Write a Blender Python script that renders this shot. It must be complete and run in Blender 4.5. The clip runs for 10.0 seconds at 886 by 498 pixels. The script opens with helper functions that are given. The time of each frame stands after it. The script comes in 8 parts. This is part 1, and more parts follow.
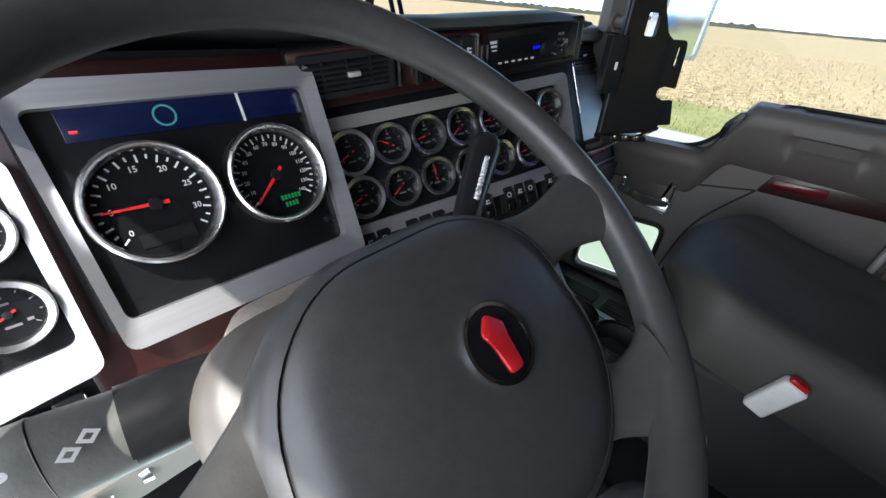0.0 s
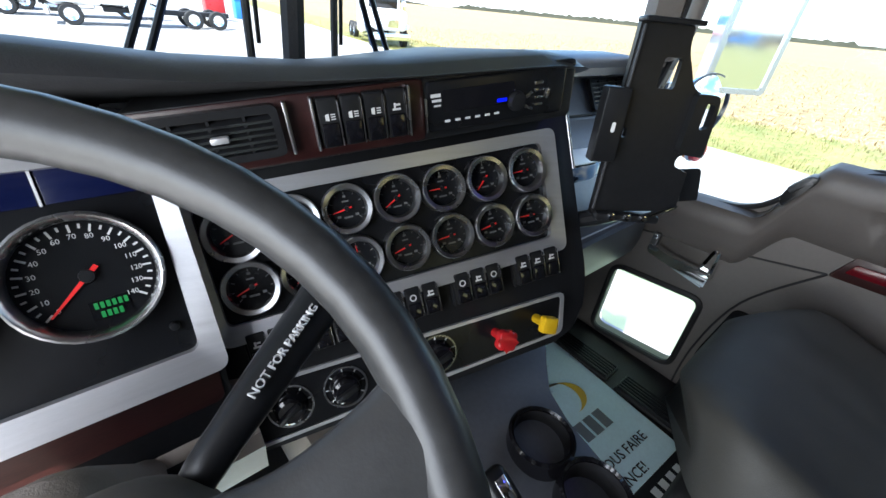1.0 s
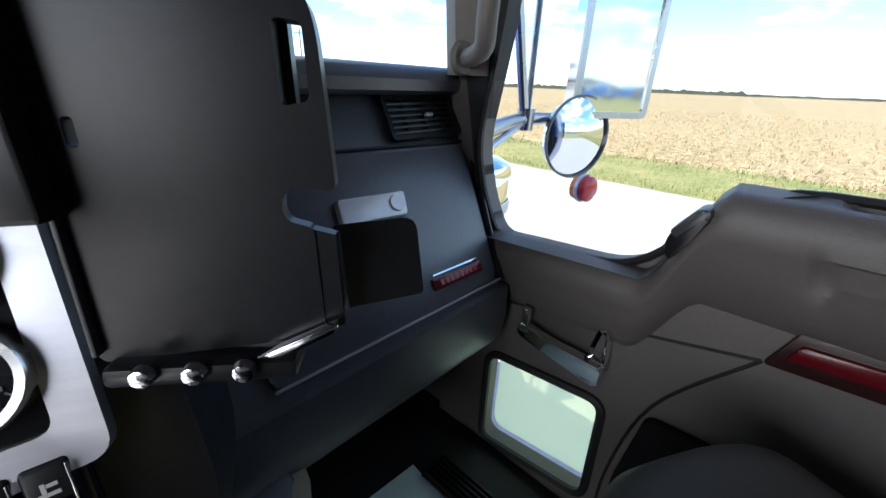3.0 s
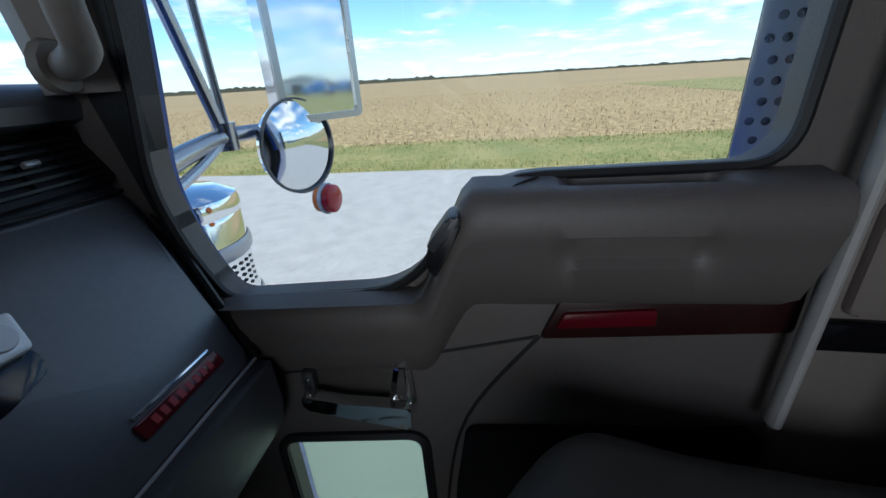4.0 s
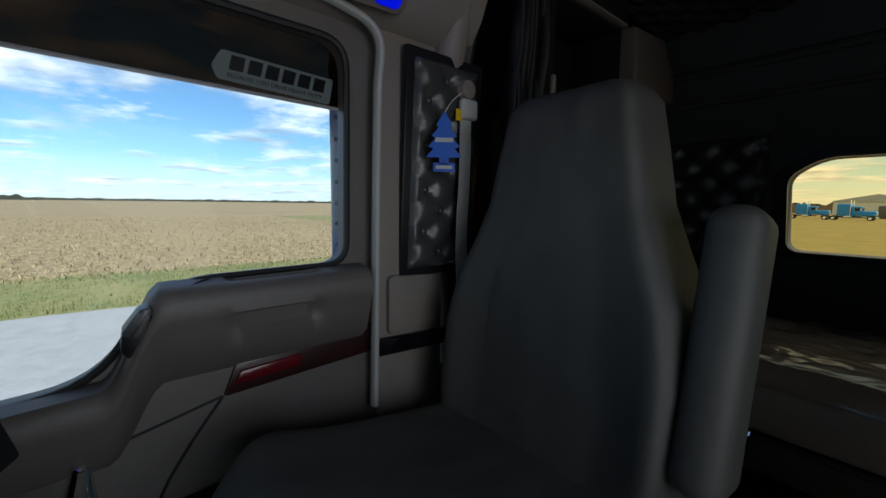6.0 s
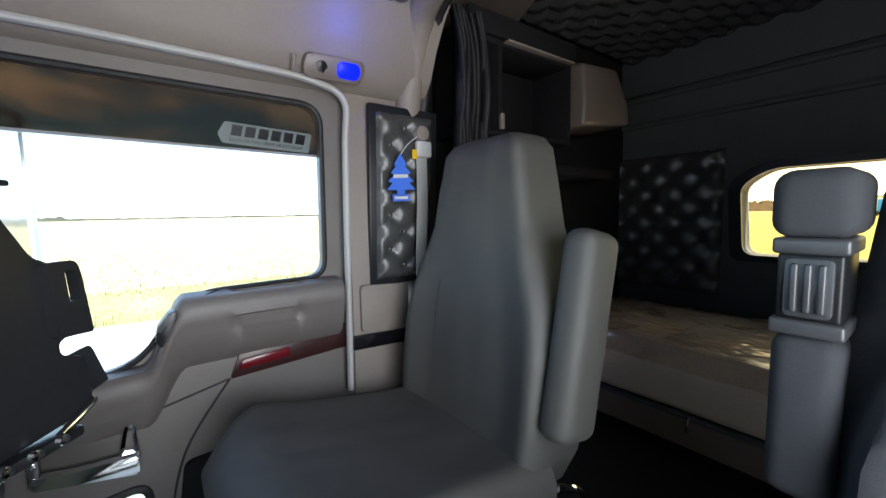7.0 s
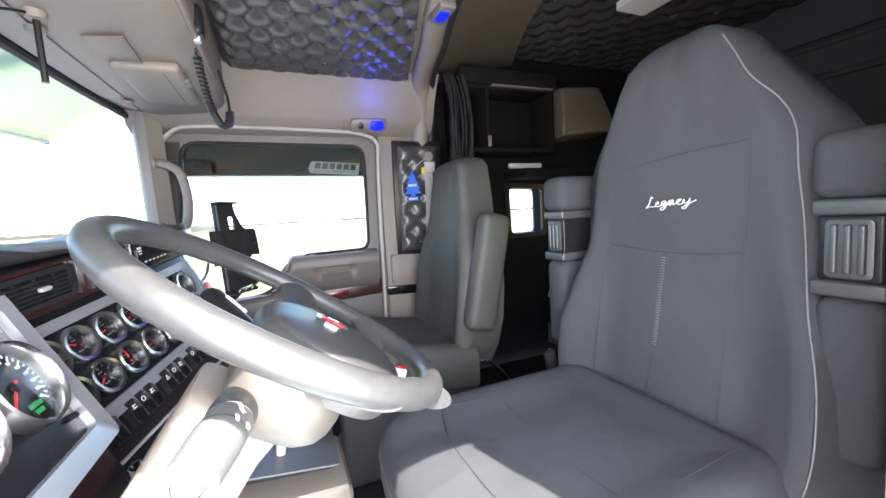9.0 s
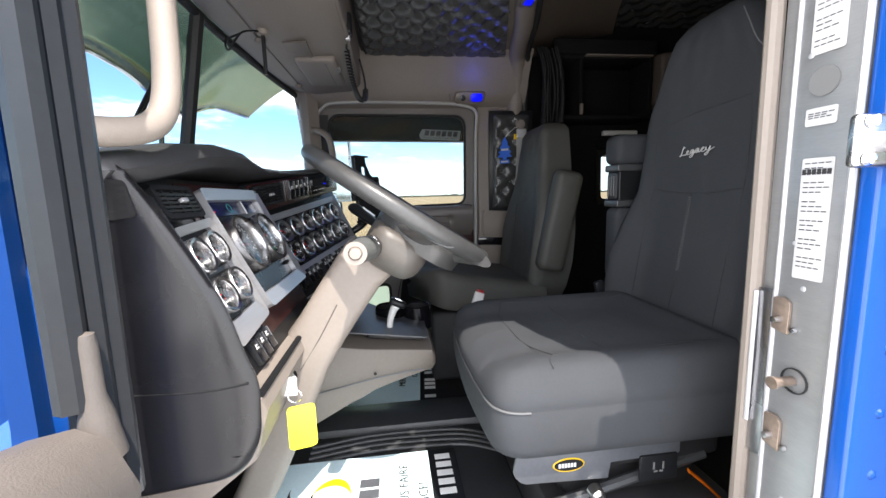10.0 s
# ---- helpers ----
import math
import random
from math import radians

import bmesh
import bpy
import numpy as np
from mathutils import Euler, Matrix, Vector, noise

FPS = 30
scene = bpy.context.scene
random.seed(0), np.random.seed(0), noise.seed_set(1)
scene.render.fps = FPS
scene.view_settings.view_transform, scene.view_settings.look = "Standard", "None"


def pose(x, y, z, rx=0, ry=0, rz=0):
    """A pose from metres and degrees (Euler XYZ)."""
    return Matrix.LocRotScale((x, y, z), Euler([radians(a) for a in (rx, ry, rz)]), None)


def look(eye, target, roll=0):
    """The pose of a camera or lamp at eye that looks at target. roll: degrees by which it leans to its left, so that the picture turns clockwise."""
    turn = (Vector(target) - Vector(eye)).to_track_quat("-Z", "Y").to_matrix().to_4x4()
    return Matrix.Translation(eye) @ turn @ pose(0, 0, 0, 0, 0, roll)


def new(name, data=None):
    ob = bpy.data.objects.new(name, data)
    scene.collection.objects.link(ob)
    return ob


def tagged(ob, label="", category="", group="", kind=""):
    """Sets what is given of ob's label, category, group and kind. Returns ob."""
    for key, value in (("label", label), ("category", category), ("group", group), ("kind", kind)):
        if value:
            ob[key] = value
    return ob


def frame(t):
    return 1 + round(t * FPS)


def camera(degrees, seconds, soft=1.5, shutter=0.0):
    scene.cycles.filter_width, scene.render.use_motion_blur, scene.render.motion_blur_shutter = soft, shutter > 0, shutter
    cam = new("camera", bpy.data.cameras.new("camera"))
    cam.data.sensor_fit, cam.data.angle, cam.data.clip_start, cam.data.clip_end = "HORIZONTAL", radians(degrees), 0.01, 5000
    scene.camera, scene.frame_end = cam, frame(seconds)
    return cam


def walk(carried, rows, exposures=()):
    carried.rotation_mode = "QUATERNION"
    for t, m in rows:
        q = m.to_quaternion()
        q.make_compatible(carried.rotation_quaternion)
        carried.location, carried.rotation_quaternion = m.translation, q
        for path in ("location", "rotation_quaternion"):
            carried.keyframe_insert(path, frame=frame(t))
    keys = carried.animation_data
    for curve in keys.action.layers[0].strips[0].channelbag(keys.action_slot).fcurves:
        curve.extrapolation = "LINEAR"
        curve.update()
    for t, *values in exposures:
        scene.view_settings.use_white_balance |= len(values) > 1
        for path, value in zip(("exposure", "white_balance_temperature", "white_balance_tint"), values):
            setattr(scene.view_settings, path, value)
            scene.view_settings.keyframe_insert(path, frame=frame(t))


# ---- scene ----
cam = camera(97.6, 10.0)
PATH = [
    (0, (-0.547, 0.61, 1.141), (0.753, 1.679, 0.062), 5.5),
    (0.5, (-0.401, 0.623, 1.16), (0.822, 1.773, 0.073), 5.8),
    (1, (-0.284, 0.636, 1.181), (0.856, 1.894, 0.123), 5.7),
    (1.5, (-0.144, 0.651, 1.148), (0.94, 2.009, 0.158), 5.3),
    (2, (-0.024, 0.654, 1.145), (1.093, 2.025, 0.212), 6.0),
    (2.1, (0.004, 0.645, 1.14), (1.138, 2.025, 0.239), 5.5),
    (3.3, (0.298, 0.653, 1.074), (1.782, 1.761, 0.318), 0.2),
    (3.5, (0.342, 0.659, 1.073), (1.923, 1.614, 0.305), -1.3),
    (4, (0.386, 0.682, 1.09), (2.201, 0.923, 0.286), -3.6),
    (4.5, (0.374, 0.714, 1.09), (2.129, -0.013, 0.465), -1.2),
    (5, (0.268, 0.721, 1.092), (1.921, -0.361, 0.782), 0.2),
    (5.5, (0.157, 0.755, 1.093), (1.712, -0.472, 0.817), 1.0),
    (6, (0.046, 0.744, 1.117), (1.571, -0.529, 0.887), 0.7),
    (7.5, (-0.393, 0.744, 1.168), (1.247, -0.388, 1.0), -2.3),
    (8, (-0.562, 0.767, 1.178), (1.115, -0.31, 1.007), -2.9),
    (8.5, (-0.758, 0.758, 1.168), (0.984, -0.21, 0.997), -3.6),
    (9, (-0.971, 0.744, 1.124), (0.866, -0.026, 0.944), -3.4),
    (9.5, (-1.156, 0.741, 1.066), (0.767, 0.236, 0.846), -2.4),
    (10, (-1.3, 0.754, 1.03), (0.667, 0.511, 0.759), -1.6),
]
EXPOSURE = [(0, 1.2, 6450, 9), (0.5, 1.75, 6450, 9), (1, 1.85, 6450, 9), (2, 1.8, 6450, 9), (3.3, 1.05, 6550, 13), (3.6, 0.8, 6500, 12), (4, 0.4, 6200, 9), (4.5, -0.1, 6050, 6), (5, -0.3, 6000, 5), (6, 0.15, 6300, 8), (7.3, 2.85, 6500, 10),
            (8, 3.35, 6550, 10), (8.5, 3.2, 6600, 10), (9, 2.7, 6650, 11), (9.5, 1.75, 6650, 11), (10, 0.95, 6750, 12)]
walk(cam, [(t, look(eye, target, roll)) for t, eye, target, roll in PATH], EXPOSURE)

# world, sun and exposure
world = bpy.data.worlds.new("sky")
scene.world = world
world.use_nodes = True
SUN_TO = Vector((-0.58, -0.20, 1.0)).normalized()


def build_sky():
    nt = world.node_tree
    nt.nodes.clear()
    out = nt.nodes.new("ShaderNodeOutputWorld")
    bg = nt.nodes.new("ShaderNodeBackground")
    sky = nt.nodes.new("ShaderNodeTexSky")
    sky.sky_type = "NISHITA"
    sky.sun_disc = False
    sky.sun_elevation = math.asin(SUN_TO.z)
    sky.sun_rotation = math.atan2(SUN_TO.x, SUN_TO.y)
    sky.air_density, sky.dust_density, sky.ozone_density = 1.0, 0.25, 3.0
    coord = nt.nodes.new("ShaderNodeTexCoord")
    sep = nt.nodes.new("ShaderNodeSeparateXYZ")
    nt.links.new(coord.outputs["Generated"], sep.inputs[0])
    # clouds lie on a flat layer: divide the direction by its height
    add = nt.nodes.new("ShaderNodeMath"); add.operation = "ADD"; add.inputs[1].default_value = 0.09
    nt.links.new(sep.outputs["Z"], add.inputs[0])
    mx = nt.nodes.new("ShaderNodeMath"); mx.operation = "MAXIMUM"; mx.inputs[1].default_value = 0.03
    nt.links.new(add.outputs[0], mx.inputs[0])
    div = nt.nodes.new("ShaderNodeVectorMath"); div.operation = "DIVIDE"
    comb = nt.nodes.new("ShaderNodeCombineXYZ")
    for s in ("X", "Y", "Z"):
        nt.links.new(mx.outputs[0], comb.inputs[s])
    nt.links.new(coord.outputs["Generated"], div.inputs[0])
    nt.links.new(comb.outputs[0], div.inputs[1])
    big = nt.nodes.new("ShaderNodeTexNoise")
    big.inputs["Scale"].default_value, big.inputs["Detail"].default_value, big.inputs["Roughness"].default_value = 1.1, 9.0, 0.62
    nt.links.new(div.outputs[0], big.inputs["Vector"])
    ramp = nt.nodes.new("ShaderNodeValToRGB")
    ramp.color_ramp.elements[0].position, ramp.color_ramp.elements[1].position = 0.47, 0.66
    nt.links.new(big.outputs["Fac"], ramp.inputs["Fac"])
    shade = nt.nodes.new("ShaderNodeTexNoise")
    shade.inputs["Scale"].default_value, shade.inputs["Detail"].default_value = 2.3, 5.0
    nt.links.new(div.outputs[0], shade.inputs["Vector"])
    white = nt.nodes.new("ShaderNodeValToRGB")
    white.color_ramp.elements[0].position, white.color_ramp.elements[1].position = 0.35, 0.62
    white.color_ramp.elements[0].color, white.color_ramp.elements[1].color = (3.2, 3.7, 4.5, 1), (8.8, 8.9, 9.0, 1)
    nt.links.new(shade.outputs["Fac"], white.inputs["Fac"])
    # haze close to the horizon
    haze = nt.nodes.new("ShaderNodeMapRange")
    haze.inputs["From Min"].default_value, haze.inputs["From Max"].default_value = 0.0, 0.10
    haze.inputs["To Min"].default_value, haze.inputs["To Max"].default_value = 0.55, 0.0
    nt.links.new(sep.outputs["Z"], haze.inputs["Value"])
    mixa = nt.nodes.new("ShaderNodeMix"); mixa.data_type = "RGBA"
    nt.links.new(ramp.outputs["Color"], mixa.inputs["Factor"])
    tint = nt.nodes.new("ShaderNodeMix"); tint.data_type = "RGBA"; tint.blend_type = "MULTIPLY"; tint.inputs["Factor"].default_value = 1
    tint.inputs["B"].default_value = (0.72, 0.95, 1.12, 1)
    nt.links.new(sky.outputs[0], tint.inputs["A"])
    nt.links.new(tint.outputs["Result"], mixa.inputs["A"])
    nt.links.new(white.outputs["Color"], mixa.inputs["B"])
    mixb = nt.nodes.new("ShaderNodeMix"); mixb.data_type = "RGBA"
    nt.links.new(haze.outputs[0], mixb.inputs["Factor"])
    nt.links.new(mixa.outputs["Result"], mixb.inputs["A"])
    mixb.inputs["B"].default_value = (6.0, 6.7, 7.6, 1)
    nt.links.new(mixb.outputs["Result"], bg.inputs["Color"])
    bg.inputs["Strength"].default_value = 0.15
    nt.links.new(bg.outputs[0], out.inputs[0])


build_sky()
sun = new("sun", bpy.data.lights.new("sun", "SUN"))
sun.data.energy, sun.data.angle, sun.data.color = 5.0, radians(0.5), (1.0, 0.95, 0.88)
sun.matrix_world = look(SUN_TO * 20, (0, 0, 0))
# the sky's light through the open driver's door
door_sky = new("door_sky", bpy.data.lights.new("door_sky", "AREA"))
door_sky.data.shape, door_sky.data.size, door_sky.data.size_y = "RECTANGLE", 0.85, 1.15
door_sky.data.energy, door_sky.data.color = 8.0, (1.0, 1.0, 1.0)
door_sky.matrix_world = look((-0.965, 0.70, 0.95), (0.0, 0.60, 0.80))


# ---- materials ----
def material(name, color, rough=0.5, metal=0.0, vary=0.12, scale=8.0, bump=0.0, bump_scale=300.0, fine=120.0,
             second=None, spec=0.5, coat=0.0, stretch=(1, 1, 1), emit=None, fold=0.0):
    """A surface with grain at two scales in object space, and a fine relief."""
    m = bpy.data.materials.new(name)
    m.use_nodes = True
    nt = m.node_tree
    b = nt.nodes["Principled BSDF"]
    b.inputs["Roughness"].default_value, b.inputs["Metallic"].default_value = rough, metal
    b.inputs["Specular IOR Level"].default_value = spec
    b.inputs["Coat Weight"].default_value = coat
    tc = nt.nodes.new("ShaderNodeTexCoord")
    mp = nt.nodes.new("ShaderNodeMapping")
    mp.inputs["Scale"].default_value = stretch
    nt.links.new(tc.outputs["Object"], mp.inputs["Vector"])
    n1 = nt.nodes.new("ShaderNodeTexNoise"); n1.inputs["Scale"].default_value = scale; n1.inputs["Detail"].default_value = 4
    n2 = nt.nodes.new("ShaderNodeTexNoise"); n2.inputs["Scale"].default_value = fine; n2.inputs["Detail"].default_value = 3
    for n in (n1, n2):
        nt.links.new(mp.outputs[0], n.inputs["Vector"])
    avg = nt.nodes.new("ShaderNodeMath"); avg.operation = "MULTIPLY_ADD"
    avg.inputs[1].default_value = 0.5
    half = nt.nodes.new("ShaderNodeMath"); half.operation = "MULTIPLY"; half.inputs[1].default_value = 0.5
    nt.links.new(n2.outputs["Fac"], half.inputs[0])
    nt.links.new(n1.outputs["Fac"], avg.inputs[0]); nt.links.new(half.outputs[0], avg.inputs[2])
    ramp = nt.nodes.new("ShaderNodeValToRGB")
    e = ramp.color_ramp.elements
    e[0].position, e[1].position = 0.32, 0.68
    dark = [c * (1 - vary) for c in color]
    light = [min(1, c * (1 + vary)) for c in color] if second is None else second
    e[0].color, e[1].color = (*dark, 1), (*light, 1)
    nt.links.new(avg.outputs[0], ramp.inputs["Fac"])
    nt.links.new(ramp.outputs["Color"], b.inputs["Base Color"])
    rr = nt.nodes.new("ShaderNodeMapRange")
    rr.inputs["To Min"].default_value, rr.inputs["To Max"].default_value = max(0.02, rough - 0.08), min(1, rough + 0.08)
    nt.links.new(n1.outputs["Fac"], rr.inputs["Value"])
    nt.links.new(rr.outputs[0], b.inputs["Roughness"])
    if bump:
        n3 = nt.nodes.new("ShaderNodeTexNoise"); n3.inputs["Scale"].default_value = bump_scale; n3.inputs["Detail"].default_value = 2
        nt.links.new(mp.outputs[0], n3.inputs["Vector"])
        bp = nt.nodes.new("ShaderNodeBump"); bp.inputs["Strength"].default_value = bump; bp.inputs["Distance"].default_value = 0.002
        nt.links.new(n3.outputs["Fac"], bp.inputs["Height"]); nt.links.new(bp.outputs[0], b.inputs["Normal"])
    if fold:
        # soft creases of slack cloth
        n4 = nt.nodes.new("ShaderNodeTexNoise"); n4.inputs["Scale"].default_value = fold
        n4.inputs["Detail"].default_value, n4.inputs["Distortion"].default_value = 2.0, 0.5
        nt.links.new(mp.outputs[0], n4.inputs["Vector"])
        b4 = nt.nodes.new("ShaderNodeBump"); b4.inputs["Strength"].default_value = 0.22; b4.inputs["Distance"].default_value = 0.02
        nt.links.new(n4.outputs["Fac"], b4.inputs["Height"])
        if bump:
            nt.links.new(b4.outputs[0], bp.inputs["Normal"])
        else:
            nt.links.new(b4.outputs[0], b.inputs["Normal"])
    if emit:
        b.inputs["Emission Color"].default_value = (*emit[:3], 1)
        b.inputs["Emission Strength"].default_value = emit[3]
    return m


def glass(name, tint=(1, 1, 1), rough=0.0, gloss=0.22, dust=0.0):
    m = bpy.data.materials.new(name)
    m.use_nodes = True
    nt = m.node_tree
    nt.nodes.clear()
    out = nt.nodes.new("ShaderNodeOutputMaterial")
    tr = nt.nodes.new("ShaderNodeBsdfTransparent"); tr.inputs[0].default_value = (*tint, 1)
    gl = nt.nodes.new("ShaderNodeBsdfGlossy"); gl.inputs["Roughness"].default_value = rough
    lw = nt.nodes.new("ShaderNodeLayerWeight"); lw.inputs["Blend"].default_value = 0.5
    pw = nt.nodes.new("ShaderNodeMath"); pw.operation = "POWER"; pw.inputs[1].default_value = 4.0
    fr = nt.nodes.new("ShaderNodeMath"); fr.operation = "MULTIPLY_ADD"; fr.inputs[1].default_value, fr.inputs[2].default_value = gloss, 0.004
    nt.links.new(lw.outputs["Facing"], pw.inputs[0]); nt.links.new(pw.outputs[0], fr.inputs[0])
    mix = nt.nodes.new("ShaderNodeMixShader")
    nt.links.new(fr.outputs[0], mix.inputs[0]); nt.links.new(tr.outputs[0], mix.inputs[1]); nt.links.new(gl.outputs[0], mix.inputs[2])
    if dust:
        # a film of road dust that lets light through
        tl = nt.nodes.new("ShaderNodeBsdfTranslucent"); tl.inputs[0].default_value = (0.76, 0.84, 0.66, 1)
        md = nt.nodes.new("ShaderNodeMixShader"); md.inputs[0].default_value = dust
        nt.links.new(mix.outputs[0], md.inputs[1]); nt.links.new(tl.outputs[0], md.inputs[2])
        nt.links.new(md.outputs[0], out.inputs[0])
    else:
        nt.links.new(mix.outputs[0], out.inputs[0])
    return m


M_TRIM = material("taupe_plastic", (0.190, 0.163, 0.141), 0.55, bump=0.25, bump_scale=700, vary=0.06)
M_DARK = material("charcoal_plastic", (0.078, 0.083, 0.094), 0.38, spec=0.8, bump=0.06, bump_scale=800, vary=0.15)
M_DOOR = material("grey_door_plastic", (0.118, 0.105, 0.097), 0.42, bump=0.3, bump_scale=650, vary=0.06)
M_BLACK = material("black_plastic", (0.012, 0.0125, 0.014), 0.33, vary=0.2, spec=0.25)
M_MATTE = material("matte_black", (0.014, 0.014, 0.016), 0.7, vary=0.2, bump=0.2)
M_GLOSS = material("gloss_black", (0.006, 0.006, 0.008), 0.12, vary=0.1)
M_SEAT = material("grey_seat_fabric", (0.040, 0.043, 0.048), 0.85, bump=0.6, bump_scale=900, vary=0.14, scale=5, fine=400, spec=0.25, fold=11)
M_SEAT2 = material("olive_grey_vinyl", (0.050, 0.049, 0.044), 0.55, bump=0.4, bump_scale=900, vary=0.1, scale=5, fine=300, fold=8)
M_VINYL = material("black_tufted_vinyl", (0.048, 0.048, 0.048), 0.25, bump=0.25, bump_scale=500, vary=0.2)
M_LEATHER = material("black_leather", (0.037, 0.037, 0.037), 0.38, spec=0.45, bump=0.04, bump_scale=600, vary=0.2)
M_ALU = material("brushed_aluminium", (0.53, 0.53, 0.55), 0.38, 0.8, stretch=(1, 1, 30), vary=0.08, fine=200)
M_SILVER = material("silver_paint", (0.50, 0.50, 0.52), 0.38, 0.55, vary=0.04)
M_CHROME = material("chrome", (0.85, 0.86, 0.88), 0.07, 1.0, vary=0.02)
M_WOOD = material("red_woodgrain", (0.018, 0.0042, 0.0048), 0.36, second=(0.036, 0.009, 0.008), scale=6, fine=60, stretch=(2, 14, 14), coat=0.15)
M_RUBBER = material("black_rubber", (0.012, 0.012, 0.013), 0.62, vary=0.25, bump=0.3)
M_BLUE = material("blue_truck_paint", (0.002, 0.060, 0.29), 0.30, vary=0.05, coat=0.35, spec=0.3, scale=2)
M_JAMB = material("bare_aluminium_jamb", (0.29, 0.295, 0.30), 0.36, 0.6, vary=0.08, stretch=(1, 1, 8))
M_WHITE = material("white_paint", (0.78, 0.78, 0.77), 0.4, vary=0.04)
M_PAPER = material("white_label", (0.40, 0.40, 0.40), 0.5, vary=0.03)
M_RED = material("red_plastic", (0.42, 0.012, 0.016), 0.3, vary=0.1)
M_YELLOW = material("yellow_plastic", (0.68, 0.42, 0.01), 0.35, vary=0.08)
M_TAG = material("lime_tag", (0.72, 0.74, 0.03), 0.45, vary=0.05)
M_REDREF = material("red_reflector", (0.11, 0.005, 0.010), 0.2, vary=0.25, fine=400)
M_ORANGE = material("orange_lens", (0.75, 0.16, 0.01), 0.2, vary=0.1)
M_DIALRED = material("red_needle", (0.7, 0.02, 0.02), 0.4, emit=(1.0, 0.05, 0.05, 0.03))
M_MARK = material("white_print", (0.62, 0.62, 0.62), 0.5, vary=0.02)
M_GREENLCD = material("green_display", (0.01, 0.08, 0.02), 0.3, emit=(0.05, 0.9, 0.25, 0.06))
M_BLUELED = material("blue_led", (0.0, 0.006, 0.30), 0.3, spec=0.2, emit=(0.002, 0.007, 1.0, 0.5))
M_BLUEDIM = material("blue_lcd", (0.004, 0.007, 0.022), 0.2, emit=(0.03, 0.05, 0.8, 0.008))
M_LENS = material("milky_lens", (0.75, 0.75, 0.74), 0.25, vary=0.05)
M_BELT = material("grey_webbing", (0.40, 0.40, 0.39), 0.8, bump=0.5, vary=0.08)
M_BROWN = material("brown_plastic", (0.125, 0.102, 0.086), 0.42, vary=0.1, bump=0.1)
M_CAP = material("end_cap_black", (0.006, 0.006, 0.007), 0.27, spec=0.35, vary=0.15, bump=0.05)
M_BROW = material("padded_brow", (0.032, 0.033, 0.036), 0.46, vary=0.12, bump=0.1, bump_scale=500)
M_CURTAIN = material("black_curtain", (0.007, 0.007, 0.008), 0.55, spec=0.25, vary=0.2, bump=0.3)
M_LINING = material("charcoal_lining", (0.060, 0.063, 0.062), 0.7, vary=0.15, bump=0.1, spec=0.3)
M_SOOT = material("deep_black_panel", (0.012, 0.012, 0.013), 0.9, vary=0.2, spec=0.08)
M_TICK = material("cream_mattress_side", (0.80, 0.68, 0.55), 0.6, vary=0.1, scale=5)
M_BED = material("tan_mattress", (0.62, 0.47, 0.33), 0.28, vary=0.18, scale=6, coat=0.8, bump=0.5, bump_scale=30)
M_TREE = material("blue_card", (0.01, 0.09, 0.46), 0.6, vary=0.08)
M_MAT = material("ice_blue_print", (0.66, 0.85, 0.90), 0.5, vary=0.06)
M_DIM = material("grey_print", (0.13, 0.13, 0.13), 0.5, vary=0.02)
M_MARKDIM = material("pale_sticker", (0.11, 0.135, 0.13), 0.5, vary=0.05)
M_LATCH = material("satin_latch", (0.82, 0.83, 0.85), 0.34, 0.1, vary=0.03)
M_FACE = material("instrument_black", (0.007, 0.0075, 0.009), 0.28, vary=0.1, spec=0.35)
M_SHROUD = material("dark_shroud", (0.070, 0.062, 0.055), 0.5, vary=0.1, bump=0.04)
M_STEEL = material("satin_steel", (0.46, 0.46, 0.47), 0.27, 1.0, vary=0.05, fine=300)
M_STALK2 = material("dark_grey_plastic", (0.045, 0.047, 0.050), 0.38, vary=0.1, spec=0.6)
M_GREYSTALK = material("grey_stalk_plastic", (0.085, 0.088, 0.084), 0.45, vary=0.08, bump=0.1)
M_SEAM = material("seam_shadow", (0.028, 0.029, 0.032), 0.8, vary=0.1)
M_PIPE = material("grey_piping", (0.085, 0.087, 0.090), 0.7, vary=0.1)
M_RUST = material("rusted_plate", (0.20, 0.155, 0.125), 0.42, 0.55, vary=0.3, scale=40)
M_FLOOR = material("floor_rubber", (0.026, 0.028, 0.030), 0.42, vary=0.2, bump=0.2, spec=0.6)
M_STITCH = material("white_thread", (0.13, 0.13, 0.135), 0.7, vary=0.1)
G_CLEAR = glass("clear_glass", (0.93, 0.96, 0.95))
G_BAND = glass("sun_band_glass", (0.15, 0.115, 0.088), 0.0, 0.25)
G_DIAL = glass("dial_glass", (0.96, 0.97, 0.97), 0.03, 0.60)
G_LOW = glass("green_glass", (0.95, 0.99, 0.82), 0.0, 0.22, 0.45)
G_AMBER = glass("amber_glass", (0.98, 0.82, 0.55))
M_PALE = material("pale_seal", (0.36, 0.352, 0.335), 0.6, vary=0.05)


# ---- geometry ----
def finish(name, bm, mat, parent=None, label="", angle=35):
    me = bpy.data.meshes.new(name)
    bmesh.ops.recalc_face_normals(bm, faces=bm.faces[:])
    bm.to_mesh(me)
    bm.free()
    me.materials.append(mat)
    me.polygons.foreach_set("use_smooth", [True] * len(me.polygons))
    me.set_sharp_from_angle(angle=radians(angle))
    ob = new(name, me)
    if parent:
        ob.parent = parent
    if label:
        ob["label"] = label
    return ob


part = finish


def thing(name, label, category, group="", kind="", at=(0, 0, 0)):
    ob = new(name)
    ob.empty_display_size = 0.05
    return tagged(ob, label, category, group, kind)


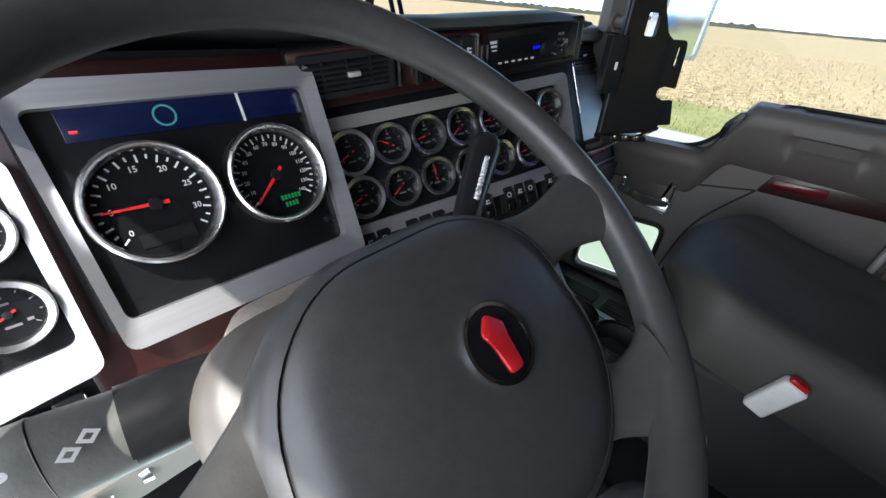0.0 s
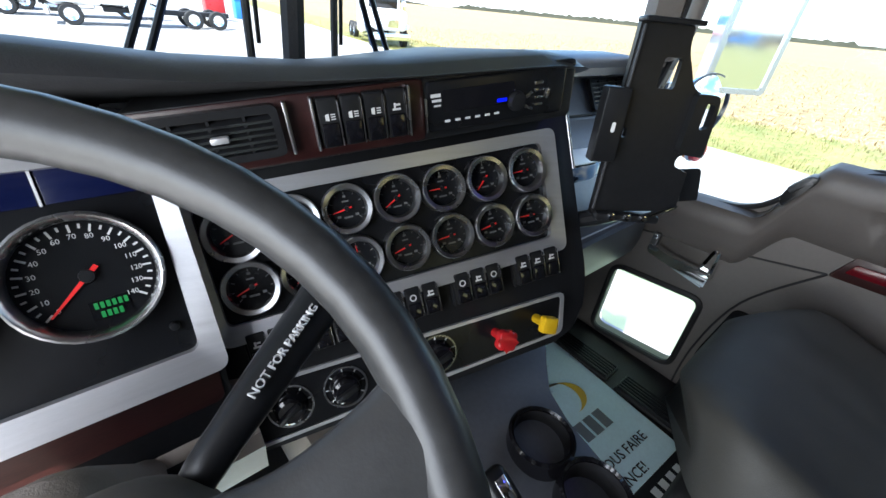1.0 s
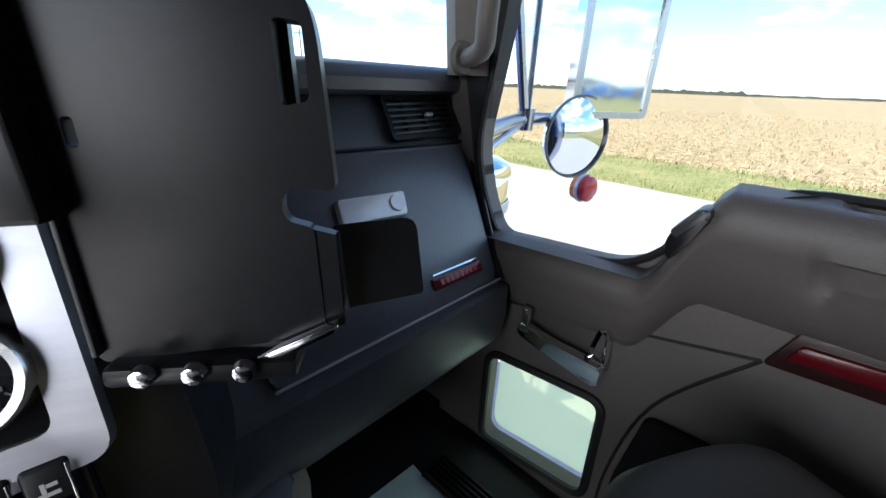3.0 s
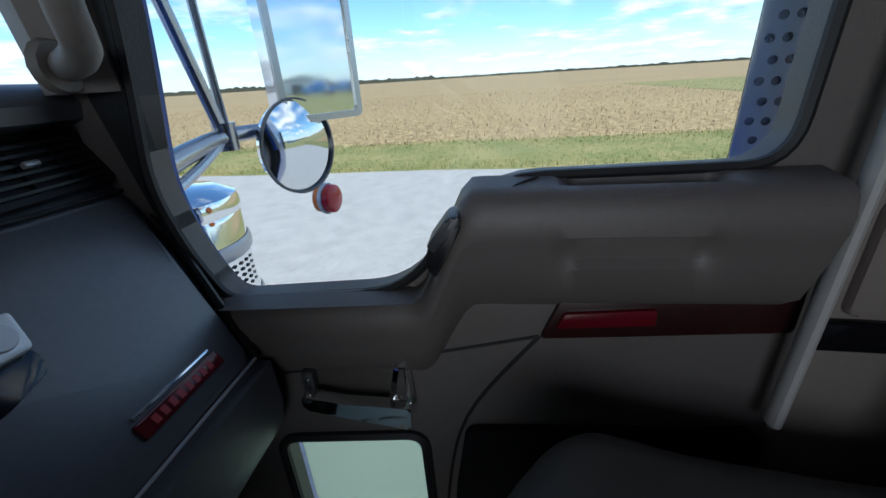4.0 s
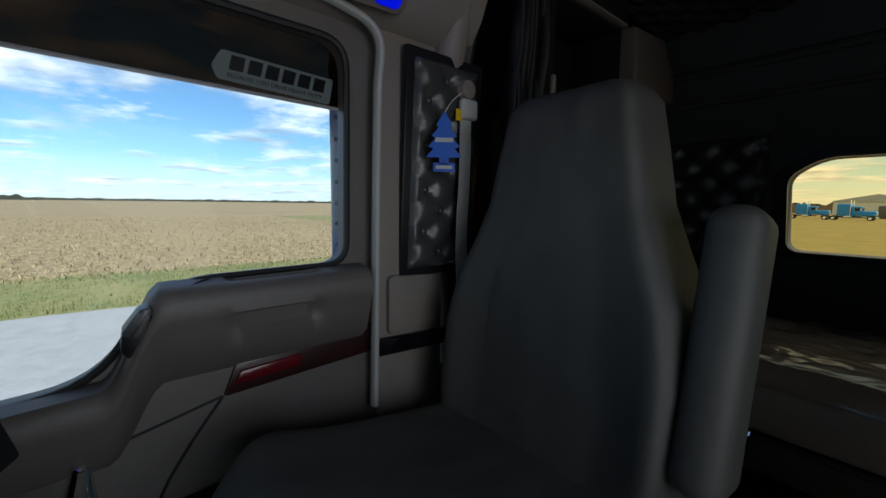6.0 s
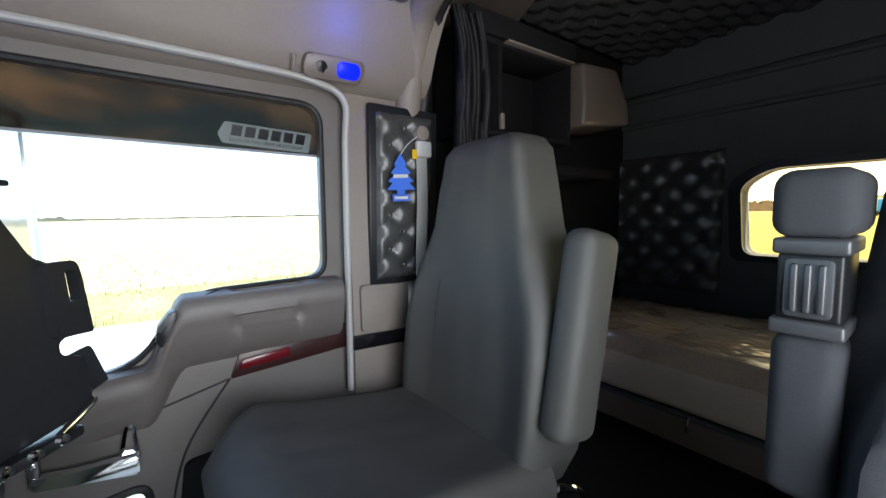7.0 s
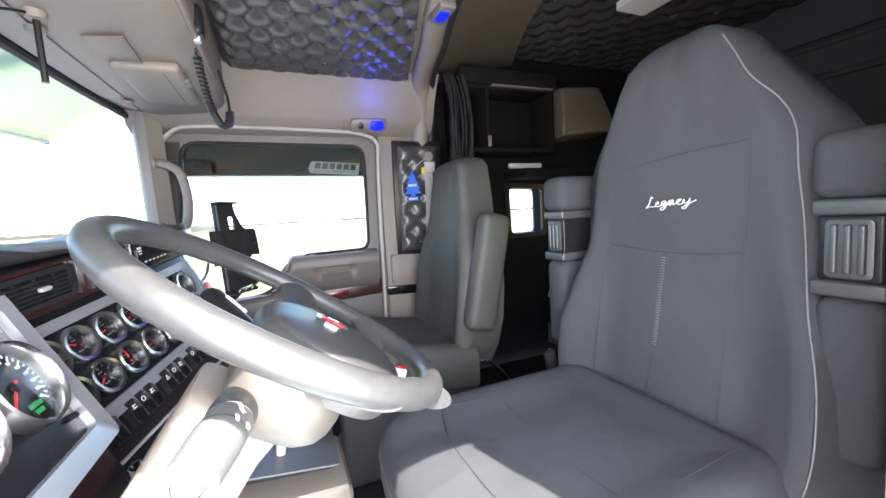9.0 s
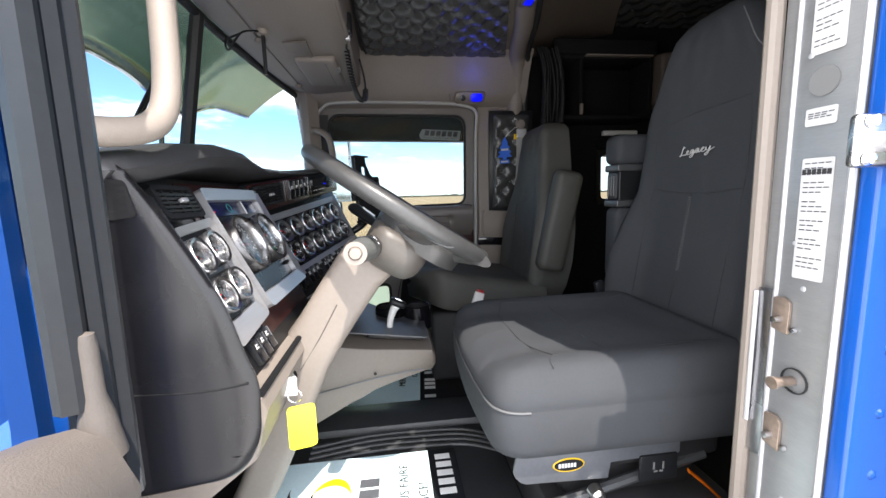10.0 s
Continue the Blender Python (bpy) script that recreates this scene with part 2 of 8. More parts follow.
def plane(origin, right, up):
    """A local frame: x along right, y along up, z out of the surface."""
    x = Vector(right).normalized()
    z = x.cross(Vector(up)).normalized()
    y = z.cross(x)
    m = Matrix((x, y, z)).transposed().to_4x4()
    m.translation = origin
    return m


def box(size, m=Matrix(), bevel=0.004, seg=2, bm=None, at=(0, 0, 0)):
    bm = bm or bmesh.new()
    g = bmesh.ops.create_cube(bm, size=1, matrix=m @ Matrix.Translation(at) @ Matrix.Diagonal((*size, 1)))
    if bevel:
        edges = list({e for v in g["verts"] for e in v.link_edges})
        bmesh.ops.bevel(bm, geom=edges, offset=min(bevel, min(size) * 0.45), segments=seg, profile=0.5, affect="EDGES", clamp_overlap=True)
    return bm


def rrect(w, h, r, n=5, cx=0, cy=0):
    r = min(r, w / 2 - 1e-4, h / 2 - 1e-4)
    pts = []
    for sx, sy, a0 in ((1, 1, 0), (-1, 1, 90), (-1, -1, 180), (1, -1, 270)):
        for k in range(n + 1):
            a = radians(a0 + 90 * k / n)
            pts.append((cx + sx * (w / 2 - r) + r * math.cos(a), cy + sy * (h / 2 - r) + r * math.sin(a)))
    return pts


def circle(r, n=24, cx=0, cy=0):
    return [(cx + r * math.cos(2 * math.pi * k / n), cy + r * math.sin(2 * math.pi * k / n)) for k in range(n)]


def rounded(pts, r, n=4):
    """A polygon with rounded corners. r: one radius or one for each corner."""
    out = []
    count = len(pts)
    for i, p in enumerate(pts):
        a, b, c = Vector(pts[i - 1]), Vector(p), Vector(pts[(i + 1) % count])
        rad = r[i] if isinstance(r, (list, tuple)) else r
        d1, d2 = a - b, c - b
        k = min(rad, d1.length * 0.48, d2.length * 0.48)
        s, e = b + d1.normalized() * k, b + d2.normalized() * k
        for j in range(n + 1):
            t = j / n
            out.append(tuple(s * (1 - t) ** 2 + b * 2 * t * (1 - t) + e * t * t))
    return out


def prism(pts, depth, m=Matrix(), bevel=0.0, seg=2, bm=None, base=0.0):
    """A polygon pushed out along local z from base to base + depth; its front edge is bevelled."""
    bm = bm or bmesh.new()
    low = [bm.verts.new(m @ Vector((x, y, base))) for x, y in pts]
    high = [bm.verts.new(m @ Vector((x, y, base + depth))) for x, y in pts]
    bm.faces.new(low[::-1])
    top = bm.faces.new(high)
    k = len(pts)
    for i in range(k):
        bm.faces.new((low[i], low[(i + 1) % k], high[(i + 1) % k], high[i]))
    if bevel:
        bmesh.ops.bevel(bm, geom=list(top.edges), offset=bevel, segments=seg, profile=0.5, affect="EDGES", clamp_overlap=True)
    return bm


def ring(outer, inner, depth, m=Matrix(), bm=None, base=0.0, lip=0.0):
    """A flat frame between two outlines with as many points each. lip: how much lower its inner edge lies."""
    bm = bm or bmesh.new()
    rows = [[bm.verts.new(m @ Vector((x, y, z))) for x, y in pts] for pts, z in
            ((outer, base), (outer, base + depth), (inner, base + depth - lip), (inner, base))]
    k = len(outer)
    for a, b in ((0, 1), (1, 2), (2, 3), (3, 0)):
        for i in range(k):
            bm.faces.new((rows[a][i], rows[a][(i + 1) % k], rows[b][(i + 1) % k], rows[b][i]))
    return bm


def lathe(profile, m=Matrix(), n=24, bm=None):
    """Radius and height pairs, turned round local z."""
    bm = bm or bmesh.new()
    rows = []
    for r, z in profile:
        if r < 1e-6:
            rows.append([bm.verts.new(m @ Vector((0, 0, z)))])
        else:
            rows.append([bm.verts.new(m @ Vector((r * math.cos(2 * math.pi * k / n), r * math.sin(2 * math.pi * k / n), z))) for k in range(n)])
    for a, b in zip(rows, rows[1:]):
        for k in range(n):
            va, vb = [a[k % len(a)], a[(k + 1) % len(a)]], [b[(k + 1) % len(b)], b[k % len(b)]]
            f = list(dict.fromkeys(va + vb))
            if len(f) > 2:
                bm.faces.new(f)
    return bm


def spline(points, per=8, closed=False):
    pts = [Vector(p) for p in points]
    out = []
    count = len(pts)
    for i in range(count if closed else count - 1):
        if closed:
            p0, p1, p2, p3 = pts[i - 1], pts[i], pts[(i + 1) % count], pts[(i + 2) % count]
        else:
            p0, p1, p2, p3 = pts[max(i - 1, 0)], pts[i], pts[i + 1], pts[min(i + 2, count - 1)]
        for k in range(per):
            t = k / per
            out.append(0.5 * (2 * p1 + (p2 - p0) * t + (2 * p0 - 5 * p1 + 4 * p2 - p3) * t * t + (3 * p1 - 3 * p2 + p3 - p0) * t ** 3))
    if not closed:
        out.append(pts[-1])
    return out


def tube(points, radius, n=10, per=8, closed=False, bm=None, flat=1.0, smooth=True):
    """A round bar along points. radius: one number, or one for each given point. flat: squeeze of its second axis."""
    bm = bm or bmesh.new()
    path = spline(points, per, closed) if smooth else [Vector(p) for p in points]
    count = len(path)
    radii = radius if isinstance(radius, (list, tuple)) else [radius] * len(points)
    rings_made = []
    side = None
    for i, p in enumerate(path):
        t = (path[(i + 1) % count] - path[i - 1]) if closed else (path[min(i + 1, count - 1)] - path[max(i - 1, 0)])
        t.normalize()
        if side is None:
            side = t.cross(Vector((0, 0, 1)))
            if side.length < 0.1:
                side = t.cross(Vector((0, 1, 0)))
        side = (side - t * side.dot(t)).normalized()
        up = t.cross(side)
        s = i / max(1, count - 1) * (len(radii) - 1)
        k = min(int(s), len(radii) - 2) if len(radii) > 1 else 0
        r = radii[k] + (radii[min(k + 1, len(radii) - 1)] - radii[k]) * (s - k)
        rings_made.append([bm.verts.new(p + (side * math.cos(2 * math.pi * j / n) + up * math.sin(2 * math.pi * j / n) * flat) * r) for j in range(n)])
    for i in range(count if closed else count - 1):
        a, b = rings_made[i], rings_made[(i + 1) % count]
        for j in range(n):
            bm.faces.new((a[j], a[(j + 1) % n], b[(j + 1) % n], b[j]))
    if not closed:
        bm.faces.new(rings_made[0][::-1])
        bm.faces.new(rings_made[-1])
    return bm


def loft(rings_in, bm=None, caps=True):
    """A skin over rings of 3D points with as many points each."""
    bm = bm or bmesh.new()
    rows = [[bm.verts.new(Vector(p)) for p in r] for r in rings_in]
    k = len(rows[0])
    for a, b in zip(rows, rows[1:]):
        for i in range(k):
            bm.faces.new((a[i], a[(i + 1) % k], b[(i + 1) % k], b[i]))
    if caps:
        bm.faces.new(rows[0][::-1])
        bm.faces.new(rows[-1])
    return bm


def sheet(fn, nu, nv, bm=None):
    """A grid of nu x nv cells over the unit square."""
    bm = bm or bmesh.new()
    v = [[bm.verts.new(fn(i / nu, j / nv)) for j in range(nv + 1)] for i in range(nu + 1)]
    for i in range(nu):
        for j in range(nv):
            bm.faces.new((v[i][j], v[i + 1][j], v[i + 1][j + 1], v[i][j + 1]))
    return bm


def shared(name, me, parent, m):
    ob = new(name, me)
    ob.parent = parent
    ob.matrix_basis = m
    return ob


def letters(text, size, m, mat, parent, name="lettering", depth=0.0006, align="CENTER"):
    """Words in the built-in font, as a mesh."""
    cu = bpy.data.curves.new(name, "FONT")
    cu.body, cu.size, cu.extrude, cu.align_x, cu.align_y = text, size, depth, align, "CENTER"
    cu.resolution_u = 2
    tmp = bpy.data.objects.new(name, cu)
    scene.collection.objects.link(tmp)
    me = bpy.data.meshes.new_from_object(tmp.evaluated_get(bpy.context.evaluated_depsgraph_get()))
    bpy.data.objects.remove(tmp)
    me.name = name
    me.materials.clear()
    me.materials.append(mat)
    me.transform(m)
    ob = new(name, me)
    ob.parent = parent
    return ob


def bars(rows, m, mat, parent, name="print_bar", depth=0.0006):
    """Plain bars in place of small print: x, y, width, height."""
    bm = bmesh.new()
    for x, y, w, h in rows:
        box((w, h, depth), m, 0, bm=bm, at=(x, y, depth / 2))
        if len(rows) < 14 and w > 0.006:
            part(name, bm, mat, parent)
            bm = bmesh.new()
    if len(bm.verts):
        ob = part(name, bm, mat, parent)
        ob["kind"] = "stuff"


def plate(outer, holes, depth, m, bevel=0.0):
    """A slab of local thickness depth (along +z) with holes right through it."""
    bm = bmesh.new()
    loops = []
    for pts in [outer, *holes]:
        loops.append([bm.verts.new(Vector((x, y, 0))) for x, y in pts])
    edges = []
    for lp in loops:
        for i in range(len(lp)):
            edges.append(bm.edges.new((lp[i], lp[(i + 1) % len(lp)])))
    bmesh.ops.triangle_fill(bm, edges=edges, use_beauty=True, use_dissolve=False)
    faces = bm.faces[:]
    g = bmesh.ops.extrude_face_region(bm, geom=faces)
    for v in g["geom"]:
        if isinstance(v, bmesh.types.BMVert):
            v.co.z += depth
    bmesh.ops.transform(bm, matrix=m, verts=bm.verts[:])
    return bm


def quilt(name, m, w, h, cell, puff, mat, parent, label="", buttons=True, res=12, clip=None):
    """Diamond-tufted padding over a w x h rectangle of the frame m, with buttons in its dimples."""
    def height(u, v):
        a, b = u / cell + v / cell, u / cell - v / cell
        k = abs(math.sin(math.pi * a) * math.sin(math.pi * b)) ** 0.42
        # the padding sinks deepest at the buttons
        i, j = round(a), round(b)
        du, dv = u - cell * (i + j) / 2, v - cell * (i - j) / 2
        k = 0.50 * k + 0.50 * (1 - math.exp(-(du * du + dv * dv) / (0.20 * cell) ** 2))
        rim = min(1, min(w / 2 - abs(u), h / 2 - abs(v)) / 0.012)
        return puff * k * max(0, rim)
    nu, nv = max(8, int(w / cell * res)), max(8, int(h / cell * res))
    def point(s, t):
        u, v = (s - 0.5) * w, (t - 0.5) * h
        if clip:
            v = clip(u, v)
        return m @ Vector((u, v, height(u, v)))
    bm = sheet(point, nu, nv)
    ob = part(name, bm, mat, parent, label, angle=180)
    if buttons:
        bme = lathe([(0.0, 0.008), (0.005, 0.007), (0.0085, 0.004), (0.009, 0.0)], n=10)
        me = bpy.data.meshes.new("button")
        bme.to_mesh(me); bme.free()
        me.materials.append(mat)
        me.polygons.foreach_set("use_smooth", [True] * len(me.polygons))
        n = int((w + h) / cell) + 2
        for i in range(-n, n + 1):
            for j in range(-n, n + 1):
                u, v = cell * (i + j) / 2, cell * (i - j) / 2
                if abs(u) < w / 2 - 0.015 and abs(v) < h / 2 - 0.015 and (not clip or clip(u, v) == v):
                    shared("button", me, ob, m @ Matrix.Translation((u, v, 0.0)))
    return ob


SIDE_R = Matrix(((0, 0, -1, 0.845), (1, 0, 0, 0), (0, 1, 0, 0), (0, 0, 0, 1)))   # local x = y, local y = z, out of the surface = -x


def side_frame(x):
    m = SIDE_R.copy()
    m[0][3] = x
    return m


# ---- the cab's shell ----
def grown(pts, d):
    """An outline moved outwards by about d."""
    cx, cy = (min(p[0] for p in pts) + max(p[0] for p in pts)) / 2, (min(p[1] for p in pts) + max(p[1] for p in pts)) / 2
    hx, hy = max(p[0] for p in pts) - cx, max(p[1] for p in pts) - cy
    return [(cx + (x - cx) * (hx + d) / hx, cy + (y - cy) * (hy + d) / hy) for x, y in pts]


FLOOR_Z = 0.25
ob = finish("floor", box((1.8, 2.9, 0.06), Matrix.Translation((0, -0.1, FLOOR_Z - 0.03)), 0.0), M_RUBBER)
tagged(ob, "black rubber truck cab floor", "floor", kind="structure")

ob = finish("wall_firewall", box((1.8, 0.05, 1.05), Matrix.Translation((0, 1.36, 0.545)), 0.0), M_MATTE)
tagged(ob, "black firewall behind the dashboard", "wall", kind="structure")

FRONT_EDGE = [(1.065, 1.462), (1.089, 1.180), (1.127, 0.980), (1.102, 0.880), (1.064, 0.808)]
WINDOW = rounded([(1.064, 0.808), (0.790, 0.826), (0.698, 0.979), (0.360, 0.984), (0.352, 1.455)] + FRONT_EDGE[:4],
                 [0.025, 0.07, 0.08, 0.05, 0.06, 0.06, 0.09, 0.045, 0.04], 6)
LOWWIN = rounded([(0.792, 0.553), (0.788, 0.298), (1.054, 0.265), (1.052, 0.527)], 0.035, 5)


def passenger_door():
    d = thing("door_1", "taupe plastic passenger door, closed, with chrome pull handle", "door", kind="structure")
    outer = rounded([(0.285, 0.20), (1.20, 0.20), (1.20, 1.50), (0.285, 1.50)], 0.05, 4)
    part("door_panel", plate(outer, [WINDOW, LOWWIN], -0.040, side_frame(0.845)), M_DOOR, d)
    # padded sill that follows the window's lower edge, with a pocket on top
    rows = []
    for k in range(61):
        y = 1.13 - k * (1.13 - 0.328) / 60
        s = min(1, max(0, (0.784 - y) / 0.085))
        s = s * s * (3 - 2 * s)
        zt = 0.815 + (1.10 - max(y, 0.80)) * 0.05 + s * 0.151
        back = 0.782 - 0.004 * (1 - s) + (0.028 * (1 - s))
        dip = 0.030 * min(1, max(0, (0.600 - y) / 0.020)) * min(1, max(0, (y - 0.430) / 0.020))
        hol = 0.011 * min(1, max(0, (0.612 - y) / 0.018)) * min(1, max(0, (y - 0.434) / 0.018))
        rows.append([(0.850, y, zt - 0.004), (0.842, y, zt + 0.001), (0.838, y, zt + 0.000), (0.835, y, zt - dip), (0.812, y, zt - 0.004 - dip), (0.807, y, zt - 0.0045), (back + 0.014, y, zt - 0.008),
                     (back + 0.005, y, zt - 0.018), (back, y, zt - 0.036), (back + 0.001, y, zt - 0.056), (back + 0.003 + hol, y, zt - 0.062), (back + 0.010 + hol, y, zt - 0.090), (back + 0.013, y, zt - 0.099),
                     (back + 0.030, y, zt - 0.128 - 0.02 * s), (0.846, y, zt - 0.148 - 0.03 * s), (0.850, y, zt - 0.15)])
    part("armrest", loft(rows), M_DOOR, d, "padded taupe door sill with a pull pocket", angle=50)
    sl = plane((0.8235, 0.515, 0.9425), (1, 0, 0.12), (0, 1, 0))
    # black sheet in the finger slot, painted as the shade in its depth
    part("slot_shade", prism(rrect(0.021, 0.150, 0.010, 5), 0.002, sl), M_MATTE, d, "black sheet for the shade inside the sill's finger slot")
    part("seam", tube([(0.832, 0.626, 0.9825), (0.812, 0.655, 0.9765), (0.796, 0.664, 0.969), (0.7875, 0.667, 0.955)], 0.0013, 6, 4), M_MATTE, d)
    # rubber seal round the glass
    part("window_seal", tube([(0.842, y, z) for y, z in WINDOW], 0.007, 6, 1, True, smooth=False), M_RUBBER, d)
    g = part("window_pane", prism(WINDOW, 0.004, side_frame(0.892)), G_CLEAR, d)
    g.visible_shadow = False
    band = [(1.075, 1.335), (0.338, 1.322), (0.335, 1.455), (1.065, 1.462)]
    b = part("sun_band", prism(band, 0.003, side_frame(0.886)), G_BAND, d, "dark smoked sun band across the window top")
    part("band_edge", tube([(0.884, 1.075, 1.336), (0.884, 0.338, 1.323)], 0.004, 6, 1), M_SILVER, d)
    # maker's mark on the band and the line below it
    fm = side_frame(0.880) @ Matrix.Translation((0.485, 1.362, 0)) @ Matrix.Rotation(math.pi, 4, "Y") @ Matrix.Rotation(radians(-3), 4, "Z")
    part("mark", prism(rounded([(-0.114, -0.005), (-0.104, -0.027), (0.110, -0.027), (0.118, 0.027), (-0.098, 0.027)], 0.006, 3), 0.001, fm), M_MARKDIM, d, "pale outlined maker's mark")
    for k in range(6):
        x = -0.072 + 0.0315 * k
        part("mark_bar", prism([(x - 0.0135, -0.006), (x + 0.0105, -0.006), (x + 0.0155, 0.021), (x - 0.0085, 0.021)], 0.001, fm, base=-0.001), M_FACE, d)
    letters("BECAUSE YOU DRIVE HEAVY DUTY", 0.0115, fm @ Matrix.Translation((0.002, -0.0165, -0.0006)), M_FACE, d)
    part("front_band", prism([(1.075, 0.800), (1.116, 0.878), (1.147, 1.030), (1.160, 1.090), (1.153, 1.176), (1.130, 1.46)] + [(y + 0.004, z) for y, z in FRONT_EDGE], 0.006, side_frame(0.844), 0.0), M_RUBBER, d)
    part("window_reveal", loft([[(0.850, y, z), (0.884, y, z), (0.884, y + 0.006, z), (0.850, y + 0.006, z)] for y, z in FRONT_EDGE]), M_RUBBER, d)
    # wood trim and red reflector
    part("wood_trim", prism(rounded([(0.615, 0.752), (0.585, 0.826), (0.30, 0.838), (0.30, 0.768)], 0.008, 3), 0.006, side_frame(0.843), 0.002), M_WOOD, d, "dark red woodgrain door trim")
    part("reflector", prism(rounded([(0.595, 0.773), (0.585, 0.797), (0.470, 0.804), (0.470, 0.780)], 0.004, 3), 0.006, side_frame(0.837), 0.002), M_REDREF, d, "red reflector with embossed bars")
    # seams in the moulding
    part("seam", tube([(0.844, 1.10, 0.655), (0.844, 0.80, 0.712), (0.844, 0.615, 0.752)], 0.0025, 6, 6), M_MATTE, d)
    part("seam", tube([(0.844, 0.615, 0.752), (0.844, 0.72, 0.595), (0.844, 0.76, 0.40), (0.844, 0.76, 0.22)], 0.003, 6, 6), M_MATTE, d)
    part("kick_panel", prism(rounded([(0.30, 0.22), (0.745, 0.22), (0.745, 0.42), (0.722, 0.578), (0.30, 0.60)], [0.02, 0.02, 0.02, 0.02, 0.02], 5), 0.014, side_frame(0.843), 0.006), M_SOOT, d, "black padded kick panel")
    # latch clip on the sill's step
    part("latch_pocket", prism(rounded([(0.728, 0.946), (0.712, 0.942), (0.730, 0.905), (0.746, 0.876), (0.756, 0.892), (0.753, 0.915)], 0.006, 3), 0.034, side_frame(0.815), 0.003), M_BLACK, d)
    part("window_latch", prism(rounded([(0.729, 0.952), (0.715, 0.955), (0.712, 0.943), (0.722, 0.938), (0.743, 0.909), (0.754, 0.918)], 0.005, 3), 0.042, side_frame(0.818), 0.004), M_STALK2, d, "dark grey latch clip")
    # pull handle in its recess
    part("handle_recess", prism(rounded([(0.978, 0.628), (0.974, 0.702), (0.925, 0.744), (0.808, 0.738), (0.798, 0.616)], 0.012, 4), 0.002, side_frame(0.8445), 0.001), M_SHROUD, d)
    part("handle_bar", prism(rounded([(0.968, 0.662), (0.968, 0.636), (0.900, 0.622), (0.803, 0.604), (0.801, 0.646), (0.838, 0.648), (0.900, 0.650)], [0.006, 0.006, 0.01, 0.006, 0.006, 0.01, 0.01], 4), 0.020, side_frame(0.824), 0.008, 4), M_CHROME, d, "polished chrome pull handle")
    part("handle_end", ring(rounded([(0.838, 0.640), (0.822, 0.712), (0.805, 0.712), (0.801, 0.640)], 0.006, 3), rounded([(0.827, 0.655), (0.817, 0.702), (0.810, 0.702), (0.810, 0.652)], 0.003, 3), 0.024, side_frame(0.842), lip=0.006), M_CHROME, d)
    part("handle_mount", prism(rrect(0.020, 0.052, 0.004, 3, 0.966, 0.662), 0.014, side_frame(0.842), 0.003), M_STALK2, d)
    for z in (0.678, 0.646):
        part("screw", lathe([(0.006, 0), (0.006, 0.004), (0.0, 0.006)], side_frame(0.828) @ Matrix.Translation((0.966, z, 0)), 10), M_CHROME, d)
    # small lower window
    part("low_window_seal", tube([(0.842, y, z) for y, z in LOWWIN], 0.009, 6, 1, True, smooth=False), M_RUBBER, d)
    g = part("low_pane", prism(LOWWIN, 0.004, side_frame(0.90)), G_LOW, d, "green tinted lower pane")
    g.visible_shadow = False
    # outer skin
    skin = rounded([(0.285, -0.15), (1.20, -0.15), (1.20, 1.50), (0.285, 1.50)], 0.05, 4)
    part("door_skin", plate(skin, [grown(WINDOW, 0.040), grown(LOWWIN, 0.075)], -0.012, side_frame(0.925)), M_BLUE, d, "blue painted door skin")
    return d


passenger_door()

# door opening: pale seal strip, pillar, roof rail
strip = finish("trim_door_seal", tube([(0.806, 0.313, 0.648), (0.806, 0.310, 0.80), (0.806, 0.305, 1.10), (0.804, 0.300, 1.35), (0.800, 0.300, 1.465), (0.798, 0.38, 1.502), (0.798, 0.55, 1.512), (0.800, 0.98, 1.515), (0.812, 1.09, 1.49), (0.830, 1.135, 1.40), (0.842, 1.155, 1.10)],
                                   0.0125, 10, 6, flat=0.7), M_PALE)
tagged(strip, "pale grey rubber seal round the passenger door opening", "trim", kind="structure")

def right_wall():
    w = thing("wall_right", "taupe plastic B-pillar beside a black tufted panel", "wall", kind="structure")
    part("pillar", box((0.10, 0.20, 1.44), Matrix.Translation((0.885, 0.185, 0.87)), 0.012), M_TRIM, w)
    part("pillar_cover", prism(rounded([(0.10, 0.815), (0.262, 0.80), (0.262, 0.945), (0.10, 0.935)], 0.015, 4), 0.012, side_frame(0.834), 0.006), M_TRIM, w)
    part("pillar_trim", prism(rounded([(0.08, 0.742), (0.29, 0.752), (0.29, 0.795), (0.08, 0.785)], 0.006, 3), 0.010, side_frame(0.834), 0.003), M_GLOSS, w)
    m = plane((0.818, 0.105, 1.205), (0, -1, 0), (-0.06, 0, 1))
    part("backing", box((0.24, 0.54, 0.02), m, 0.004, at=(0, 0, -0.008)), M_BLACK, w)
    quilt("tufted_panel", m, 0.20, 0.50, 0.105, 0.022, M_VINYL, w, "black diamond-tufted vinyl panel")
    # side of the roof, leaning in, with rounded lower edge
    rows = []
    for y in (0.03, 0.16, 0.5, 0.9, 1.15, 1.22):
        rows.append([(0.90, y, 1.49), (0.845, y, 1.495), (0.80, y, 1.515), (0.765, y, 1.56), (0.735, y, 1.63), (0.69, y, 1.705), (0.66, y, 1.74), (0.90, y, 1.78)])
    part("roof_rail", loft(rows), M_TRIM, w, "taupe moulded roof rail", angle=60)
    part("kick_side", box((0.05, 0.19, 0.98), Matrix.Translation((0.888, 1.29, 0.60)), 0.01), M_DARK, w)
    part("lower_side", box((0.05, 0.24, 0.52), Matrix.Translation((0.87, 0.165, 0.40)), 0.01), M_DOOR, w)
    return w


right_wall()

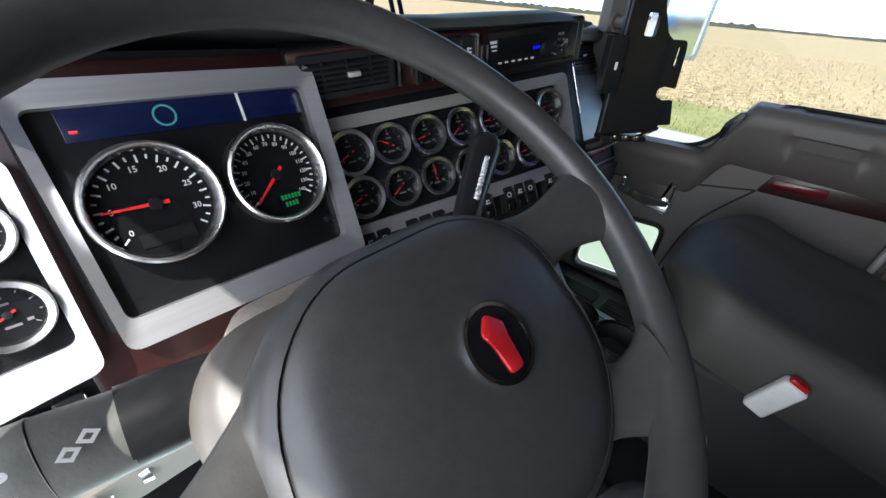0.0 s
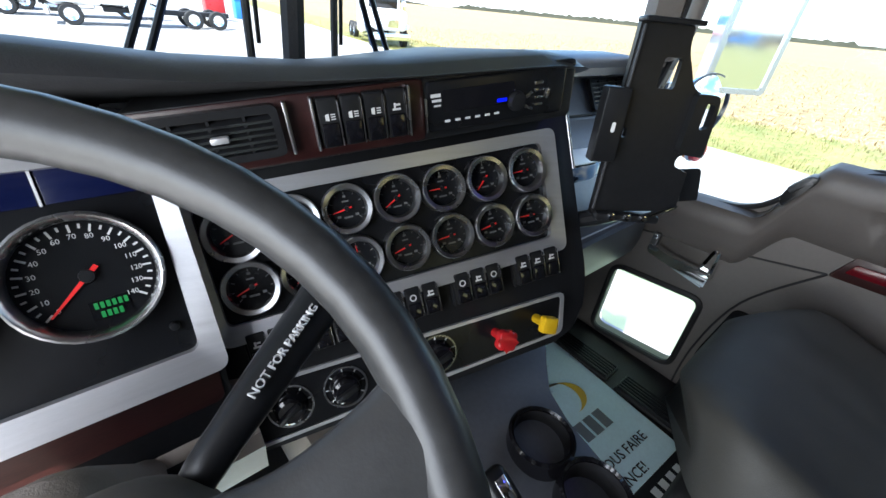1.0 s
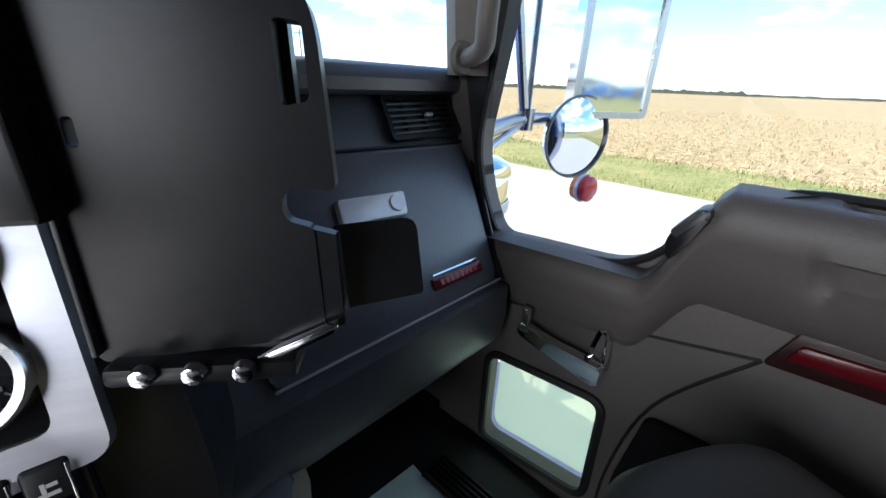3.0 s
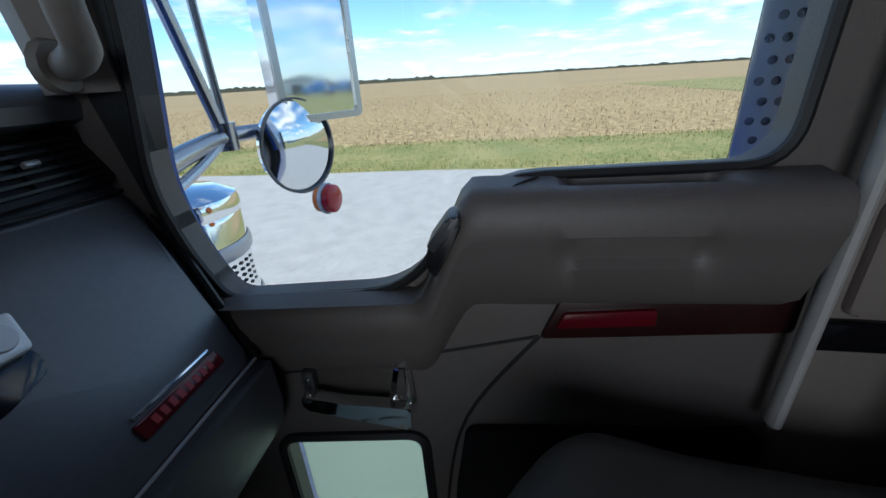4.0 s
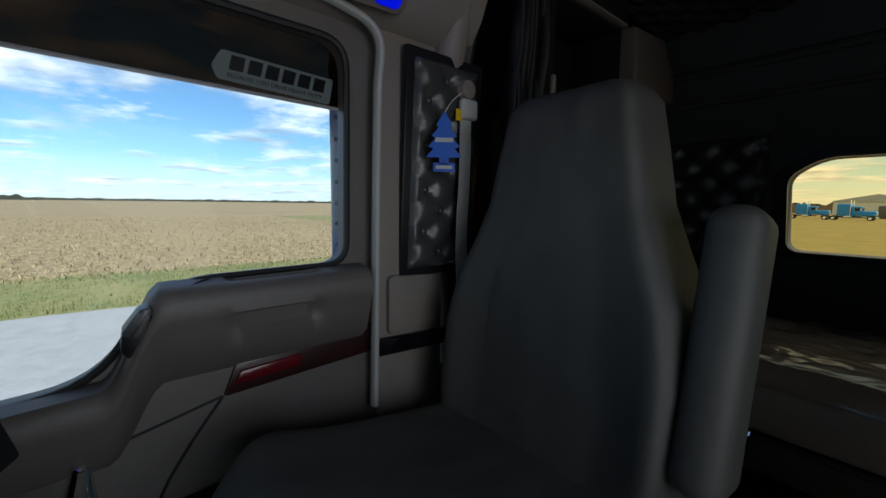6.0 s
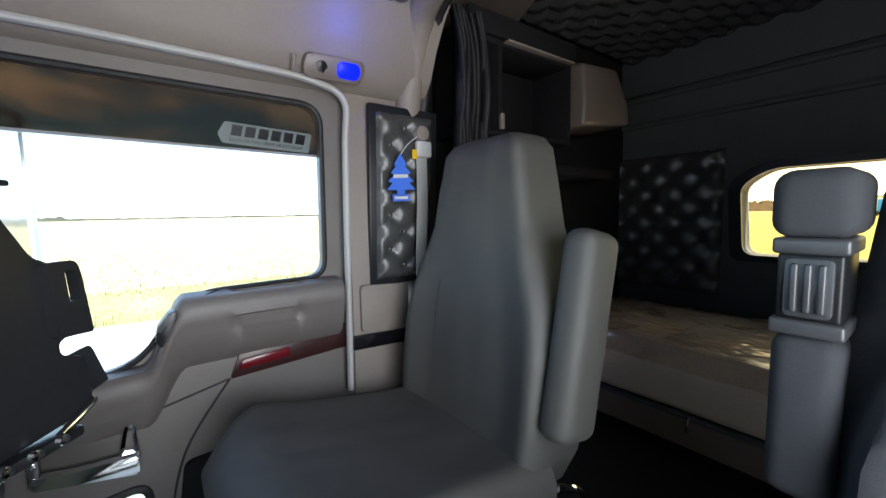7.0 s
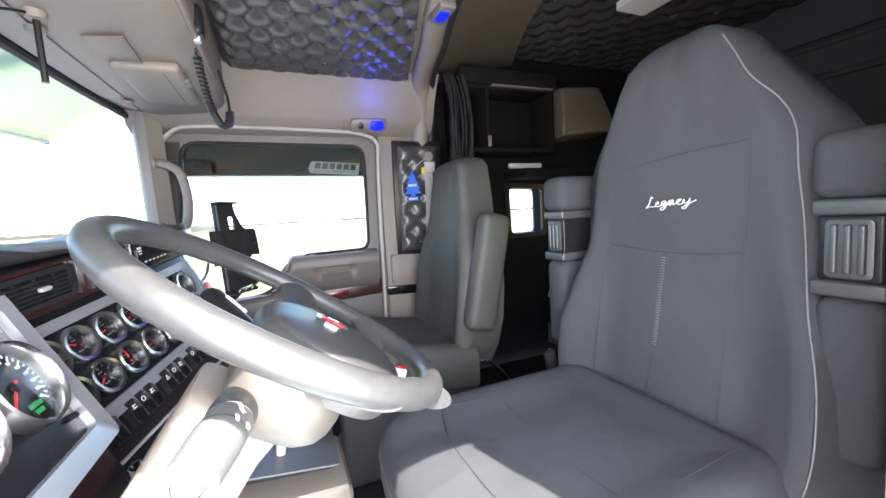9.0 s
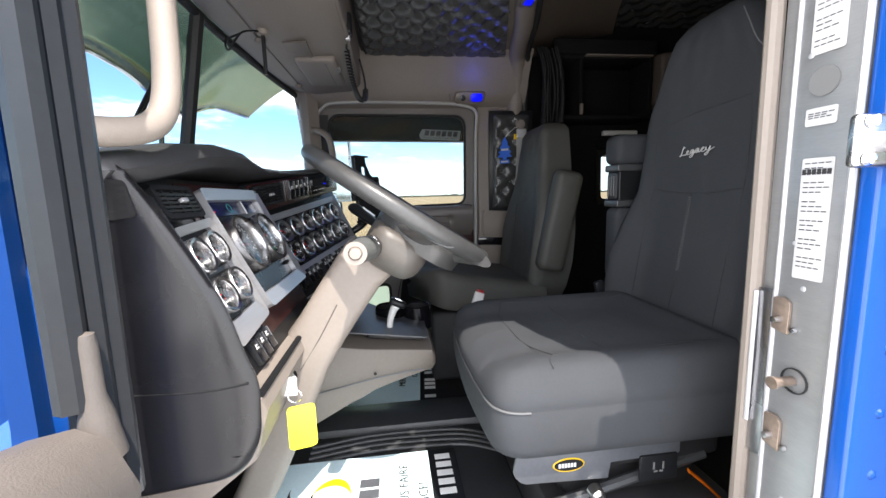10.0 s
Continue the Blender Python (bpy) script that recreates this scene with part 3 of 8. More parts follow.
# roof
ROOF = [(0.92, 1.36), (-0.89, 1.36), (-0.89, 0.08), (-0.70, 0.12), (-0.4, 0.19), (0.0, 0.27), (0.4, 0.19), (0.70, 0.12), (0.92, 0.08)]
ob = finish("ceiling", prism(ROOF[::-1], 0.05, Matrix.Translation((0, 0, 1.735))), M_TRIM)
tagged(ob, "taupe cab roof lining", "ceiling", kind="structure")


def headliner():
    h = thing("headliner_panel", "black diamond-tufted vinyl headliner panel", "headliner")
    m = plane((0.02, 0.515, 1.722), (1, 0, 0), (0, -1, 0))
    part("backing", box((1.40, 0.52, 0.012), m, 0.004, at=(0, -0.10, -0.004)), M_BLACK, h)
    quilt("tufting", m, 1.36, 0.70, 0.115, 0.024, M_VINYL, h, clip=lambda u, v: min(v, 0.515 - 0.16 - 0.185 * (1 - min(1, abs(u) / 0.70))))


headliner()

# overhead shelf over the windscreen
def overhead():
    o = thing("overhead_console", "taupe plastic overhead shelf above the windscreen", "console")
    rows = []
    for x in (-0.84, -0.5, 0.0, 0.5, 0.84):
        b = 0.04 * (x / 0.84) ** 2
        rows.append([(x, 1.29 - b, 1.75), (x, 1.285 - b, 1.585), (x, 1.25 - b, 1.560), (x, 1.10, 1.548), (x, 0.935, 1.560), (x, 0.895, 1.585), (x, 0.885, 1.64), (x, 0.88, 1.75)])
    part("body", loft(rows), M_TRIM, o, angle=45)
    for x in (0.42, -0.40):
        m = Matrix.Translation((x, 1.02, 1.548))
        part("lid", box((0.32, 0.15, 0.03), m, 0.012, 3), M_TRIM, o)
        # flat browner plate: the shade of a hollow, put in as colour
        part("recess_shade", prism([(-0.075, -0.04), (0.075, -0.035), (0.02, 0.045), (-0.055, 0.04)], 0.004, m @ Matrix.Translation((-0.25, 0.035, -0.005))), M_BROWN, o)
    for x in (0.42, -0.40):
        part("lid_pull", box((0.05, 0.020, 0.010), Matrix.Translation((x - 0.06, 0.945, 1.538)), 0.004), M_DOOR, o)
        part("lid_line", box((0.27, 0.0022, 0.003), Matrix.Translation((x, 0.985, 1.5325)), 0), M_DOOR, o)
    part("shelf_seam", tube([(-0.80, 1.155, 1.5525), (0.0, 1.165, 1.551), (0.80, 1.155, 1.5525)], 0.002, 6, 4), M_DOOR, o)
    part("edge_rail", tube([(-0.78, 0.90, 1.60), (0.0, 0.895, 1.60), (0.80, 0.90, 1.60)], 0.012, 8, 4), M_TRIM, o)
    for x in (0.10, 0.62):
        part("clip", lathe([(0.0, -0.012), (0.016, -0.010), (0.018, 0.0), (0.0, 0.0)], Matrix.Translation((x, 1.16, 1.548)), 14), M_TRIM, o)
    return o


overhead()

# windscreen with its centre post
def windscreen():
    w = thing("windscreen", "two-piece windscreen with a black centre post", "windscreen", kind="structure")
    top = [(-0.86, 1.20, 1.54), (-0.43, 1.275, 1.572), (0.0, 1.30, 1.580), (0.43, 1.275, 1.572), (0.86, 1.20, 1.54)]
    low = [(-0.90, 1.22, 1.06), (-0.45, 1.345, 1.06), (0.0, 1.395, 1.06), (0.45, 1.345, 1.06), (0.90, 1.22, 1.06)]
    for a in (0, 2):
        bm = bmesh.new()
        lo, hi = [bm.verts.new(p) for p in low[a:a + 3]], [bm.verts.new(p) for p in top[a:a + 3]]
        for i in range(2):
            bm.faces.new((lo[i], lo[i + 1], hi[i + 1], hi[i]))
        bmesh.ops.solidify(bm, geom=bm.faces[:], thickness=0.006)
        g = part("pane", bm, G_CLEAR, w)
        g.visible_shadow = False
    part("centre_post", tube([low[2], top[2]], 0.020, 8, 1, flat=1.0), M_RUBBER, w)
    part("top_seal", tube(top, 0.014, 8, 5), M_RUBBER, w)
    for s in (-1, 1):
        part("side_seal", tube([(0.895 * s, 1.205, 1.04), (0.855 * s, 1.19, 1.54)], 0.016, 8, 1), M_RUBBER, w)
        rows = []
        for z, x0 in ((1.098, 0.885), (1.25, 0.872), (1.45, 0.855), (1.56, 0.845)):
            rows.append([(s * (x0 - 0.075), 1.185, z), (s * (x0 - 0.085), 1.155, z), (s * (x0 - 0.05), 1.11, z), (s * (x0 + 0.0), 1.115, z), (s * (x0 + 0.0), 1.20, z), (s * (x0 - 0.04), 1.205, z)])
        part("pillar_cover", loft(rows), M_TRIM, w, "taupe windscreen pillar cover", angle=50)
    return w


windscreen()


# ---- seats ----
def seat_back(parent, cx, rows, mat, name="backrest", label="", flare=0.0):
    """rows: z, half width, front y, back y, how far the side bolsters stand out."""
    rings_in = []
    n = 34
    fine = []
    for a, b in zip(rows, rows[1:]):
        m = max(1, int((b[0] - a[0]) / 0.018))
        fine += [tuple(p + (q - p) * k / m for p, q in zip(a, b)) for k in range(m)]
    fine.append(rows[-1])
    for z, hw, yf, yb, bol in fine:
        pts = []
        for k in range(n):          # front, from right to left
            s = 1 - 2 * k / (n - 1)
            e = abs(s)
            y = yf + bol * max(0, (e - 0.52) / 0.48) ** 1.3 * (1 if e < 0.9 else max(0, 1 - ((e - 0.9) / 0.1) ** 2 * 0.9)) - 0.02 * max(0, (e - 0.86) / 0.14) ** 2
            y += 0.0030 * noise.noise(Vector((s * 3.5, z * 9, cx * 7))) + 0.0010 * noise.noise(Vector((s * 12, z * 34, cx)))
            pts.append((cx + s * hw, y, z))
        wide = flare * min(1, max(0, (1.43 - z) / 0.25))
        pts.append((cx - hw - 0.6 * wide, yf - 0.040, z))
        pts.append((cx - hw - wide, yf - 0.075, z))
        for k in range(10):         # back
            s = -1 + 2 * k / 9
            pts.append((cx + s * (hw + 0.7 * wide) * (0.98 if 0 < k < 9 else 1.0), yb + 0.02 * s * s, z))
        pts.append((cx + hw + wide, yf - 0.075, z))
        pts.append((cx + hw + 0.6 * wide, yf - 0.040, z))
        rings_in.append(pts)
    return part(name, loft(rings_in), mat, parent, label, angle=60)


def back_point(rows, cx, x, z):
    """A point just in front of a backrest made from these rows."""
    for a, b in zip(rows, rows[1:]):
        if z <= b[0]:
            break
    k = (z - a[0]) / (b[0] - a[0])
    hw, yf, bol = (a[i] + (b[i] - a[i]) * k for i in (1, 2, 4))
    e = min(1, abs(x - cx) / hw)
    y = yf + bol * max(0, (e - 0.52) / 0.48) ** 1.3 * (1 if e < 0.9 else max(0, 1 - ((e - 0.9) / 0.1) ** 2 * 0.9)) - 0.02 * max(0, (e - 0.86) / 0.14) ** 2
    return Vector((x, y + 0.0006, z))


def cushion_point(cx, hw, y0, y1, ztop, bol, s, t, rise=0.0):
    """A point of a seat cushion's upper side: s from -1 to 1 across, t from 0 at the back to 1 in front."""
    front = max(0, (t - 0.78) / 0.22)
    e = abs(s)
    z = ztop + rise * t - 0.075 * front ** 2.4 - 0.012 * math.sin(math.pi * t)
    z += bol * max(0, (e - 0.5) / 0.5) ** 1.4 - 0.05 * max(0, (e - 0.84) / 0.16) ** 2.2
    z += 0.0035 * noise.noise(Vector((s * 4 + cx * 9, t * 4, 1.0))) + 0.0012 * noise.noise(Vector((s * 13, t * 14, cx)))
    corner = 0.075 * max(0, (t - 0.5) / 0.5) * max(0, (e - 0.45) / 0.55) ** 2
    return Vector((cx + s * hw * (1 - 0.16 * front ** 2.6), y0 + (y1 - y0) * t - corner, z))


def cushion(parent, cx, hw, y0, y1, ztop, thick, mat, bol=0.02, name="seat", rise=0.0):
    rings_in = []
    ny, n = 40, 36
    for j in range(ny + 1):
        t = j / ny
        front = max(0, (t - 0.78) / 0.22)
        w = hw * (1 - 0.16 * front ** 2.6)
        zb = ztop + rise * t * 0.75 - thick + 0.02 * front ** 2
        pts = [cushion_point(cx, hw, y0, y1, ztop, bol, 1 - 2 * k / (n - 1), t, rise) for k in range(n)]
        for s in (-1.0, -0.97, -0.5, 0.5, 0.97, 1.0):
            pts.append((cx + s * w, y0 + (y1 - y0) * t - 0.075 * max(0, (t - 0.5) / 0.5) * max(0, (abs(s) - 0.45) / 0.55) ** 2, zb + (0.025 if abs(s) == 1 else 0)))
        rings_in.append(pts)
    seat = part(name, loft(rings_in), mat, parent, angle=60)
    return seat


def driver_cushion(parent, cx, hw):
    """A puffed cushion: rounded in front, with side bolsters and a piped seam all round."""
    y0, y1 = 0.06, 0.592
    plan = [(x, y + (0.016 * math.cos(math.pi * x / (2 * hw)) if y > 0.45 else 0)) for x, y in rounded([(-hw, y0), (hw, y0), (hw, y1), (hw * 0.5, y1), (0, y1), (-hw * 0.5, y1), (-hw, y1)], [0.05, 0.05, 0.105, 0.02, 0.02, 0.02, 0.105], 8)]
    my = (y0 + y1) / 2
    def top(x, y):
        t, e = (y - y0) / (y1 - y0), abs(x) / hw
        z = 0.715 - 0.034 * max(0, (t - 0.74) / 0.26) ** 2 - 0.014 * math.sin(math.pi * min(1, t))
        z += 0.017 * max(0, 1 - ((e - 0.80) / 0.26) ** 2) - 0.020 * max(0, (e - 0.84) / 0.16) ** 2
        z += 0.006 * max(0, 1 - ((t - 0.90) / 0.16) ** 2) * max(0, 1 - e)
        return z + 0.0035 * noise.noise(Vector((x * 16 + 3, y * 9, 1.0))) + 0.0012 * noise.noise(Vector((x * 50, y * 30, 2.0)))
    def ring_at(k, z):
        return [Vector((cx + x * k, my + (y - my) * k, z if z else top(x * k, my + (y - my) * k))) for x, y in plan]
    rings_in = [ring_at(0.80, 0.546), ring_at(0.93, 0.548), ring_at(0.972, 0.556), ring_at(0.992, 0.575), ring_at(1.004, 0.605), ring_at(1.004, 0.632), ring_at(0.996, 0.6455), ring_at(0.9945, 0.6485), ring_at(0.999, 0.653), ring_at(0.997, 0.668)]
    rings_in.append([Vector((q.x, q.y, q.z * 0.35 + 0.672 * 0.65)) for q in ring_at(0.985, 0)])
    rings_in.append([Vector((q.x, q.y, q.z * 0.8 + 0.672 * 0.2)) for q in ring_at(0.955, 0)])
    rings_in += [ring_at(k, 0) for k in (0.92, 0.87, 0.81, 0.74, 0.66, 0.57, 0.47, 0.37, 0.26, 0.14, 0.03)]
    part("seat", loft(rings_in), M_SEAT, parent, angle=60)
    loop = ring_at(1.0005, 0.6475)
    part("piping", tube([q for q in loop if q.y > 0.10], 0.0022, 6, 1, smooth=False), M_PIPE, parent, "grey piped seam")
    def seam(points, r=0.0012):
        part("seam", tube([Vector((cx + x, y, top(x, y))) for x, y in points], r, 6, 4), M_SEAM, parent)
    for e in (-1, 1):
        seam([(e * 0.175, 0.10), (e * 0.178, 0.25), (e * 0.182, 0.38), (e * 0.190, 0.455), (e * 0.215, 0.478), (e * 0.235, 0.480)])
        part("seam", tube([(cx + e * 0.232, 0.545, 0.646), (cx + e * 0.234, 0.544, 0.60), (cx + e * 0.228, 0.540, 0.56)], 0.0012, 6, 4), M_SEAM, parent)
    seam([(-0.19, 0.462), (-0.10, 0.485), (0.0, 0.492), (0.10, 0.485), (0.19, 0.462)])
    seam([(-0.165, 0.33), (-0.06, 0.335), (0.05, 0.328), (0.165, 0.33)], 0.0009)


def driver_seat():
    s = thing("driver_seat", "charcoal grey fabric air-ride driver seat with white piping", "seat")
    cx = -0.43
    bx = -0.438
    rows = [(0.60, 0.240, 0.10, -0.04, 0.03), (0.66, 0.264, 0.075, -0.06, 0.065), (0.75, 0.276, 0.055, -0.075, 0.080), (0.84, 0.274, 0.045, -0.085, 0.075), (0.92, 0.258, 0.038, -0.09, 0.055), (0.97, 0.242, 0.034, -0.09, 0.038),
            (1.03, 0.222, 0.031, -0.09, 0.020), (1.10, 0.214, 0.032, -0.085, 0.010), (1.19, 0.204, 0.036, -0.08, 0.0), (1.24, 0.189, 0.036, -0.075, 0.0), (1.30, 0.157, 0.036, -0.07, 0.0),
            (1.36, 0.126, 0.034, -0.065, 0.0), (1.395, 0.106, 0.028, -0.062, 0.0), (1.418, 0.086, 0.014, -0.055, 0.0), (1.434, 0.062, -0.002, -0.042, 0.0), (1.441, 0.036, -0.014, -0.030, 0.0)]
    seat_back(s, bx, rows, M_SEAT, flare=0.062)
    driver_cushion(s, cx, 0.258)
    # seams and piping
    def sew(name, points, r, mat, label=""):
        part(name, tube([back_point(rows, bx, x, z) for x, z in points], r, 6, 6), mat, s, label)
    sew("seam", [(-0.577, 1.31), (-0.582, 1.18), (-0.573, 1.03), (-0.552, 0.91), (-0.548, 0.70)], 0.0013, M_SEAM)
    sew("seam", [(-0.292, 1.31), (-0.292, 1.14), (-0.290, 1.03), (-0.272, 0.90), (-0.268, 0.70)], 0.0013, M_SEAM)
    sew("seam", [(-0.425, 1.02), (-0.412, 0.84), (-0.405, 0.68)], 0.0012, M_SEAM)
    sew("seam", [(-0.292, 1.032), (-0.36, 1.024), (-0.43, 1.020), (-0.50, 1.022), (-0.572, 1.030)], 0.0012, M_SEAM)
    sew("seam", [(-0.335, 1.192), (-0.42, 1.206), (-0.50, 1.212), (-0.581, 1.214)], 0.0011, M_SEAM)
    sew("piping", [(-0.532, 1.398), (-0.552, 1.365), (-0.578, 1.315), (-0.612, 1.270), (-0.632, 1.225), (-0.640, 1.16), (-0.650, 1.07), (-0.672, 0.95), (-0.695, 0.85), (-0.698, 0.74), (-0.675, 0.63)], 0.0012, M_STITCH, "white piping")
    bm = bmesh.new()
    for k in range(34):
        z = 1.010 - 0.0055 * k
        y = back_point(rows, bx, -0.425 + (1.010 - z) * 0.07, z).y
        for e in (-1, 1):
            box((0.0055, 0.0016, 0.0010), Matrix.Translation((-0.425 + (1.010 - z) * 0.07 + e * 0.0024, y + 0.0005, z)) @ Matrix.Rotation(radians(28 * e), 4, "Y"), 0, bm=bm)
    part("stitching", bm, M_STITCH, s, "pale zigzag stitching")["kind"] = "stuff"
    # stitched script mark, drawn as plain strokes
    mark = [(17, 22), (14, 27), (11, 20), (7, 6), (3, 1), (1, -2), (7, 1), (20, 0), (24, 4), (30, 8), (28, 12), (24, 8), (26, 0), (34, 1), (46, 10), (40, 12), (36, 5), (42, 1), (47, 9), (45, -4), (38, -11), (34, -7), (46, 0),
            (62, 11), (55, 12), (51, 5), (56, 0), (62, 9), (62, 1), (66, 2), (78, 11), (73, 12), (69, 5), (73, 0), (81, 2), (84, 11), (85, 2), (92, 3), (96, 12), (93, -2), (86, -12), (80, -9), (95, 0), (108, 6)]
    part("script_mark", tube([(-0.390 - u * 0.00098, 0.0385, 1.112 + v * 0.00075 + u * 0.00005) for u, v in mark], 0.0013, 6, 3), M_PAPER, s, "white stitched script mark")
    # folding arm rests, both swung up
    for e, off in ((1, 0.313), (-1, 0.280)):
        x = cx + e * off
        part("arm_cover", box((0.076, 0.110, 0.235), Matrix.Translation((x, 0.004, 0.862)), 0.022, 4), M_SEAT, s, "fabric-covered arm hinge")
        for z in (0.991, 1.102):
            part("arm_collar", box((0.078, 0.112, 0.022), Matrix.Translation((x, 0.004, z)), 0.005, 3), M_STALK2, s)
        part("arm_hinge", box((0.068, 0.104, 0.094), Matrix.Translation((x, 0.000, 1.046)), 0.006, 3), M_BLACK, s)
        part("hinge_panel", prism(rrect(0.050, 0.080, 0.008, 4), 0.006, plane((x, 0.051, 1.046), (-1, 0, 0), (0, 0, 1)), 0.002), M_STALK2, s, "ribbed grey hinge panel")
        for dx in (-0.014, 0.0, 0.014):
            part("arm_rib", box((0.0085, 0.010, 0.066), Matrix.Translation((x + dx, 0.057, 1.046)), 0.003, 3), M_STALK2, s)
        part("arm_pad", box((0.090, 0.140, 0.092), Matrix.Translation((x - 0.001, -0.006, 1.158)), 0.024, 5), M_SEAT, s, "padded arm rest swung up")
    # base: side plates, air bellows, pedestal
    part("suspension_cover", box((0.37, 0.40, 0.09), Matrix.Translation((cx, 0.28, 0.505)), 0.02, 3), M_MATTE, s)
    for e in (-1, 1):
        part("side_plate", prism(rounded([(0.352, 0.463), (0.530, 0.472), (0.548, 0.492), (0.540, 0.545), (0.200, 0.545), (0.200, 0.500), (0.352, 0.500)], 0.006, 3), 0.006, side_frame(cx + e * 0.205), 0.002), M_DARK, s, "grey steel side plate of the seat base")
        part("plate_bolt", lathe([(0.0, 0.010), (0.008, 0.009), (0.010, 0.0)], plane((cx + e * 0.209, 0.523, 0.487), (0, -e, 0), (0, 0, 1)), 10), M_STEEL, s)
        part("scissor_arm", tube([(cx + e * 0.18, 0.12, 0.47), (cx + e * 0.18, 0.46, 0.39)], 0.011, 8, 1), M_STALK2, s)
    part("bellows", box((0.30, 0.32, 0.14), Matrix.Translation((cx, 0.26, 0.43)), 0.03, 3), M_RUBBER, s)
    part("pedestal", box((0.40, 0.40, 0.13), Matrix.Translation((cx, 0.26, 0.315)), 0.015), M_MATTE, s)
    part("switch_plate", box((0.008, 0.082, 0.056), Matrix.Translation((cx - 0.212, 0.248, 0.477)), 0.004), M_BLACK, s, "black seat switch plate")
    bm_ = plane((cx - 0.2085, 0.437, 0.503), (0, -1, 0), (0, 0, 1))
    oval = [(0.033 * math.cos(a), 0.0145 * math.sin(a)) for a in [2 * math.pi * k / 28 for k in range(28)]]
    bd = part("badge", prism(oval, 0.003, bm_, 0.001), M_YELLOW, s, "gold and black oval badge")
    part("badge_field", prism([(x * 0.90, y * 0.80) for x, y in oval], 0.001, bm_, base=0.003), M_BLACK, bd)
    bars([(-0.019 + 0.0062 * k, 0, 0.0046, 0.0085) for k in range(6)], bm_ @ Matrix.Translation((0, 0, 0.004)), M_MARK, bd, "badge_bar")
    sw = plane((cx - 0.2165, 0.250, 0.477), (0, -1, 0), (0, 0, 1))
    bars([(-0.010, 0.006, 0.004, 0.016), (0.010, 0.006, 0.004, 0.016), (-0.006, -0.006, 0.008, 0.004), (0.006, -0.006, 0.008, 0.004)], sw, M_DIM, s, "switch_mark")
    part("adjust_knob", lathe([(0.0, 0.026), (0.008, 0.026), (0.014, 0.020), (0.016, 0.0)], plane((cx - 0.20, 0.377, 0.432), (0, -1, 0), (0, 0, 1)), 16), M_STEEL, s, "round steel adjuster knob")
    part("front_knob", lathe([(0.0, 0.020), (0.007, 0.018), (0.008, 0.0)], plane((cx - 0.10, 0.575, 0.535), (1, 0, 0), (0, 0, 1)), 12), M_STEEL, s)
    part("tether", tube([(cx - 0.19, 0.16, 0.44), (cx - 0.20, 0.13, 0.415), (cx - 0.20, 0.09, 0.375)], 0.009, 8, 4, flat=0.3), M_ORANGE, s, "orange webbing tether")
    part("belt_buckle", box((0.02, 0.03, 0.09), Matrix.Translation((cx + 0.285, 0.10, 0.70)) @ Matrix.Rotation(radians(-12), 4, "X"), 0.006), M_BLACK, s)
    return s


driver_seat()


def passenger_seat():
    s = thing("passenger_seat", "olive grey vinyl passenger seat with one arm rest swung up", "seat")
    cx = 0.475
    rows = [(0.57, 0.215, 0.215, 0.04, 0.0), (0.64, 0.240, 0.185, 0.02, 0.03), (0.74, 0.250, 0.165, 0.0, 0.045), (0.85, 0.248, 0.152, -0.01, 0.045), (0.96, 0.230, 0.142, -0.02, 0.03), (1.04, 0.196, 0.136, -0.025, 0.015),
            (1.12, 0.165, 0.130, -0.03, 0.0), (1.22, 0.148, 0.122, -0.03, 0.0), (1.30, 0.132, 0.112, -0.03, 0.0), (1.325, 0.115, 0.095, -0.02, 0.0), (1.337, 0.085, 0.07, 0.0, 0.0)]
    seat_back(s, cx, rows, M_SEAT2)
    cushion(s, cx, 0.254, 0.13, 0.705, 0.648, 0.145, M_SEAT2, 0.012, rise=0.105)
    part("seam", tube([(cx + 0.128, 0.158, 0.80), (cx + 0.122, 0.150, 0.90), (cx + 0.112, 0.143, 0.98)], 0.0009, 6, 6), M_SEAM, s)
    m = Matrix.Translation((0.198, 0.095, 0.915)) @ Matrix.Rotation(radians(12), 4, "X")
    part("arm_pad", box((0.072, 0.115, 0.41), m, 0.030, 4), M_SEAT2, s, "padded arm rest swung up")
    part("arm_bracket", box((0.04, 0.06, 0.06), Matrix.Translation((0.232, 0.10, 0.78)), 0.01), M_BLACK, s)
    part("seat_box", box((0.46, 0.50, 0.30), Matrix.Translation((cx, 0.37, 0.40)), 0.02, 3), M_MATTE, s)
    part("recline_lever", tube([(0.22, 0.13, 0.60), (0.205, 0.08, 0.58), (0.20, 0.02, 0.50)], 0.008, 8, 5), M_CHROME, s)
    b = part("belt_buckle", box((0.026, 0.040, 0.095), Matrix.Translation((0.205, 0.436, 0.595)) @ Matrix.Rotation(radians(18), 4, "X"), 0.007, 3), M_LENS, s, "white belt buckle with a red button")
    part("release_button", box((0.018, 0.030, 0.012), Matrix.Translation((0.205, 0.421, 0.643)) @ Matrix.Rotation(radians(18), 4, "X"), 0.004), M_RED, b)
    return s


passenger_seat()


# ---- dashboard ----
SM = plane((-0.016, 1.016, 0.929), (0.063, -0.0185, 0.0085), (-0.002, 0.0295, 0.0605))
UM = SM @ Matrix.Translation((0, 0.135, 0.047)) @ Matrix.Rotation(radians(25), 4, "X")     # upper fascia, nearly upright under the brow
CM = plane((-0.40, 1.06, 0.93), (1, 0, 0), (0, 0.43, 0.90))
GM = plane((0.555, 1.105, 0.88), (1, 0, 0), (0, 0.55, 0.83))


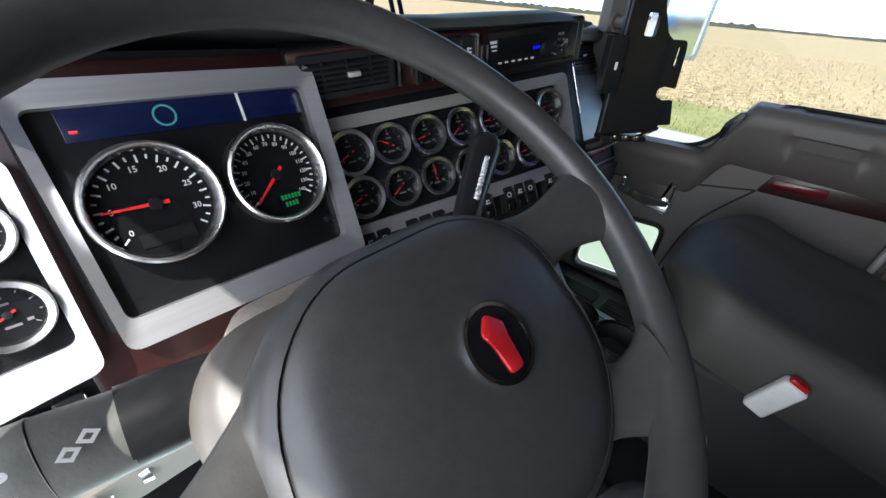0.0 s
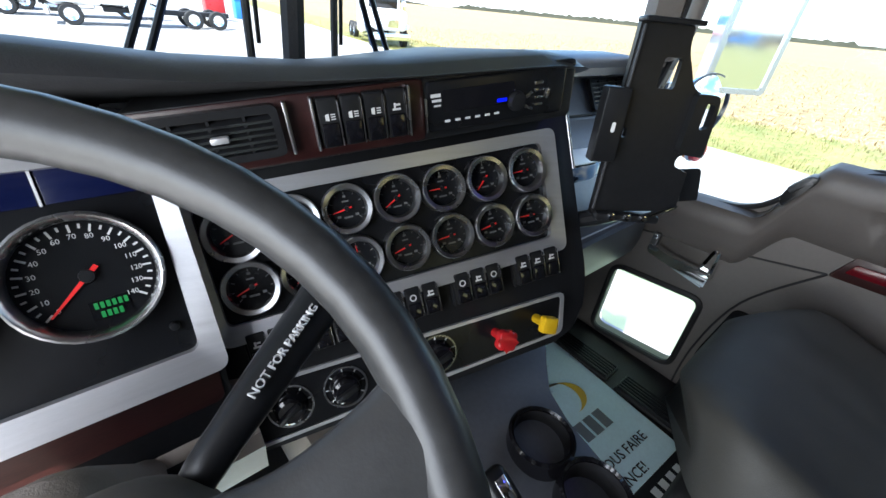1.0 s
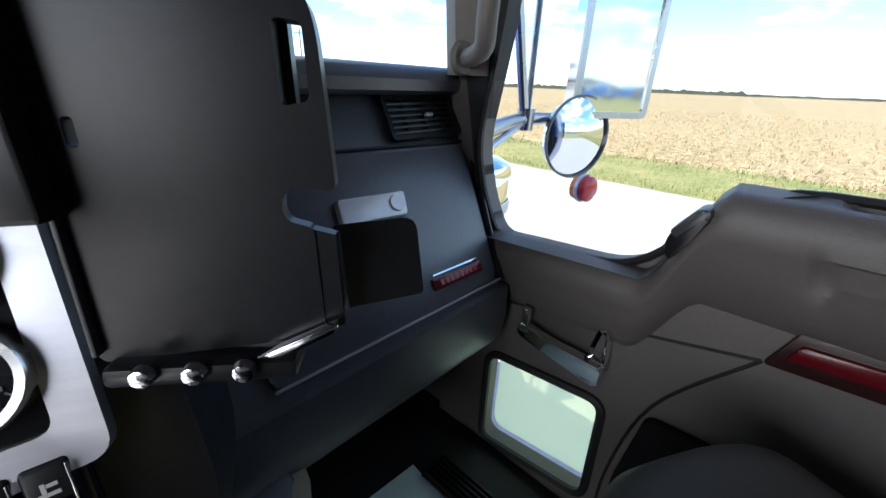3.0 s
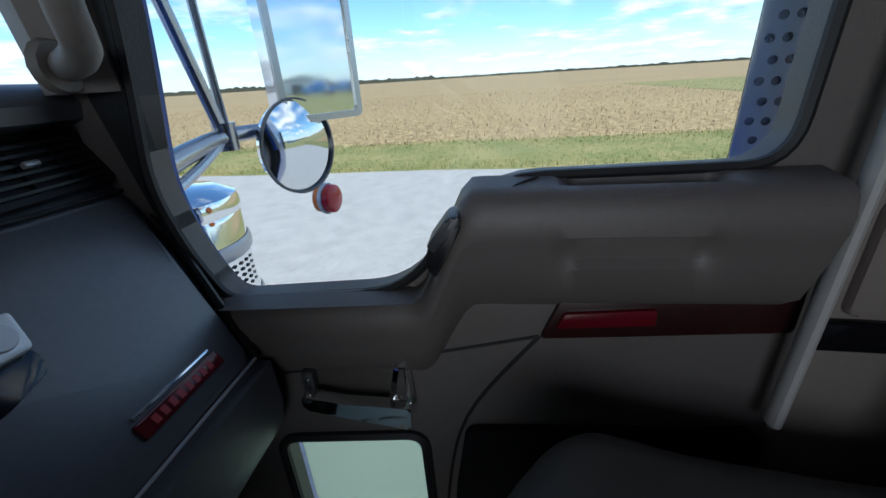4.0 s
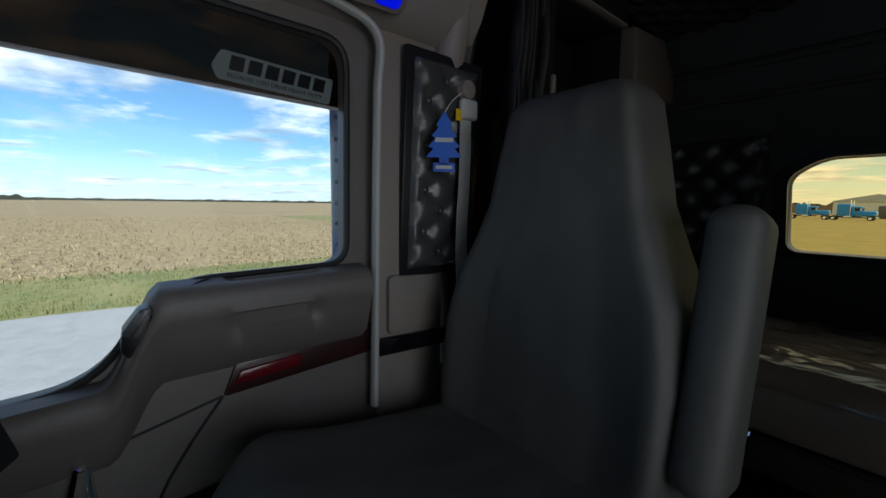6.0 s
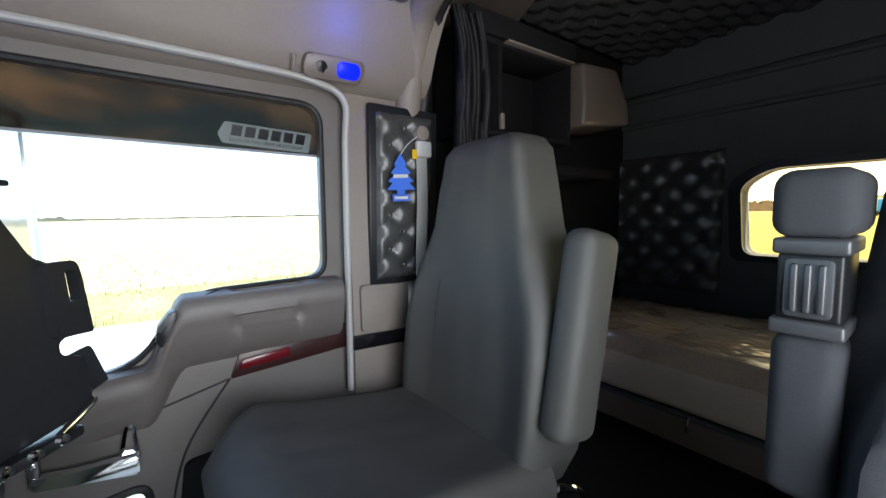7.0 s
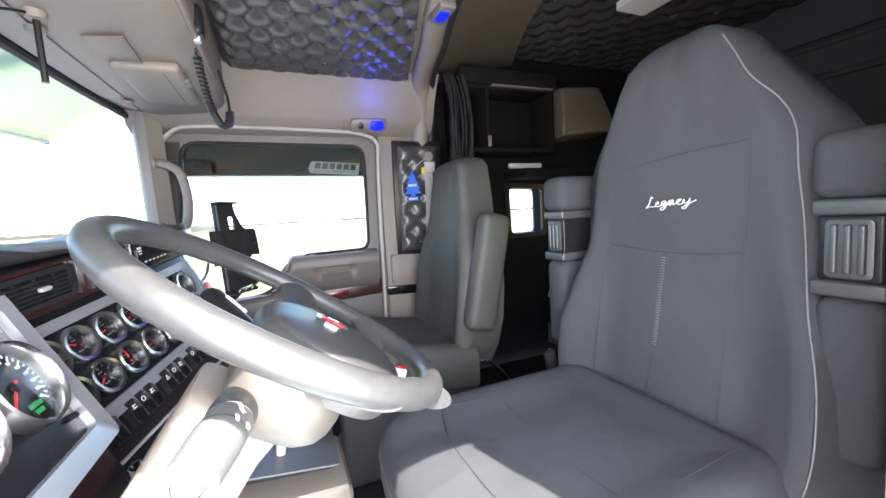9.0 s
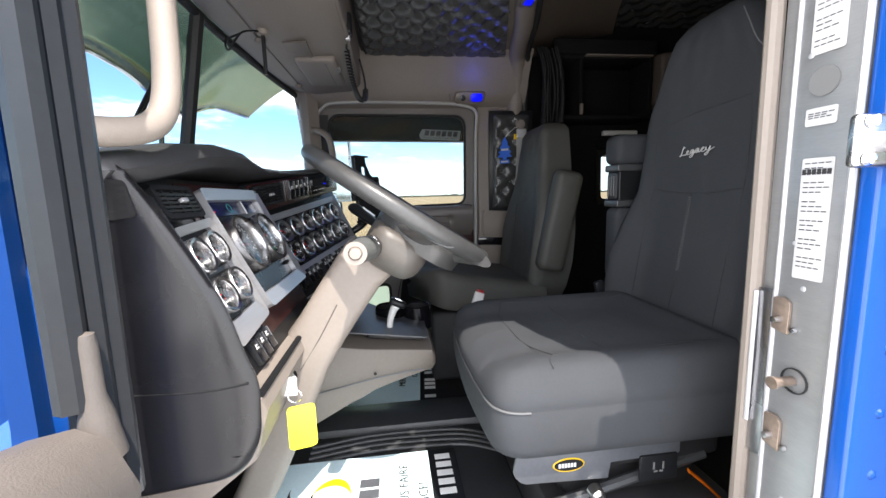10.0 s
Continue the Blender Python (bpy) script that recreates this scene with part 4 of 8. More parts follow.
def gauge(parent, m, r, angle, numbers=0, ticks=9, needle=True, big=False):
    """A round instrument: wide steel bezel, black face, ticks, needle."""
    k = 0.86 if big else 0.74
    h = 0.024 if big else 0.017
    g = part("gauge", lathe([(r * k, 0.003), (r * (k + 0.01), h * 0.70), (r * (k + 0.05), h * 0.92), (r * 0.945, h), (r * 0.985, h * 0.90), (r, h * 0.6), (r, 0.0), (r * k, 0.0)], m, 32), M_STEEL, parent, "round instrument with steel bezel")
    part("face", lathe([(0.0, 0.003), (r * (k + 0.02), 0.003), (r * (k + 0.02), 0.0005)], m, 24), M_FACE, g)
    part("gauge_glass", lathe([(0.0, h * 0.62), (r * k * 0.6, h * 0.60), (r * (k + 0.004), h * 0.55)], m, 24), G_DIAL, g).visible_shadow = False
    bm = bmesh.new()
    for j in range(ticks):
        a = radians(220 - 260 * j / (ticks - 1))
        long = 0.12 if j % 2 == 0 else 0.07
        tm = m @ Matrix.Rotation(a, 4, "Z")
        box((r * long, r * 0.030, 0.0006), tm, 0, bm=bm, at=(r * (k - 0.05 - long / 2), 0, 0.0036))
    part("scale", bm, M_MARK if big else M_DIM, g)
    if not big:
        bars([(0, -r * 0.34, r * 0.34, r * 0.07), (0, r * 0.30, r * 0.26, r * 0.06), (-r * 0.36, -r * 0.28, r * 0.14, r * 0.09), (r * 0.36, -r * 0.28, r * 0.14, r * 0.09), (0, r * 0.5, r * 0.12, r * 0.09)], m @ Matrix.Translation((0, 0, 0.0032)), M_DIM, g, "legend")
    if needle:
        tm = m @ Matrix.Rotation(radians(angle), 4, "Z")
        e = 0.74 if big else 0.58
        bm = prism([(-r * 0.2, -r * 0.035), (r * e, -r * 0.014), (r * e, r * 0.014), (-r * 0.2, r * 0.035)], 0.001, tm, base=0.005)
        part("needle", bm, M_DIALRED, g)
        part("needle_hub", lathe([(0.0, 0.008), (r * 0.10, 0.0075), (r * 0.11, 0.004)], m, 12), M_BLACK, g)
    return g


def rocker(parent, m, w=0.022, h=0.042, icon=None):
    s = part("rocker_switch", prism(rrect(w, h, 0.003, 3), 0.009, m, 0.003), M_BLACK, parent)
    part("rocker_face", prism(rrect(w - 0.005, h * 0.46, 0.002, 3, 0, -h * 0.22), 0.003, m, 0.001, base=0.009), M_GLOSS, s)
    part("rocker_edge", box((0.0011, h * 0.90, 0.0028), m, 0.0004, at=(w / 2 - 0.0005, -h * 0.02, 0.0100)), M_STEEL, s)
    if icon == "tri":
        part("icon", ring([(-0.005, 0.002), (0.005, 0.002), (0, 0.012)], [(-0.0028, 0.0034), (0.0028, 0.0034), (0, 0.009)], 0.0006, m, base=0.009), M_MARK, s)
    elif icon == "ring":
        part("icon", ring(circle(0.005, 12, 0, 0.008), circle(0.0034, 12, 0, 0.008), 0.0006, m, base=0.009), M_MARK, s)
    elif icon == "lamp":
        bm = prism([(-0.004, 0.004), (0.0, 0.003), (0.0, 0.011), (-0.004, 0.010)], 0.0006, m, base=0.009)
        for k in range(3):
            box((0.005, 0.0011, 0.0006), m, 0, bm=bm, at=(0.0045, 0.0045 + 0.0026 * k, 0.0093))
        part("icon", bm, M_MARK, s)
    elif icon:
        bm = bmesh.new()
        box((0.010, 0.0022, 0.0006), m, 0, bm=bm, at=(0, 0.0055, 0.0093))
        box((0.0022, 0.007, 0.0006), m, 0, bm=bm, at=(-0.002, 0.009, 0.0093))
        box((0.005, 0.0022, 0.0006), m, 0, bm=bm, at=(0.002, 0.0105, 0.0093))
        part("icon", bm, M_MARK, s)
    return s


def louvre(parent, m, w, h, n=5, mat=None, name="air_vent"):
    v = part(name, ring(rrect(w, h, 0.008, 4), rrect(w - 0.016, h - 0.016, 0.004, 4), 0.010, m), mat or M_BLACK, parent)
    part("vent_back", prism(rrect(w - 0.012, h - 0.012, 0.004, 3), 0.002, m), M_MATTE, v)
    for k in range(n):
        y = -h / 2 + 0.014 + (h - 0.028) * k / (n - 1)
        part("slat", box((w - 0.014, 0.0035, 0.010), m @ Matrix.Translation((0, y, 0.005)) @ Matrix.Rotation(radians(25), 4, "X"), 0), M_BLACK, v)
    for k in (-0.25, 0.0, 0.25):
        part("divider", box((0.003, h - 0.014, 0.004), m, 0, at=(w * k, 0, 0.006)), M_BLACK, v)
    part("vent_tab", box((0.018, 0.007, 0.008), m, 0.002, at=(w * 0.05, 0.0, 0.013)), M_SILVER, v)
    return v


def dashboard():
    d = thing("dashboard", "charcoal plastic truck dashboard with red woodgrain inlay", "dashboard")
    # body behind the instruments
    out = rounded([(-0.36, -0.215), (0.135, -0.215), (0.15, 0.16), (-0.36, 0.16)], 0.03, 4)
    part("cluster_body", prism(out, 0.20, CM, 0.006, base=-0.206), M_BLACK, d)
    part("cluster_inlay", prism(rounded([(-0.175, -0.163), (0.130, -0.163), (0.143, 0.152), (-0.175, 0.152)], 0.01, 3), 0.004, CM, 0.001, base=-0.008), M_WOOD, d, "dark red woodgrain fascia")
    out = rounded([(-0.30, -0.255), (0.262, -0.255), (0.290, -0.16), (0.287, 0.175), (-0.30, 0.195)], [0.01, 0.05, 0.03, 0.02, 0.01], 5)
    part("stack_body", prism(out, 0.26, SM, 0.008, 3, base=-0.270), M_BLACK, d, "black centre stack turned towards the driver")
    part("upper_fascia", prism(rounded([(-0.262, -0.043), (0.268, -0.043), (0.268, 0.034), (-0.262, 0.034)], 0.008, 3), 0.064, UM, 0.003, base=-0.070), M_BLACK, d, "black upper fascia under the brow")
    part("stack_inlay", prism(rounded([(-0.260, -0.040), (0.045, -0.040), (0.045, 0.032), (-0.260, 0.032)], 0.006, 3), 0.004, UM, 0.001, base=-0.008), M_WOOD, d, "dark red woodgrain inlay")
    # padded brow over all of it
    rows = []
    for x, lip, zt, zb in ((-0.822, 1.085, 1.080, 1.058), (-0.815, 1.072, 1.088, 1.050), (-0.78, 1.066, 1.096, 1.052), (-0.70, 1.066, 1.110, 1.063), (-0.60, 1.065, 1.128, 1.080), (-0.50, 1.065, 1.140, 1.094), (-0.40, 1.068, 1.141, 1.098), (-0.32, 1.075, 1.131, 1.094), (-0.22, 1.078, 1.119, 1.088), (-0.10, 1.048, 1.117, 1.095), (0.0, 1.018, 1.123, 1.103), (0.10, 0.990, 1.133, 1.112),
                           (0.18, 0.968, 1.140, 1.118), (0.225, 0.960, 1.139, 1.118), (0.252, 0.968, 1.135, 1.114), (0.268, 0.984, 1.130, 1.108), (0.274, 1.004, 1.122, 1.104)):
        zm = (zt + zb) / 2
        rows.append([(x, lip + 0.03, zb), (x, lip + 0.004, zb + 0.007), (x, lip - 0.006, zm), (x, lip + 0.002, zt - 0.010), (x, lip + 0.022, zt - 0.002), (x, lip + 0.06, zt), (x, 1.25, zt - 0.022), (x, 1.40, zt - 0.06), (x, 1.40, zt - 0.12)])
    part("brow", loft(rows), M_BROW, d, "padded black dashboard brow", angle=50)
    rows = []
    for x in (0.24, 0.30, 0.60, 0.80, 0.845):
        rows.append([(x, 1.205, 1.062), (x, 1.185, 1.070), (x, 1.180, 1.088), (x, 1.192, 1.104), (x, 1.22, 1.112), (x, 1.30, 1.112), (x, 1.40, 1.09), (x, 1.40, 1.05)])
    part("brow", loft(rows), M_DARK, d, angle=50)
    # passenger side: vent strip and glove box lid
    g = part("glove_panel", prism(rounded([(-0.33, -0.180), (0.243, -0.180), (0.252, -0.128), (0.292, 0.045), (0.318, 0.235), (-0.33, 0.235)], [0.01, 0.015, 0.03, 0.1, 0.02, 0.01], 5), 0.18, GM, 0.006, base=-0.186), M_DARK, d)
    part("lid_gap", tube([GM @ Vector((-0.30, 0.131, -0.002)), GM @ Vector((0.295, 0.118, -0.002))], 0.003, 6, 1), M_MATTE, d)
    lid = part("glove_lid", prism(rounded([(-0.20, -0.158), (0.232, -0.158), (0.282, 0.110), (-0.20, 0.121)], 0.012, 4), 0.008, GM, 0.004, base=-0.006), M_DARK, d, "charcoal glove box lid")
    part("edge_trim", tube([GM @ Vector((0.318, 0.225, 0.0)), GM @ Vector((0.293, 0.06, 0.002)), GM @ Vector((0.250, -0.13, 0.0)), GM @ Vector((0.243, -0.17, -0.004))], 0.006, 8, 6), M_BLACK, d)
    part("latch_plate", prism(rounded([(-0.043, 0.007), (0.077, 0.001), (0.086, 0.040), (-0.038, 0.046)], 0.006, 3), 0.012, GM, 0.003, base=0.002), M_LATCH, lid, "satin silver latch plate")
    part("latch_lock", lathe([(0.0, 0.003), (0.013, 0.003), (0.014, 0.0)], GM @ Matrix.Translation((0.062, 0.022, 0.014)), 18), M_SILVER, lid)
    part("latch_pocket", prism(rounded([(-0.046, -0.030), (0.03, -0.034), (0.076, -0.022), (0.080, 0.004), (-0.042, 0.008)], 0.010, 4), 0.003, GM, 0.001, base=0.001), M_GLOSS, lid)
    m = GM @ Matrix.Translation((0.139, -0.124, 0.0)) @ Matrix.Rotation(radians(-1), 4, "Z")
    part("badge", prism(rounded([(-0.062, -0.010), (0.062, -0.010), (0.062, 0.010), (-0.062, 0.010)], 0.003, 3), 0.006, m, 0.002), M_REDREF, d, "red badge strip with raised bars")
    bars([(-0.042 + 0.012 * k, 0.0, 0.007, 0.010) for k in range(8)], m @ Matrix.Translation((0, 0, 0.006)), M_RED, d, "badge_bar")
    part("badge_edge", tube([m @ Vector((-0.056, 0.015, 0.003)), m @ Vector((0.056, 0.015, 0.003))], 0.0022, 6, 1), M_CHROME, d)
    louvre(d, GM @ Matrix.Translation((0.203, 0.170, 0.0)) @ Matrix.Rotation(radians(1), 4, "Z") @ Matrix(((1, 0.10, 0, 0), (0, 1, 0, 0), (0, 0, 1, 0), (0, 0, 0, 1))), 0.178, 0.082, 6)
    part("lower_edge", tube([GM @ Vector((-0.20, -0.159, 0.004)), GM @ Vector((0.236, -0.164, 0.004))], 0.0022, 6, 1), M_SILVER, d)
    # knee panel under the glove box
    rows = []
    for x in (0.22, 0.50, 0.805):
        k = (0.805 - x) / 0.585
        rows.append([(x, 1.00, 0.730), (x, 0.998, 0.66), (x, 1.006, 0.615 + 0.012 * k), (x, 1.028, 0.580 + 0.012 * k), (x, 1.07, 0.557), (x, 1.16, 0.540), (x, 1.34, 0.53), (x, 1.34, 0.74)])
    part("knee_panel", loft(rows), M_DARK, d, angle=60)
    part("stack_edge", tube([SM @ Vector((0.292, 0.165, -0.012)), SM @ Vector((0.292, 0.10, -0.014)), SM @ Vector((0.292, 0.02, -0.014))], 0.004, 8, 4), M_STEEL, d, "bright metal edge of the stack")
    # left end of the dashboard
    left = Matrix(((0, 0, -1, -0.735), (1, 0, 0, 0), (0, 1, 0, 0), (0, 0, 0, 1)))
    cap = rounded([(1.125, 1.092), (1.066, 1.080), (1.016, 1.000), (0.966, 0.905), (0.948, 0.835), (0.934, 0.800), (0.938, 0.720), (0.968, 0.672), (1.08, 0.660), (1.34, 0.64), (1.34, 1.08)], [0.01, 0.02, 0.06, 0.06, 0.03, 0.03, 0.04, 0.03, 0.04, 0.01, 0.01], 5)
    rows = []
    for x, push in ((-0.735, 0.044), (-0.760, 0.026), (-0.780, 0.012), (-0.795, 0.003), (-0.803, 0.0), (-0.809, 0.005), (-0.8115, 0.014), (-0.812, 0.028)):
        rows.append([(x, y + push * (1.25 - y) / 0.30 if y < 1.25 else y, z - (0.5 * push if z > 1.04 else 0) + (0.5 * push if z < 0.70 else 0)) for y, z in cap])
    part("end_cap", loft(rows), M_CAP, d, "charcoal rounded dashboard end cap", angle=50)
    part("cap_line", tube([(-0.811, 0.945, 0.803), (-0.8115, 1.00, 0.797), (-0.811, 1.10, 0.80)], 0.0016, 6, 4), M_SOOT, d)
    ev = Matrix.Translation((-0.0765, 0, 0)) @ left
    part("end_vent", prism(rounded([(1.046, 1.016), (1.056, 1.058), (1.082, 1.060), (1.078, 1.012)], 0.006, 3), 0.003, ev, 0.001), M_SOOT, d)
    for k in range(5):
        part("vent_slat", box((0.022, 0.0025, 0.003), ev @ Matrix.Translation((1.066, 1.023 + 0.0075 * k, 0.002)), 0), M_SOOT, d)
    # knee panel below the cluster
    rows = []
    for x in (-0.74, -0.60, -0.36, -0.25):
        rows.append([(x, 0.992, 0.757), (x, 0.957, 0.744), (x, 0.950, 0.725), (x, 0.972, 0.65), (x, 1.10, 0.55), (x, 1.34, 0.52), (x, 1.34, 0.80)])
    part("knee_panel", loft(rows), M_TRIM, d, "taupe knee panel under the cluster")
    part("knee_gap", tube([(-0.735, 0.960, 0.748), (-0.27, 0.960, 0.748)], 0.006, 6, 1), M_SOOT, d)
    return d


dashboard()


def cluster():
    c = thing("instrument_cluster", "brushed aluminium framed instrument cluster with tachometer and speedometer", "instruments")
    outer = rounded([(-0.142, -0.121), (0.143, -0.121), (0.145, 0.131), (-0.149, 0.131)], 0.014, 5)
    inner = rounded([(-0.132, -0.092), (0.122, -0.092), (0.128, 0.109), (-0.137, 0.109)], 0.010, 5)
    part("bezel", ring(outer, inner, 0.024, CM, base=-0.004, lip=0.006), M_ALU, c, "brushed aluminium surround")
    part("panel", prism(rounded([(-0.15, -0.10), (0.14, -0.10), (0.14, 0.12), (-0.15, 0.12)], 0.01, 3), 0.004, CM, base=-0.002), M_FACE, c)
    gauge(c, CM @ Matrix.Translation((-0.070, 0.010, 0.003)), 0.0615, 178, ticks=25, big=True)
    gauge(c, CM @ Matrix.Translation((0.059, 0.010, 0.003)), 0.060, 222, ticks=29, big=True)
    for k, n in enumerate(("0", "5", "10", "15", "20", "25", "30")):
        a = radians(218 - 236 * k / 6)
        letters(n, 0.0085, CM @ Matrix.Translation((-0.070 + 0.037 * math.cos(a), 0.010 + 0.037 * math.sin(a), 0.0064)), M_MARK, c, "dial_number", 0.0002)
    for k in range(15):
        a = radians(222 - 264 * k / 14)
        letters(str(10 * k), 0.0066, CM @ Matrix.Translation((0.059 + 0.0365 * math.cos(a), 0.010 + 0.0375 * math.sin(a), 0.0064)), M_MARK, c, "dial_number", 0.0002)
    part("odometer", box((0.030, 0.018, 0.001), CM, 0, at=(0.067, -0.024, 0.0067)), M_GLOSS, c)
    bars([(0.057 + 0.0045 * k, -0.0195, 0.003, 0.006) for k in range(6)] + [(0.060 + 0.0045 * k, -0.0285, 0.003, 0.006) for k in range(4)], CM @ Matrix.Translation((0, 0, 0.0072)), M_GREENLCD, c, "odometer_digit")
    part("trip_display", box((0.050, 0.014, 0.001), CM, 0, at=(-0.070, -0.024, 0.0067)), M_BLACK, c)
    part("display", box((0.160, 0.030, 0.002), CM, 0.0005, at=(-0.034, 0.094, 0.003)), M_BLUEDIM, c, "dim blue message display")
    part("display_side", box((0.070, 0.030, 0.002), CM, 0.0005, at=(0.086, 0.094, 0.003)), M_BLUEDIM, c)
    part("display_divider", box((0.002, 0.032, 0.003), CM, 0, at=(0.048, 0.094, 0.004)), M_MARK, c)
    part("display_icon", ring(circle(0.011, 20, -0.030, 0.094), circle(0.009, 20, -0.030, 0.094), 0.0006, CM, base=0.004), material("teal_mark", (0.05, 0.25, 0.25), 0.5), c)
    part("warning_lamp", box((0.008, 0.008, 0.002), CM, 0.001, at=(-0.106, 0.086, 0.003)), material("red_lamp", (0.6, 0.02, 0.02), 0.4, emit=(1, 0.05, 0.05, 1.2)), c, "lit red warning lamp")
    part("reset_button", lathe([(0.0, 0.010), (0.004, 0.009), (0.005, 0.0)], CM @ Matrix.Translation((0.108, -0.062, 0.002)), 10), M_BLACK, c)
    # smaller panel with four instruments
    outer = rounded([(-0.312, -0.138), (-0.161, -0.126), (-0.157, 0.075), (-0.304, 0.062)], 0.014, 5)
    inner = rounded([(-0.302, -0.100), (-0.170, -0.093), (-0.169, 0.060), (-0.294, 0.050)], 0.010, 5)
    part("bezel", ring(outer, inner, 0.020, CM, base=-0.004, lip=0.006), M_ALU, c, "brushed aluminium side surround")
    part("panel", prism(inner, 0.004, CM, base=-0.002), M_FACE, c)
    for x, y, a in ((-0.200, 0.020, 150), (-0.201, -0.050, 205), (-0.262, 0.013, 160), (-0.264, -0.057, 120)):
        gauge(c, CM @ Matrix.Translation((x, y, 0.003)), 0.031, a)
    for k in range(3):
        rocker(c, CM @ Matrix.Translation((-0.196 - 0.028 * k, -0.160 - 0.002 * k, -0.004)), 0.024, 0.044, "bar")
    louvre(c, CM @ Matrix.Translation((-0.232, 0.106, 0.008)), 0.115, 0.056, 5)
    return c


cluster()


def centre_stack():
    c = thing("gauge_panel", "aluminium framed panel of fourteen small round gauges", "instruments")
    outer = rounded([(-0.252, -0.100), (0.250, -0.100), (0.254, 0.088), (-0.252, 0.088)], 0.014, 5)
    inner = rounded([(-0.240, -0.076), (0.227, -0.076), (0.230, 0.070), (-0.240, 0.070)], 0.010, 5)
    part("bezel", ring(outer, inner, 0.016, SM, base=-0.012, lip=0.004), M_ALU, c, "brushed aluminium surround")
    part("panel", prism(inner, 0.004, SM, base=-0.012), M_FACE, c)
    turns = (205, 150, 190, 210, 180, 225, 182, 200, 215, 92, 195, 185, 190, 178)
    for i in range(7):
        gauge(c, SM @ Matrix.Translation((-0.2015 + 0.0665 * i, 0.034, -0.008)), 0.0325 if i else 0.036, turns[i], ticks=9)
        gauge(c, SM @ Matrix.Translation((-0.2015 + 0.0665 * i, -0.034, -0.008)), 0.0325 if i else 0.034, turns[7 + i], ticks=9)
    # groups of rocker switches below
    for x0, n, icons in ((-0.214, 2, ("bar", "ring")), (-0.137, 3, ("bar", "ring", "bar")), (-0.036, 3, ("tri", "ring", "bar")), (0.065, 3, ("ring", "bar", "ring")), (0.167, 3, ("bar", "bar", "bar"))):
        part("switch_frame", prism(rrect(0.0255 * n + 0.006, 0.052, 0.004, 3, x0 + 0.0127 * (n - 1), -0.113), 0.006, SM, 0.002, base=-0.008), M_BLACK, c)
        for k in range(n):
            rocker(c, SM @ Matrix.Translation((x0 + 0.0255 * k, -0.113, -0.004)), 0.023, 0.046, icons[k])
    # heater panel
    outer = rounded([(-0.262, -0.246), (0.225, -0.240), (0.240, -0.172), (-0.262, -0.158)], 0.012, 4)
    inner = rounded([(-0.256, -0.241), (0.219, -0.235), (0.233, -0.177), (-0.256, -0.163)], 0.010, 4)
    part("heater_edge", ring(outer, inner, 0.006, SM, base=-0.010), M_SILVER, c)
    part("heater_panel", prism(inner, 0.003, SM, base=-0.010), M_FACE, c)
    for x, a in ((-0.200, 30), (-0.127, 200), (-0.056, 60), (0.010, 20)):
        k = SM @ Matrix.Translation((x, -0.203, -0.007))
        part("dial_ring", ring(circle(0.030, 26), circle(0.0275, 26), 0.002, k), M_STEEL, c)
        for j in range(7):
            ja = radians(215 - 250 * j / 6)
            part("dial_mark", box((0.0016, 0.0040, 0.0006), k @ Matrix.Rotation(ja - math.pi / 2, 4, "Z"), 0, at=(0, 0.0248, 0.0008)), M_MARK if x != -0.056 or j < 3 else M_RED, c)
        kn = part("heater_knob", lathe([(0.0, 0.020), (0.014, 0.020), (0.018, 0.017), (0.021, 0.004), (0.022, 0.0)], k, 22), M_GLOSS, c)
        part("knob_grip", box((0.034, 0.008, 0.012), k @ Matrix.Rotation(radians(a), 4, "Z"), 0.003, at=(0, 0, 0.022)), M_BLACK, kn)
    for x, mat, lab in ((0.107, M_RED, "red octagonal trailer air valve knob"), (0.181, M_YELLOW, "yellow square parking brake knob")):
        k = SM @ Matrix.Translation((x, -0.201, -0.007))
        kn = part("valve_knob", lathe([(0.0075, 0.0), (0.0075, 0.026), (0.010, 0.034)], k, 14), mat, c, lab)
        out = [((0.0162 + 0.002 * math.cos(4 * a)) * math.cos(a), (0.0162 + 0.002 * math.cos(4 * a)) * math.sin(a)) for a in [2 * math.pi * i / 32 for i in range(32)]] if mat is M_RED else rounded([(0.018, 0), (0, 0.018), (-0.018, 0), (0, -0.018)], 0.004, 3)
        part("knob_head", prism(out, 0.013, k @ Matrix.Rotation(radians(22), 4, "Z"), 0.004, base=0.030), mat, kn)
    # upper row: vent, four lamp switches, radio
    louvre(c, UM @ Matrix.Translation((-0.187, 0.0, -0.004)), 0.135, 0.055, 5)
    part("vent_edge", box((0.004, 0.056, 0.010), UM, 0.001, at=(-0.112, 0.0, 0.002)), M_STEEL, c)
    for k, ic in enumerate(("lamp", "lamp", "lamp", "bar")):
        rocker(c, UM @ Matrix.Translation((-0.069 + 0.0258 * k, -0.001, -0.004)), 0.0235, 0.056, ic)
    for e in (-0.085, 0.0235):
        part("switch_edge", box((0.003, 0.058, 0.012), UM, 0.001, at=(e, 0.0, 0.002)), M_STEEL, c)
    r = part("radio", prism(rrect(0.200, 0.060, 0.005, 3, 0.148, -0.002), 0.006, UM, 0.002, base=-0.006), M_FACE, c, "black car radio with small white key marks")
    part("radio_glass", prism(rrect(0.100, 0.026, 0.003, 3, 0.118, 0.004), 0.0015, UM, base=0.0), M_GLOSS, r)
    part("radio_display", box((0.014, 0.004, 0.001), UM, 0, at=(0.150, -0.004, 0.002)), M_BLUELED, r, "small lit blue display")
    part("radio_edge", box((0.002, 0.040, 0.005), UM, 0.0005, at=(0.046, -0.010, 0.001)), M_STEEL, r)
